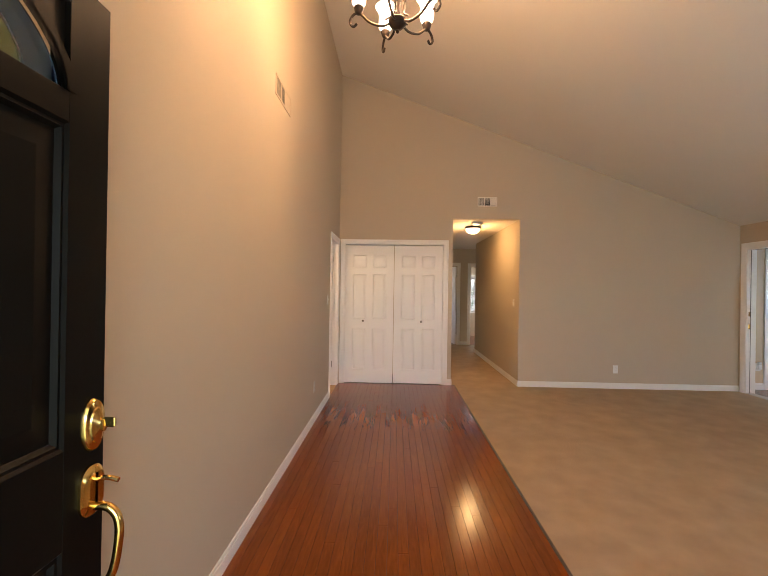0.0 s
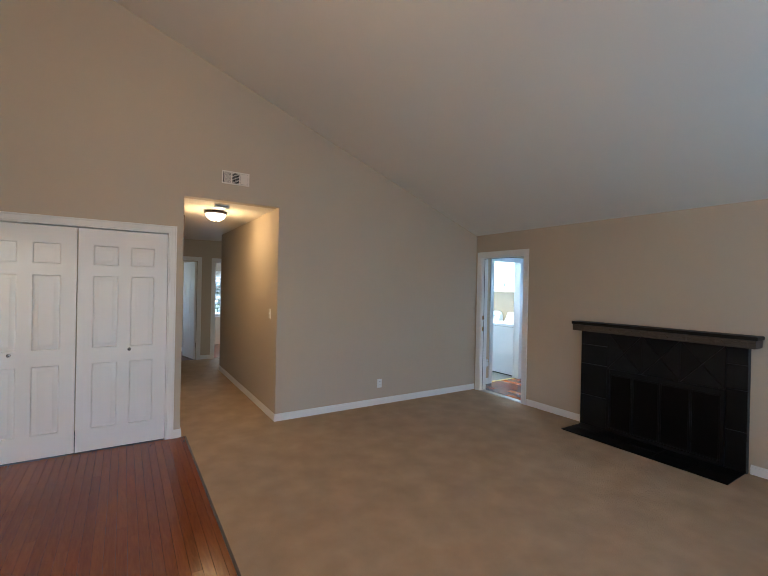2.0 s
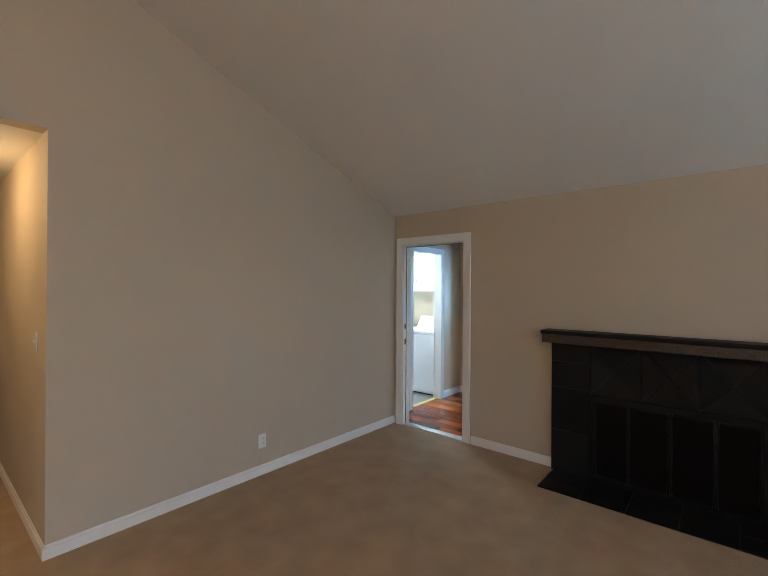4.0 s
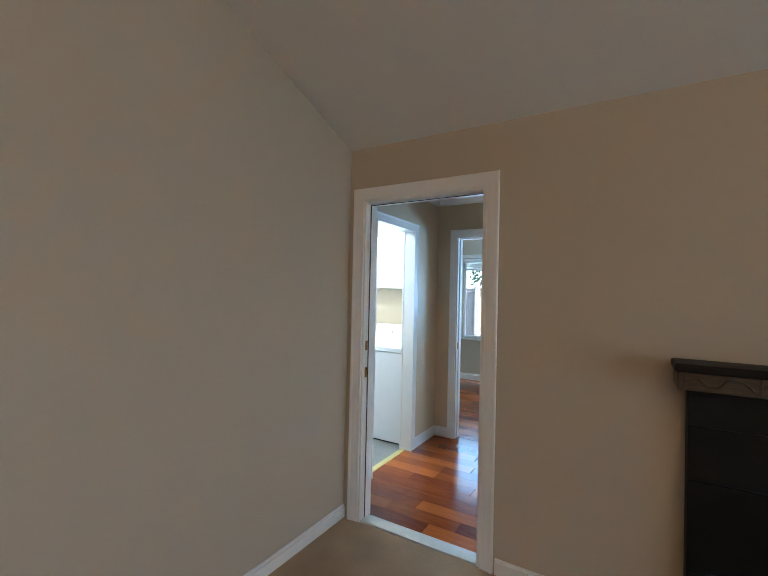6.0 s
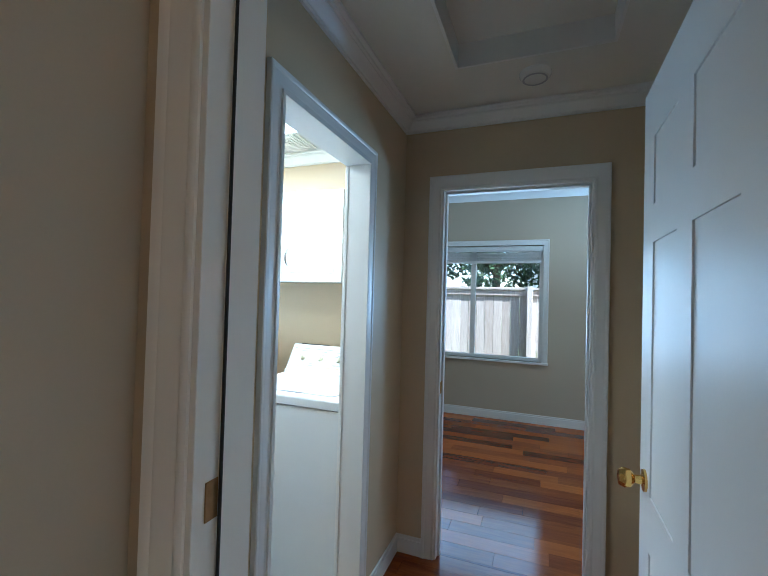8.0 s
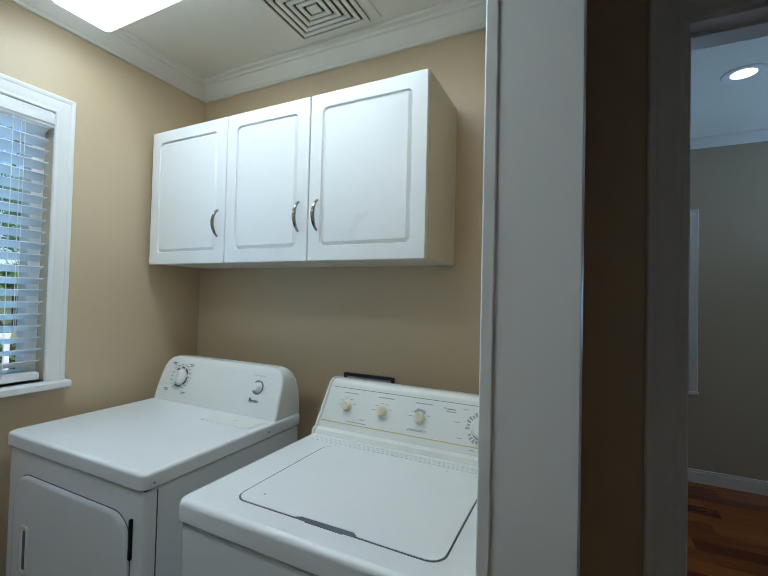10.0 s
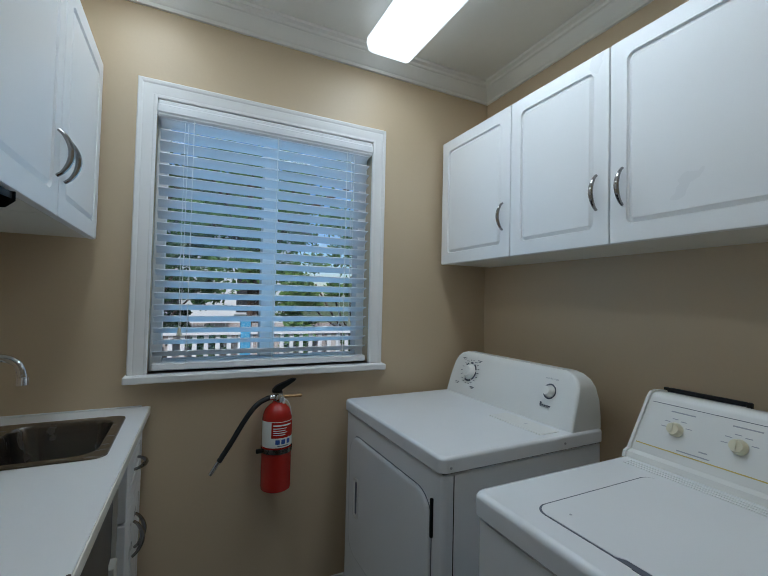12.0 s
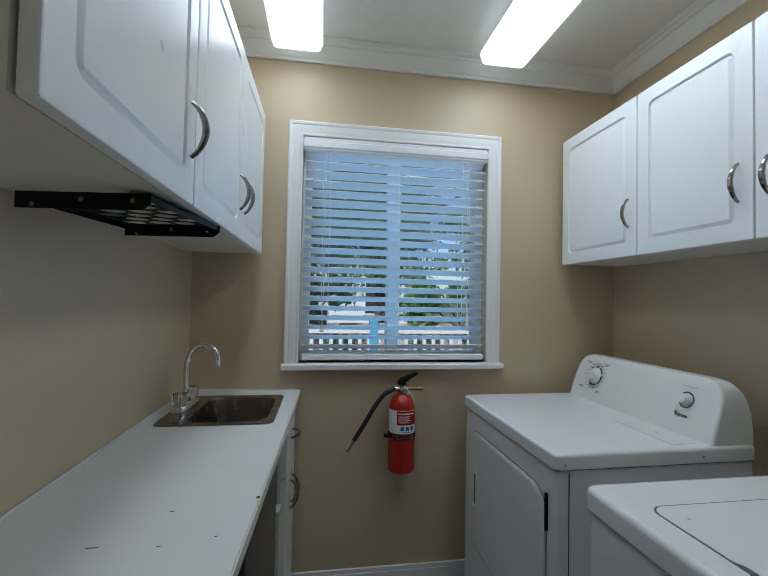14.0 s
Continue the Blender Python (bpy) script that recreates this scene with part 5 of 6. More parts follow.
tube(bm, curve_pts([(FX0, FY, CT + 0.02), (FX0, FY, CT + 0.10), (FX0 + 0.002, FY, CT + 0.165), (FX0 + 0.022, FY, CT + 0.210), (FX0 + 0.056, FY, CT + 0.222), (FX0 + 0.090, FY, CT + 0.205), (FX0 + 0.102, FY, CT + 0.165)], 8), 0.0105, 14)
lathe(bm, [(0.017, 0.02), (0.016, 0.05), (0.012, 0.055)], (FX0, FY, CT), 16)
lathe(bm, [(0.013, 0.150), (0.013, 0.170), (0.0105, 0.172)], (FX0 + 0.102, FY, CT), 14)
part("gooseneck", bm, M_CHROME, fa)
for s in (-1, 1):
    bm = bmesh.new()
    loops = []
    for r, z in ((0.018, 0.028), (0.022, 0.034), (0.024, 0.055), (0.022, 0.066), (0.012, 0.069)):
        loops.append([(FX0 + r * (1 + 0.08 * (q % 2)) * math.cos(q * math.pi / 8), FY + s * 0.056 + r * (1 + 0.08 * (q % 2)) * math.sin(q * math.pi / 8), CT + z) for q in range(16)])
    loft(bm, loops)
    part("acrylic_knob", bm, M_ACRYL, fa, "clear faceted acrylic knob")

bc = thing("base_cabinet", (5.75, 7.78, 0), "white sink base cabinet with drawer and doors", "cabinet")
bm = bmesh.new()
for a in ((LX0, 5.952, 7.585, 7.601, 0.10, CT - 0.025), (LX0, 5.952, 7.974, 7.990, 0.10, CT - 0.025), (LX0, 5.952, 7.601, 7.974, 0.10, 0.116), (LX0, 5.87, 7.59, 7.985, 0.006, 0.10)):
    box(bm, *a)
part("body", bm, M_CABBODY, bc)
dr = cab_door("drawer", 7.588, 7.988, CT - 0.205, CT - 0.042, 5.972, 1, bc)
bow_handle(dr, 5.972, 1, 7.788, CT - 0.12, False)
cab_door("door", 7.588, 7.788, 0.105, CT - 0.210, 5.972, 1, bc, (7.765, 0.60))
cab_door("door", 7.789, 7.988, 0.105, CT - 0.210, 5.972, 1, bc, (7.815, 0.60))
fr = thing("undercounter_fridge", (5.75, 7.25, 0), "dark grey undercounter refrigerator below the counter", "refrigerator")
part("body", boxed(LX0 + 0.03, 5.90, 6.98, 7.50, 0.02, 0.86, bev=0.006), M_BLACK, fr)
part("door", boxed(5.905, 5.950, 6.98, 7.50, 0.05, 0.855, bev=0.008, seg=2), M_DARKAPP, fr, "dark grey door")
part("foot", boxed(5.80, 5.84, 7.0, 7.04, 0.0, 0.02), M_BLACK, fr)
fp = thing("gap_shade_panel", (5.9, 7.54, 0), "dark strip painted for a shaded gap, above a white panel beside the refrigerator", "panel")
# Dark strip paints the shaded gap between refrigerator and cabinet.
part("strip", boxed(5.90, 5.944, 7.535, 7.575, 0.66, CT - 0.026, bev=0.002), M_DARKAPP, fp)
part("lower_panel", boxed(5.88, 5.958, 7.530, 7.582, 0.0, 0.655, bev=0.002), M_CABBODY, fp)
ep = thing("end_panel", (5.75, 6.9, 0), "white support panel under the counter", "panel")
part("board", boxed(LX0 + 0.01, 5.93, 6.94, 6.962, 0.0, CT - 0.025, bev=0.001), M_CABBODY, ep)


# ---- laundry: machines ----
def text_mesh(body, size, material):
    cu = bpy.data.curves.new("lettering", "FONT")
    cu.body, cu.size, cu.extrude, cu.align_x, cu.align_y = body, size, 0.0002, "CENTER", "CENTER"
    tmp = bpy.data.objects.new("lettering", cu)
    scene.collection.objects.link(tmp)
    bpy.context.view_layer.update()
    me = bpy.data.meshes.new_from_object(tmp.evaluated_get(bpy.context.evaluated_depsgraph_get()))
    bpy.data.objects.remove(tmp)
    me.materials.clear()
    me.materials.append(material)
    return me


class Slant:
    """A sloping front that faces -x: u along -y (to the right as seen), v up the slope."""

    def __init__(self, x0, z0, x1, z1):
        self.o, self.v = Vector((x0, 0, z0)), Vector((x1 - x0, 0, z1 - z0)).normalized()
        self.u = Vector((0, -1, 0))
        self.n = self.u.cross(self.v).normalized()
        if self.n.x > 0:
            self.n = -self.n

    def at(self, y, v, n=0.0):
        return Vector((0, y, 0)) + self.o + self.v * v + self.n * n

    def turn(self):
        return Matrix((self.u, self.v, self.n)).transposed().to_euler()

    def bar(self, bm, y, v, w, h, n=0.0006):
        ps = [self.at(y - du * w / 2, v + dv * h / 2, n) for du, dv in ((-1, -1), (1, -1), (1, 1), (-1, 1))]
        loft(bm, [[p - self.n * 0.001 for p in ps], ps])

    def round(self, bm, y, v, prof, seg=24):
        loops = []
        for r, n in prof:
            c = self.at(y, v, n)
            loops.append([c + (self.u * math.cos(2 * math.pi * i / seg) + self.v * math.sin(2 * math.pi * i / seg)) * r for i in range(seg)])
        loft(bm, loops)

    def arc(self, bm, y, v, r0, r1, a0, a1, n=0.0008, seg=16):
        ins, outs = [], []
        for i in range(seg + 1):
            w = radians(a0 + (a1 - a0) * i / seg)
            d = self.u * math.cos(w) + self.v * math.sin(w)
            ins.append(self.at(y, v, n) + d * r0)
            outs.append(self.at(y, v, n) + d * r1)
        loft(bm, [ins, outs], False, False, False)

    def letter(self, body, size, y, v, parent, material):
        piece("lettering", text_mesh(body, size, material), parent, self.at(y, v, 0.0008), self.turn())


# dryer
dy = thing("clothes_dryer", (7.05, 7.557, 0), "white front-loading clothes dryer with rounded console", "dryer")
DX0, DX1, Y0, Y1 = 6.714, 7.356, 7.234, 7.924
bm = bmesh.new()
loft(bm, [[(x, y, z) for x, y in rrect(DX0 + o, DX1 - o, Y0 + o, Y1 - o, 0.016, 4)] for z, o in ((0.03, 0.004), (0.04, 0.0), (0.868, 0.0), (0.874, 0.006))])
part("body", bm, M_APPL, dy)
# Dark strip stands in for the shade below the dryer's deck.
part("deck_gap", boxed(DX0 + 0.004, DX1 - 0.004, Y0 + 0.004, Y1 - 0.004, 0.872, 0.8795), M_RUBBER_SHADE, dy, "dark strip painted for the shade under the top deck")
part("seam", boxed(6.748, 6.7505, Y0 - 0.0012, Y0 + 0.01, 0.05, 0.868), M_RUBBER_SHADE, dy, "dark panel seam")
bm = bmesh.new()
loft(bm, [[(x, y, z) for x, y in rrect(DX0 - 0.010 + o, DX1 + 0.004 - o, Y0 - 0.006 + o, Y1 + 0.004 - o, 0.022, 5)] for z, o in ((0.8765, 0.003), (0.8795, 0.0), (0.911, 0.0), (0.9165, 0.0018), (0.9195, 0.0055), (0.9205, 0.010), (0.9205, 0.0105))])
part("top_deck", bm, M_APPL, dy)
part("lint_cover", boxed(7.10, 7.185, 7.262, 7.50, 0.9195, 0.9225, bev=0.002), M_PLAST, dy, "lint screen cover")
bm = bmesh.new()
prism(bm, [(7.145, 7.375), (7.152, 7.363), (7.138, 7.363)], "z", 0.9222, 0.9228)
part("warning_mark", bm, M_GREY, dy)
bm = bmesh.new()
loops = []
for z, x0, x1, o, r in ((0.9205, 7.212, 7.358, 0.003, 0.008), (0.96, 7.222, 7.360, 0.004, 0.010), (1.01, 7.238, 7.356, 0.006, 0.010), (1.055, 7.254, 7.346, 0.012, 0.010), (1.080, 7.263, 7.336, 0.024, 0.010), (1.096, 7.270, 7.328, 0.044, 0.010), (1.104, 7.280, 7.318, 0.07, 0.008)):
    loops.append([(x, y, z) for x, y in rrect(x0, x1, Y0 + o, Y1 - o, r, 6)])
loft(bm, loops)
con = part("console", bm, M_PLAST, dy, "white rounded control console")
S = Slant(7.2188, 0.961, 7.2538, 1.061)
bm = bmesh.new()
S.round(bm, 7.787, 0.066, [(0.034, 0.0), (0.034, 0.003), (0.030, 0.008), (0.024, 0.020), (0.021, 0.022), (0.001, 0.022)])
knob = part("timer_knob", bm, M_PLAST, con, "large white timer knob")
bm = bmesh.new()
S.bar(bm, 7.787, 0.066, 0.012, 0.046, 0.028)
part("grip", bm, M_PLAST, con)
bm = bmesh.new()
for a0, a1 in ((75, 100), (20, 62), (-50, 5), (-120, -62), (120, 200)):
    S.arc(bm, 7.787, 0.066, 0.0360, 0.0435, a0, a1)
part("dial_marks", bm, M_INK_SHADE, con)
bm = bmesh.new()
for i in range(18):
    w = radians(20 * i)
    S.bar(bm, 7.787 - 0.054 * math.cos(w), 0.066 + 0.052 * math.sin(w), 0.010 if i % 3 else 0.016, 0.0022)
for y, v in ((7.842, 0.122), (7.739, 0.121), (7.747, 0.004), (7.852, 0.010)):
    S.bar(bm, y, v, 0.026, 0.003)
    S.bar(bm, y, v - 0.006, 0.018, 0.002)
part("dial_print", bm, M_INK_SHADE, con)
bm = bmesh.new()
S.round(bm, 7.352, 0.070, [(0.021, 0.0), (0.021, 0.003), (0.018, 0.010), (0.015, 0.022), (0.001, 0.023)], 20)
part("start_knob", bm, M_PLAST, con, "small white start knob")
bm = bmesh.new()
S.arc(bm, 7.352, 0.070, 0.0225, 0.0275, -160, 150)
part("start_ring", bm, M_INK_SHADE, con)
S.letter("PUSH TO START", 0.0075, 7.352, 0.114, con, M_GREY)
bm = bmesh.new()
for i, h in enumerate((0.012, 0.005, 0.005, 0.005, 0.005)):
    S.bar(bm, 7.377 - i * 0.0095, 0.020 + (h - 0.007) / 2, 0.007, h)
S.bar(bm, 7.359, 0.0145, 0.042, 0.0015)
part("maker_mark", bm, M_INK_SHADE, con, "dark maker's mark")
bm = bmesh.new()
loops = []
for o, d, r in ((0.0, 0.0, 0.075), (0.0, 0.006, 0.075), (0.004, 0.010, 0.072), (0.012, 0.011, 0.066)):
    loops.append([(DX0 - d, y, z) for y, z in rrect(7.285 + o, 7.862 - o, 0.345 + o, 0.800 - o, r, 8)])
loft(bm, loops)
# Slightly larger dark ring paints the shade in the door's crevice.
gap = bmesh.new()
loft(gap, [[(DX0 - d, y, z) for y, z in rrect(7.2825, 7.8645, 0.3425, 0.8025, 0.077, 8)] for d in (-0.002, 0.0012)])
part("door_gap", gap, M_INK_SHADE, dy, "dark ring painted for the shade round the door")
dd = part("dryer_door", bm, M_APPL, dy, "white door with rounded corners")
bm = bmesh.new()
loops = []
for o, d in ((0.0, 0.0112), (0.0, 0.016), (0.005, 0.017), (0.010, 0.012), (0.014, 0.0115)):
    loops.append([(DX0 - d, y, z) for y, z in rrect(7.758 + o, 7.802 - o, 0.505 + o, 0.652 - o, 0.012 - o * 0.4, 5)])
loft(bm, loops, False, True)
pr = part("pull_recess", bm, M_PLAST, dd, "recessed pull handle")
# Dark slip paints the shade inside the recessed pull.
part("pull_shadow", boxed(DX0 - 0.0165, DX0 - 0.0118, 7.768, 7.781, 0.522, 0.638, bev=0.001), M_INK_SHADE, pr)
part("hinge_slot", boxed(DX0 - 0.0075, DX0 + 0.002, 7.2765, 7.2855, 0.69, 0.795, bev=0.002), M_BLACK, dd, "black hinge slot")
bm = bmesh.new()
lathe(bm, [(0.004, 0.0), (0.0035, -0.002), (0.001, -0.003)], (6.735, Y0 - 0.006, 0.892), 8, "y")
part("screw", bm, M_GREY, dy)
bm = bmesh.new()
lathe(bm, [(0.004, 0.0), (0.0035, -0.002), (0.001, -0.003)], (7.17, Y0 - 0.006, 0.897), 8, "y")
part("screw", bm, M_GREY, dy)
dy.rotation_euler = (0, 0, radians(0.7))

# washer
wa = thing("washing_machine", (7.02, 6.705, 0), "white top-loading washing machine with dial console", "washing machine")
QX0, QX1, V0, V1 = 6.664, 7.345, 6.368, 7.036
bm = bmesh.new()
loft(bm, [[(x, y, z) for x, y in rrect(QX0 + 0.006 + o, QX1 - o, V0 + o, V1 - o, 0.018, 4)] for z, o in ((0.02, 0.004), (0.03, 0.0), (0.872, 0.0), (0.878, 0.006))])
part("body", bm, M_APPL, wa)
# Dark strip stands in for the shade below the washer's deck.
part("deck_gap", boxed(QX0 + 0.010, QX1 - 0.004, V0 + 0.005, V1 - 0.005, 0.875, 0.8835), M_RUBBER_SHADE, wa, "dark strip painted for the shade under the top deck")
# Black block paints the shade between washer and floor.
part("toe_shadow", boxed(QX0 + 0.03, QX1 - 0.03, V0 + 0.02, V1 - 0.02, 0.0, 0.02), M_BLACK, wa, "dark block painted for the shade under the body")
bm = bmesh.new()
loft(bm, [[(x, y, z) for x, y in rrect(QX0 - 0.004 + o, QX1 + 0.002 - o, V0 - 0.002 + o, V1 + 0.004 - o, 0.024, 6)] for z, o in ((0.8805, 0.004), (0.8845, 0.0), (0.917, 0.0), (0.9245, 0.0025), (0.9285, 0.0075), (0.930, 0.014), (0.930, 0.0145))])
part("top_deck", bm, M_APPL, wa)
# lid with finger notch
bm = bmesh.new()
LX, LE, LV0, LV1 = 6.725, 7.092, 6.442, 6.925
out = rrect(LX, LE, LV0, LV1, 0.03, 6)
ring = []
for x, y in out:
    ring.append((x, y))
mid = (LV0 + LV1) / 2
notch = [(LX, mid + 0.075), (LX + 0.008, mid + 0.062), (LX + 0.010, mid - 0.062), (LX, mid - 0.075)]
k = max(i for i, p in enumerate(ring) if abs(p[0] - LX) < 1e-6 and p[1] > mid) + 1
ring = ring[:k] + notch + ring[k:]
loft(bm, [[(x, y, 0.9290) for x, y in ring], [(x, y, 0.9318) for x, y in ring], [((LX + LE) / 2 + (x - (LX + LE) / 2) * 0.988, mid + (y - mid) * 0.99, 0.9330) for x, y in ring]])
# Dark ring under the lid paints the shade in its outline.
gap = bmesh.new()
loft(gap, [[(x, y, z) for x, y in rrect(LX - 0.0035, LE + 0.0035, LV0 - 0.0035, LV1 + 0.0045, 0.033, 6)] for z in (0.9285, 0.9306)])
part("lid_gap", gap, M_INK_SHADE, wa, "dark ring painted for the shade round the lid")
lid = part("lid", bm, M_APPL, wa, "white enamel lid")
# Dark strip paints the shade in the finger notch.
part("notch_shadow", boxed(LX - 0.006, LX + 0.006, mid - 0.045, mid + 0.045, 0.9300, 0.9314), M_INK_SHADE, wa, "finger notch with its shade painted dark")
# Short dark strip paints the shade beside the lid's back corner.
part("lid_bumper", boxed(7.060, 7.094, LV0 - 0.0045, LV0 - 0.001, 0.930, 0.9335), M_INK_SHADE, wa, "dark strip painted for the shade at the lid's edge")
for y in (LV1 - 0.05,):
    bm = bmesh.new()
    lathe(bm, [(0.003, 0), (0.002, 0.001), (0.0005, 0.0012)], (LX + 0.04, y, 0.933), 8)
    part("speck", bm, M_GREY, wa)


def taper(bm):
    """Narrows the console towards its top."""
    for v in bm.verts:
        v.co.y = 6.708 + (v.co.y - 6.708) * (1.0 - 0.075 * max(0.0, v.co.z - 0.945) / 0.15)


bm = bmesh.new()
prism(bm, [(7.165, 0.930), (7.170, 0.944), (7.183, 0.950), (7.232, 1.088), (7.240, 1.098), (7.256, 1.102), (7.300, 1.096), (7.335, 1.06), (7.345, 0.930)], "y", V0 + 0.008, V1 - 0.008)
taper(bm)
con = part("console", bm, M_PLAST, wa, "white sloping control console")
for y0, y1 in ((V0, V0 + 0.0078), (V1 - 0.0078, V1)):
    bm = bmesh.new()
    prism(bm, [(7.158, 0.930), (7.163, 0.946), (7.177, 0.952), (7.227, 1.091), (7.236, 1.102), (7.256, 1.106), (7.304, 1.100), (7.340, 1.06), (7.350, 0.930)], "y", y0, y1)
    taper(bm)
    part("end_cap", bm, M_PLAST, con)
S = Slant(7.183, 0.950, 7.232, 1.088)
bm = bmesh.new()
S.bar(bm, 6.708, 0.022, 0.62, 0.0028)
part("gold_line", bm, M_YELLOW, con, "thin gold trim line")
bm = bmesh.new()
S.bar(bm, 6.708, 0.136, 0.575, 0.0014)
part("panel_line", bm, M_INK_SHADE, con)
bm = bmesh.new()
for i in range(3):
    box(bm, 7.118 + i * 0.013, 7.125 + i * 0.013, V0 + 0.03, V1 - 0.03, 0.9292, 0.9330, 0.0012)
part("deck_ribs", bm, M_APPL, wa)
for y, lab in ((6.930, None), (6.800, None), (6.672, None)):
    bm = bmesh.new()
    S.round(bm, y, 0.078, [(0.0175, 0.0), (0.0175, 0.004), (0.0150, 0.010), (0.0135, 0.018), (0.001, 0.019)], 20)
    kn = part("selector_knob", bm, M_IVORY, con, "small ivory selector knob")
    bm = bmesh.new()
    S.bar(bm, y, 0.078, 0.0035, 0.026, 0.0215)
    part("grip", bm, M_IVORY, kn)
    bm = bmesh.new()
    for w in (20, 60, 100, 140, 175):
        S.bar(bm, y - 0.029 * math.cos(radians(w)), 0.078 + 0.026 * math.sin(radians(w)), 0.013, 0.002)
    S.bar(bm, y - 0.01, 0.121, 0.055, 0.003)
    part("dial_print", bm, M_GREY, con)
bm = bmesh.new()
S.arc(bm, 6.672, 0.078, 0.019, 0.026, 40, 140)
part("level_arc", bm, M_GREY, con)
bm = bmesh.new()
S.round(bm, 6.482, 0.074, [(0.031, 0.0), (0.031, 0.004), (0.028, 0.010), (0.026, 0.026), (0.023, 0.028), (0.001, 0.028)], 32)
kn = part("timer_knob", bm, M_PLAST, con, "large white timer dial")
bm = bmesh.new()
S.round(bm, 6.482, 0.074, [(0.021, 0.028), (0.020, 0.031), (0.001, 0.032)], 24)
part("dial_cap", bm, M_PLAST, kn)
bm = bmesh.new()
for i in range(26):
    if i % 7:
        S.arc(bm, 6.482, 0.074, 0.0345, 0.047 if i % 3 else 0.043, i * 13.8, i * 13.8 + 9, seg=3)
part("dial_sectors", bm, M_GREY, con, "grey dial sectors")
bm = bmesh.new()
for i in range(9):
    w = radians(40 * i + 12)
    S.bar(bm, 6.482 - 0.074 * math.cos(w), 0.074 + 0.064 * math.sin(w), 0.016, 0.002)
for y, v, w in ((6.575, 0.116, 0.026), (6.575, 0.109, 0.030), (6.415, 0.106, 0.028), (6.412, 0.072, 0.034), (6.418, 0.031, 0.036), (6.865, 0.042, 0.018), (6.885, 0.030, 0.07)):
    S.bar(bm, y, v, w, 0.003)
part("console_print", bm, M_GREY, con)
S.letter("SUPER CAPACITY", 0.0082, 6.676, 0.040, con, M_INK_SHADE)
S.letter("SOAK &", 0.0075, 6.585, 0.1165, con, M_INK_SHADE)

bx = thing("laundry_outlet_box", (LX1, 7.0, 1.0), "recessed black and white washer supply box", "outlet box")
bm = bmesh.new()
for a in ((6.885, 6.897, 0.95, 1.075), (7.098, 7.110, 0.95, 1.075), (6.897, 7.098, 0.95, 0.962), (6.897, 7.098, 1.063, 1.075)):
    box(bm, LX1 - 0.014, LX1, a[0], a[1], a[2], a[3], 0.002)
part("frame", bm, M_RUBBER_SHADE, bx)
part("cavity", boxed(LX1 - 0.004, LX1 - 0.001, 6.897, 7.098, 0.962, 1.063), M_GREY, bx, "shadowed inside of the box")
for y in (6.95, 7.05):
    bm = bmesh.new()
    lathe(bm, [(0.014, -0.002), (0.014, -0.03), (0.010, -0.032), (0.010, -0.045), (0.001, -0.046)], (LX1, y, 1.035), 12, "x")
    part("valve", bm, M_RUBBER_SHADE, bx)

# ---- fire extinguisher on its wall bracket ----
ex = thing("fire_extinguisher", (6.425, 7.925, 0.60), "red fire extinguisher with black hose hung on the wall", "fire extinguisher")
EX, EY = 6.425, 7.925
bm = bmesh.new()
lathe(bm, [(0.001, 0.606), (0.046, 0.602), (0.055, 0.608), (0.056, 0.62), (0.056, 0.865), (0.053, 0.888), (0.044, 0.908), (0.030, 0.922), (0.020, 0.928), (0.018, 0.936), (0.001, 0.937)], (EX, EY, 0), 40)
part("cylinder", bm, M_RED, ex, "glossy red steel cylinder")


def wrap(r, a0, a1, z0, z1, n=18):
    bm = bmesh.new()
    rows = []
    for z in (z0, z1):
        rows.append([(EX + r * math.cos(radians(a0 + (a1 - a0) * i / n)), EY + r * math.sin(radians(a0 + (a1 - a0) * i / n)), z) for i in range(n + 1)])
    loft(bm, rows, False, False, False)
    return bm


lb = part("label", wrap(0.0566, 185, 345, 0.772, 0.868, 24), M_PLAST, ex, "white paper instruction label")
part("label_red_field", wrap(0.0570, 238, 342, 0.808, 0.866), M_RED, lb)
part("label_text_bar", wrap(0.0573, 245, 318, 0.852, 0.857), M_PLAST, lb)
for i, z in enumerate((0.842, 0.834, 0.826, 0.818)):
    part("label_text_bar", wrap(0.0573, 245, 298 - 6 * (i % 2), z, z + 0.0028), M_PLAST, lb)
for a in (262, 284, 306):
    part("label_pictogram", wrap(0.0573, a - 8, a + 8, 0.785, 0.802, 4), M_BLUE, lb)
part("label_text_bar", wrap(0.0573, 262, 310, 0.777, 0.780), M_INK_SHADE, lb)
bm = wrap(0.0585, 150, 390, 0.748, 0.766, 28)
bmesh.ops.solidify(bm, geom=bm.faces[:], thickness=0.0012)
st = part("strap", bm, M_STEEL, ex, "steel bracket strap")
part("strap_latch", boxed(EX - 0.078, EX - 0.050, EY - 0.016, EY - 0.004, 0.746, 0.762, bev=0.003), M_BLACK, st)
bm = bmesh.new()
box(bm, EX - 0.02, EX + 0.02, EY + 0.055, LY1, 0.70, 0.90, 0.002)
part("wall_bracket", bm, M_BLACK, ex)
bm = bmesh.new()
lathe(bm, [(0.017, 0.936), (0.017, 0.952), (0.013, 0.955), (0.013, 0.966), (0.001, 0.967)], (EX, EY, 0), 16)
box(bm, EX - 0.016, EX + 0.018, EY - 0.010, EY + 0.010, 0.945, 0.972, 0.002)
part("valve", bm, M_STEEL, ex, "metal valve head")
bm = bmesh.new()
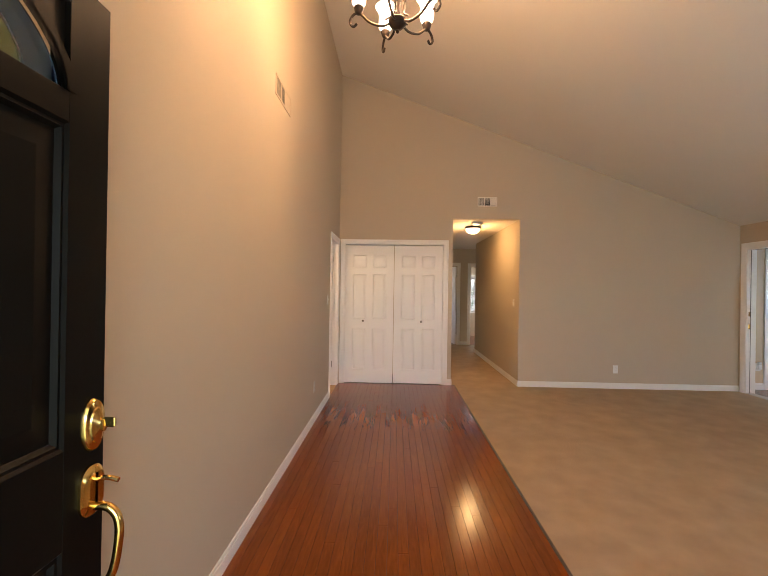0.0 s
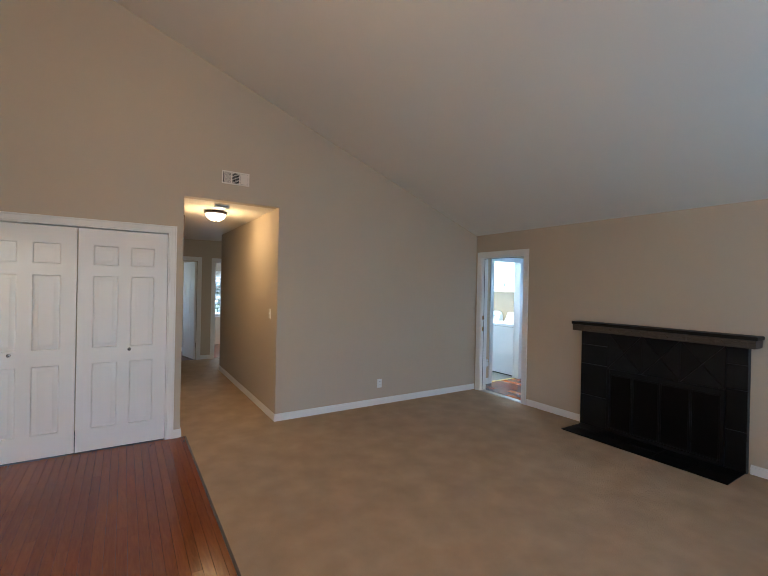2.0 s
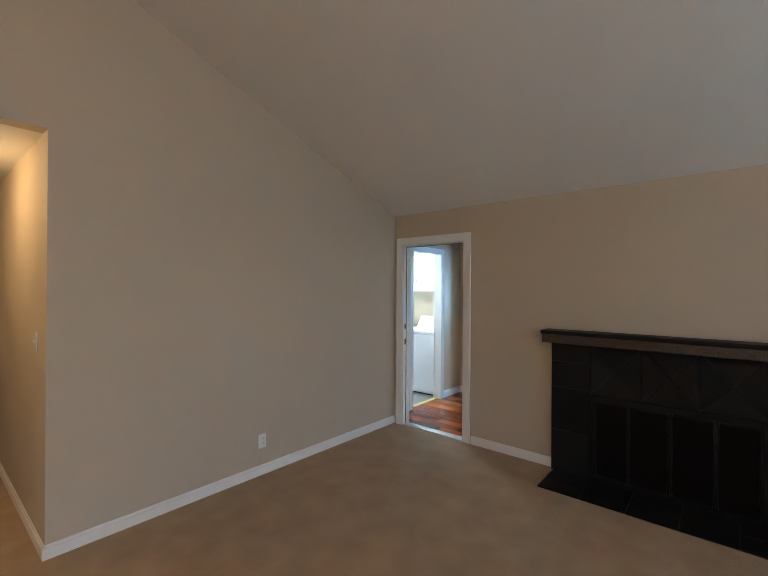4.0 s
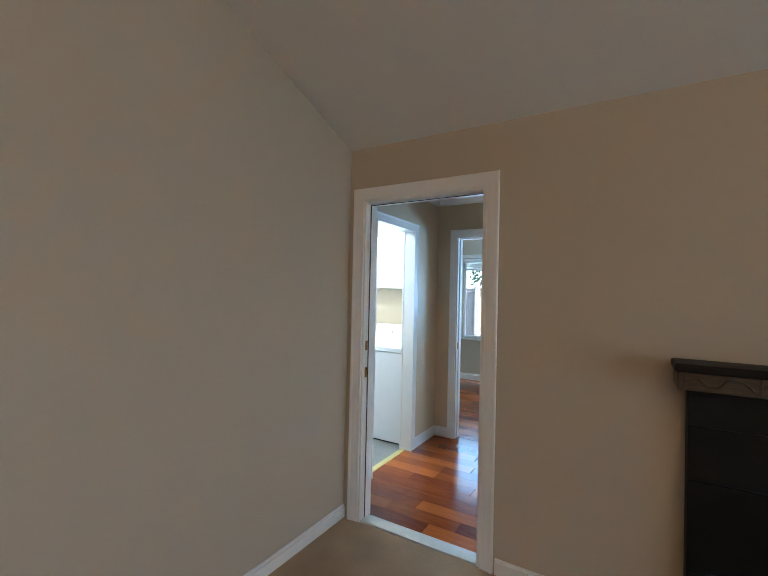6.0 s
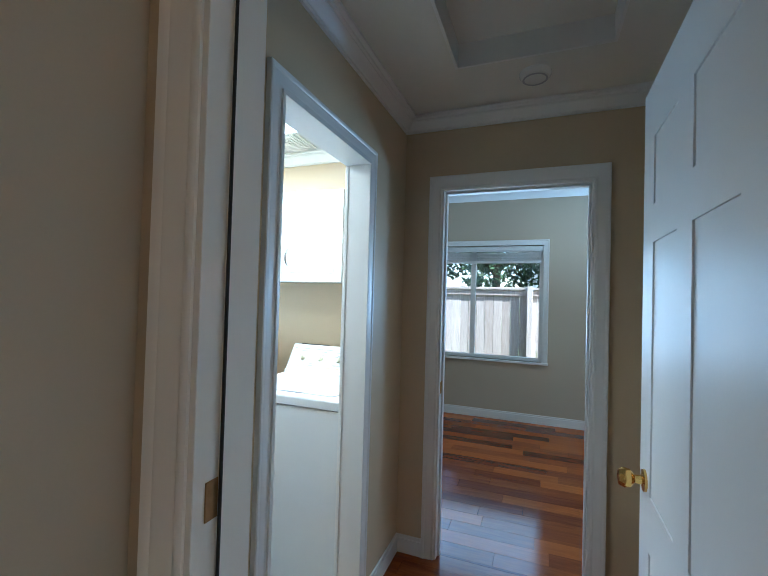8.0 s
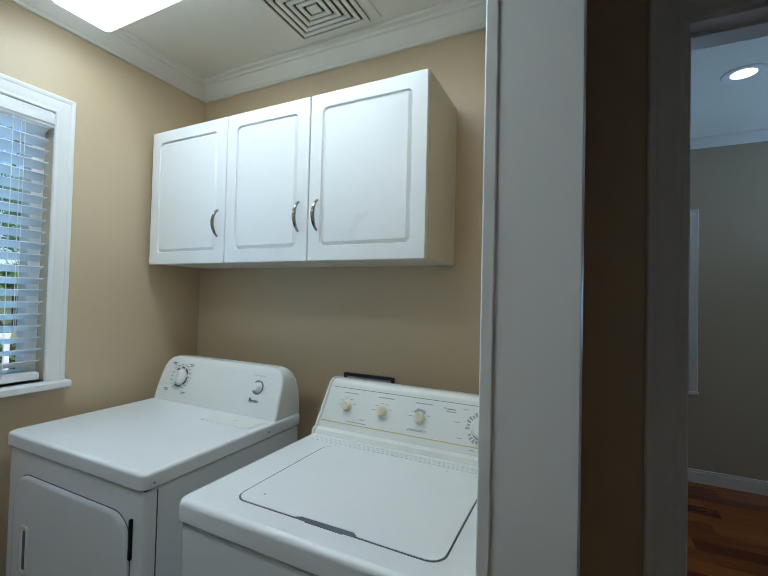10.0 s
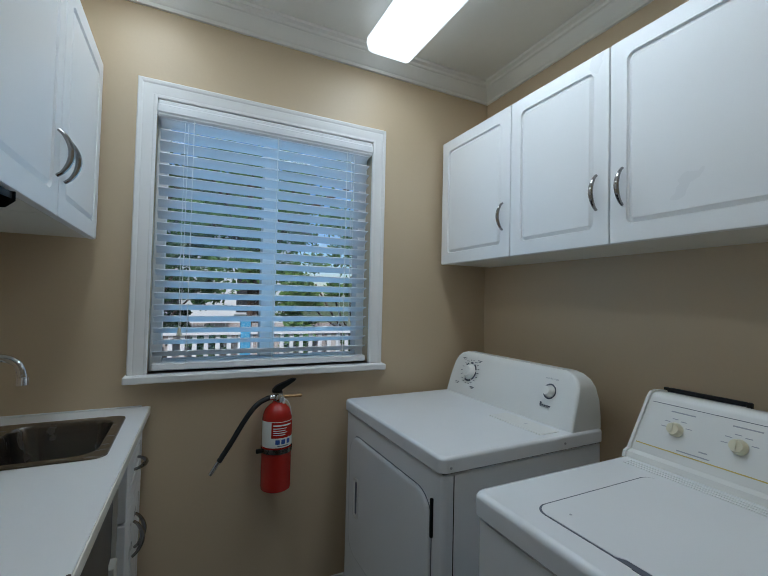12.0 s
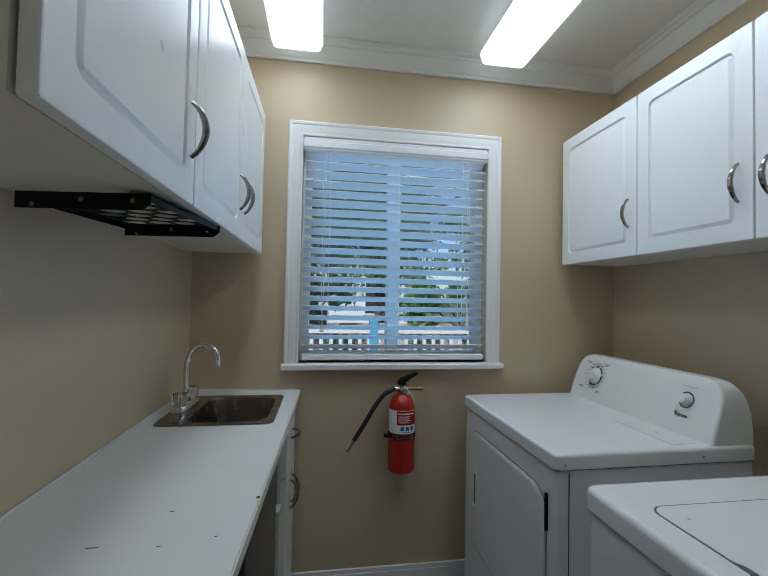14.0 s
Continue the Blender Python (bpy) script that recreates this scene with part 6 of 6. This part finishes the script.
lathe(bm, [(0.017, -0.010), (0.017, -0.020), (0.014, -0.022), (0.001, -0.0225)], (EX + 0.004, EY, 0.946), 18, "y")
part("gauge", bm, M_CHROME, ex, "pressure gauge")
bm = bmesh.new()
prism(bm, [(EX - 0.022, 0.968), (EX + 0.012, 0.966), (EX + 0.014, 0.978), (EX + 0.062, 1.008), (EX + 0.068, 1.016), (EX + 0.056, 1.018), (EX - 0.006, 0.994), (EX - 0.020, 0.980)], "y", EY - 0.010, EY + 0.010)
part("squeeze_lever", bm, M_BLACK, ex, "black squeeze lever")
bm = bmesh.new()
box(bm, EX + 0.012, EX + 0.094, EY - 0.008, EY + 0.008, 0.944, 0.954, 0.003)
part("carry_handle", bm, M_HINGE, ex, "worn brown carrying handle")
bm = bmesh.new()
tube(bm, curve_pts([(EX - 0.018, EY - 0.006, 0.950), (EX - 0.045, EY - 0.012, 0.948), (EX - 0.085, EY - 0.016, 0.925), (EX - 0.125, EY - 0.014, 0.870), (EX - 0.165, EY - 0.010, 0.800), (EX - 0.205, EY - 0.006, 0.735)]), 0.0095, 12)
part("hose", bm, M_RUBBER_SHADE, ex, "black rubber hose")
bm = bmesh.new()
tube(bm, [(EX - 0.014, EY - 0.006, 0.951), (EX - 0.034, EY - 0.010, 0.950)], 0.010, 12)
tube(bm, [(EX - 0.204, EY - 0.006, 0.737), (EX - 0.214, EY - 0.005, 0.722), (EX - 0.234, EY - 0.003, 0.690)], 0.0085, 12, [0.008, 0.0085, 0.0072])
part("nozzle", bm, M_CHROME, ex, "metal nozzle and coupling")
bm = bmesh.new()
tube(bm, curve_pts([(EX + 0.022, EY - 0.012, 0.945), (EX + 0.040, EY - 0.020, 0.925), (EX + 0.048, EY - 0.030, 0.885)]), 0.0015, 6)
box(bm, EX + 0.014, EX + 0.026, EY - 0.016, EY - 0.010, 0.925, 0.945, 0.001)
part("seal_tag", bm, M_PLAST, ex, "white safety seal and tag")

# ---- outside ----
structure("ground", boxed(-250, 250, -250, 250, -0.40, -0.302), M_GRASS, "garden ground around the house", "ground")
fnc = thing("garden_fence", (12.2, 6.0, -0.3), "weathered wooden board fence beside the house", "fence")
me = finish("fence_board", boxed(-0.009, 0.009, 0.0, 0.139, 0.0, 1.86, bev=0.002), M_FENCE)
for i in range(58):
    piece("fence_board", me, fnc, (12.2 + 0.004 * math.sin(i * 5.3), 1.4 + i * 0.143, -0.30), (0, 0, 0.02 * math.sin(i * 3.7)))
part("top_cap", boxed(12.12, 12.26, 1.4, 9.7, 1.60, 1.64, bev=0.004), M_FENCE, fnc)
part("top_rail", boxed(12.15, 12.188, 1.4, 9.7, 1.50, 1.595, bev=0.004), M_FENCE, fnc)
for y in (2.1, 4.5, 5.62, 7.4, 9.2):
    part("post", boxed(12.09, 12.185, y, y + 0.09, -0.30, 1.66, bev=0.004), M_FENCE, fnc)
fn2 = thing("garden_fence", (6.0, 12.6, -0.3), "weathered wooden fence behind the deck", "fence")
me = finish("fence_board", boxed(0.0, 0.139, -0.009, 0.009, 0.0, 1.25, bev=0.002), M_FENCE)
for i in range(60):
    piece("fence_board", me, fn2, (3.75 + i * 0.143, 12.6 + 0.004 * math.sin(i * 5.3), -0.30))
part("top_rail", boxed(3.75, 12.3, 12.56, 12.588, 0.78, 0.86, bev=0.004), M_FENCE, fn2)
rail = thing("picket_railing", (6.5, 10.9, -0.3), "white painted picket railing along a garden deck", "railing")
me = finish("picket", boxed(-0.022, 0.022, -0.012, 0.012, 0.0, 0.95, bev=0.003), M_STUCCO)
for i in range(44):
    piece("picket", me, rail, (4.2 + i * 0.11, 10.9, -0.02))
part("top_rail", boxed(4.15, 9.05, 10.86, 10.94, 0.93, 0.98, bev=0.004), M_STUCCO, rail)
part("bottom_rail", boxed(4.15, 9.05, 10.87, 10.93, 0.05, 0.10, bev=0.004), M_STUCCO, rail)
for x in (4.15, 6.62, 9.0):
    part("post", boxed(x, x + 0.10, 10.85, 10.95, -0.30, 1.10, bev=0.004), M_SIDING, rail)
dk = thing("deck", (6.5, 10.2, -0.3), "weathered wooden deck outside the laundry window", "deck")
me = finish("deck_board", boxed(0.0, 0.137, 0.0, 2.6, 0.0, 0.03, bev=0.002), M_FENCE)
for i in range(36):
    piece("deck_board", me, dk, (4.1 + i * 0.142, 8.4, -0.06))


def leaves(bm, rnd, centre, size, n, leaf, blobs):
    """Scattered folded leaves, gathered round a number of clumps, with gaps between."""
    c, s = Vector(centre), Vector(size)
    spots = []
    for _ in range(blobs):
        while True:
            p = Vector([rnd.uniform(-1, 1) for _ in range(3)])
            if p.length < 1:
                break
        spots.append((c + Vector((p.x * s.x, p.y * s.y, p.z * s.z)), rnd.uniform(0.18, 0.42)))
    vs, fs = [], []
    for _ in range(n):
        o, r = rnd.choice(spots)
        d = Vector([rnd.gauss(0, 1) for _ in range(3)]).normalized()
        p = o + d * r * rnd.uniform(0.5, 1.0) * min(s) * 1.2
        a = Vector([rnd.gauss(0, 1) for _ in range(3)]).normalized()
        b = a.orthogonal().normalized()
        L = leaf * rnd.uniform(0.6, 1.4)
        q = [p, p + a * L * 0.5 + b * L * 0.28, p + a * L, p + a * L * 0.5 - b * L * 0.28]
        i = len(vs)
        q[2] += a.cross(b) * L * 0.12
        vs.extend(q)
        fs.append((i, i + 1, i + 2))
        fs.append((i, i + 2, i + 3))
    return vs, fs


def foliage(name, seed, centre, size, n, leaf, blobs, material, label, category="shrub", trunk=None):
    rnd = random.Random(seed)
    t = thing(name, (centre[0], centre[1], -0.3), label, category)
    vs, fs = leaves(None, rnd, centre, size, n, leaf, blobs)
    me = bpy.data.meshes.new("crown")
    me.from_pydata([Vector(v) - BASE[t.name] for v in vs], [], fs)
    me.materials.append(material)
    ob = new("crown", me)
    ob.parent = t
    BASE[ob.name] = BASE[t.name]
    bm = bmesh.new()
    cx, cy, cz = centre
    tr = trunk or 0.03
    tube(bm, curve_pts([(cx, cy, -0.35), (cx + 0.05, cy + 0.03, cz * 0.5), (cx, cy, cz), (cx, cy, cz + size[2] * 0.5)]), tr, 9, None)
    for k in range(6):
        w = k * 1.05
        tube(bm, curve_pts([(cx, cy, cz * 0.6 + 0.05 * k), (cx + 0.4 * size[0] * math.cos(w), cy + 0.4 * size[1] * math.sin(w), cz), (cx + 0.8 * size[0] * math.cos(w), cy + 0.8 * size[1] * math.sin(w), cz + 0.4 * size[2])]), tr * 0.4, 6)
    part("trunk", bm, M_BARK, t)
    return t


foliage("tree", 3, (14.3, 6.4, 3.0), (1.2, 2.2, 1.5), 8000, 0.13, 34, M_LEAF_D, "leafy tree rising behind the board fence", "tree", 0.09)
foliage("tree", 4, (14.5, 3.2, 3.1), (1.2, 1.9, 1.4), 7000, 0.13, 28, M_LEAF, "sunlit leafy tree behind the board fence", "tree", 0.08)
foliage("tree", 5, (7.2, 14.2, 3.0), (2.4, 1.0, 1.7), 5200, 0.12, 40, M_LEAF, "tall leafy tree behind the deck fence", "tree", 0.10)
foliage("tree", 6, (4.6, 14.0, 2.8), (1.8, 1.0, 1.6), 3600, 0.12, 30, M_LEAF_D, "dark leafy tree behind the deck fence", "tree", 0.09)
foliage("shrub", 7, (8.2, 11.7, 1.1), (1.1, 0.45, 1.1), 7500, 0.08, 24, M_LEAF, "sunlit green shrub beside the railing", "shrub")
foliage("shrub", 8, (5.5, 11.8, 1.1), (1.1, 0.45, 1.2), 7500, 0.08, 24, M_LEAF_D, "green shrub in front of the fence", "shrub")
foliage("tree", 21, (6.9, 12.6, 2.5), (1.5, 0.6, 1.2), 4800, 0.09, 34, M_LEAF, "leafy young tree over the deck railing", "tree", 0.05)
foliage("tree", 22, (5.2, 12.7, 2.5), (1.2, 0.6, 1.2), 3000, 0.09, 28, M_LEAF_D, "dark leafy young tree over the deck railing", "tree", 0.05)
foliage("shrub", 9, (2.9, 14.4, 1.2), (1.4, 0.6, 1.2), 5000, 0.09, 24, M_LEAF, "green shrub outside the far window", "shrub")
rnd = random.Random(12)
bp = thing("flowering_plant", (11.2, 3.9, -0.3), "broad-bladed garden plant with orange crested flowers", "plant")
for i in range(26):
    w, ln = rnd.uniform(0, 6.28), rnd.uniform(0.9, 1.55)
    cx, cy = 11.2 + rnd.uniform(-0.25, 0.25), 3.9 + rnd.uniform(-0.45, 0.45)
    lean = rnd.uniform(0.12, 0.38)
    bm = bmesh.new()
    L, R = [], []
    for j in range(9):
        t = j / 8
        px, py, pz = cx + lean * math.cos(w) * t ** 1.6, cy + lean * math.sin(w) * t ** 1.6, -0.3 + ln * t
        hw = 0.012 + 0.075 * max(0, math.sin(math.pi * max(0, (t - 0.35) / 0.65))) ** 0.8
        L.append((px - math.sin(w) * hw, py + math.cos(w) * hw, pz + 0.01))
        R.append((px + math.sin(w) * hw, py - math.cos(w) * hw, pz + 0.01))
    M = [((a[0] + b[0]) / 2, (a[1] + b[1]) / 2, a[2] - 0.012) for a, b in zip(L, R)]
    loft(bm, [L, M, R], False, False, False)
    part("leaf_blade", bm, M_BLADE, bp)
for cx, cy, cz in ((11.0, 4.12, 1.35), (11.0, 3.75, 0.95), (11.05, 4.2, 0.85), (11.1, 3.6, 1.2)):
    bm = bmesh.new()
    for k in range(4):
        w = 0.5 + k * 0.42
        tube(bm, [(cx, cy, cz), (cx, cy + 0.05 * math.cos(w), cz + 0.06 * math.sin(w)), (cx, cy + 0.11 * math.cos(w), cz + 0.13 * math.sin(w))], 0.012, 6, [0.012, 0.016, 0.002])
    part("flower", bm, M_FLOWER, bp, "orange crested flower")
    bm = bmesh.new()
    tube(bm, [(cx, cy, cz), (cx + 0.05, cy, cz * 0.4), (cx + 0.1, cy, -0.3)], 0.009, 6)
    part("stalk", bm, M_BLADE, bp)
ng = thing("neighbour_house", (22, 3, -0.3), "white neighbouring house with blue trim past the fence", "house")
part("wall", boxed(20, 27, -4, 6, -0.3, 3.0), M_STUCCO, ng)
part("fascia", boxed(19.6, 19.7, -4.4, 6.4, 2.75, 3.05), M_SIDING, ng, "blue painted fascia board")
bm = bmesh.new()
prism(bm, [(19.6, 3.05), (27.4, 3.05), (23.5, 4.6)], "y", -4.4, 6.4)
part("roof", bm, M_ROOF, ng)

# Added sunlit white house: makes the gaps between the leaves bright.
nb = thing("neighbour_house", (6.0, 22.0, -0.3), "added white house that brightens the gaps between fence and trees", "house")
part("wall", boxed(1.0, 9.2, 19.5, 26.0, -0.3, 3.3), M_STUCCO, nb)
bm = bmesh.new()
prism(bm, [(19.0, 3.3), (26.5, 3.3), (22.75, 5.0)], "x", 0.5, 9.7)
part("roof", bm, M_ROOF, nb)
for x in (2.2, 4.9, 7.4):
    win = part("window", boxed(x, x + 1.1, 19.44, 19.50, 0.8, 2.1), M_TRIM, nb, "white framed window")
    part("pane", boxed(x + 0.06, x + 1.04, 19.43, 19.445, 0.86, 2.04), M_DARKAPP, win, "dark window glass")

# ---- floor boards, last ----
rnd = random.Random(5)
fo = thing("floor_oak", (0.5, 3.0, 0), "red-brown stained oak strip floor of the entry", "wood floor", kind="structure")
cache = {}


def board(parent, name, x0, x1, y0, y1, top, material):
    key = (round(x1 - x0, 3), round(y1 - y0, 2), name)
    if key not in cache:
        w, l = key[0], key[1]
        bm = bmesh.new()
        g, b = 0.0004, 0.0007
        loft(bm, [[(g, g, -0.012), (w - g, g, -0.012), (w - g, l - g, -0.012), (g, l - g, -0.012)], [(g, g, -b), (w - g, g, -b), (w - g, l - g, -b), (g, l - g, -b)], [(g + b, g + b, 0), (w - g - b, g + b, 0), (w - g - b, l - g - b, 0), (g + b, l - g - b, 0)]])
        cache[key] = finish(name, bm, material)
    piece(name, cache[key], parent, (x0, y0, top + rnd.uniform(-0.0002, 0.0002)))


def lay(parent, name, x0, x1, w, y0, y1, lengths, top, material):
    x = x0
    while x < x1 - 0.005:
        e = min(x + w, x1)
        y = y0 - rnd.choice(lengths) * rnd.random()
        while y < y1 - 0.005:
            f2 = y + rnd.choice(lengths)
            a, b = max(y, y0), min(f2, y1)
            if b - a > 0.05:
                board(parent, name, x, e, a, round(b - a, 2) + a if b < y1 else b, top, material)
            y = f2
        x = e


lay(fo, "oak_strip", XW, 1.352, 0.0572, YS - 0.14, YN, (0.9, 1.3, 1.7, 2.2), 0.004, M_OAK)
fc = thing("floor_cherry", (6.3, 5.5, 0), "glossy red cherry plank floor of the passage", "wood floor", kind="structure")
lay(fc, "cherry_plank", 5.515, PX1 + 0.07, 0.1206, PY0, 6.293, (0.5, 0.7, 0.9), 0.003, M_CHERRY)
fr2 = thing("floor_cherry_room", (8.6, 5.3, 0), "glossy red cherry plank floor of the far room", "wood floor", kind="structure")
lay(fr2, "cherry_plank", PX1 + 0.07, RX1, 0.1219, 3.4, 7.4, (0.5, 0.7, 0.9, 1.2), 0.003, M_CHERRY)
structure("floor_room_rest", boxed(RX0, RX1, RY0, 3.399, -0.10, 0.003), M_CHERRY, "glossy red cherry floor under the far corner", "wood floor")
structure("floor_room_rest", boxed(LX1 + 0.12, RX1, 7.401, RY1, -0.10, 0.003), M_CHERRY, "glossy red cherry floor along the far wall", "wood floor")
fv = thing("floor_vinyl", (6.5, 7.2, 0), "grey wood-look vinyl plank floor of the laundry", "vinyl floor", kind="structure")
lay(fv, "vinyl_plank", LX0, LX1, 0.14, 6.343, LY1, (0.6, 0.9), 0.002, M_VINYL)
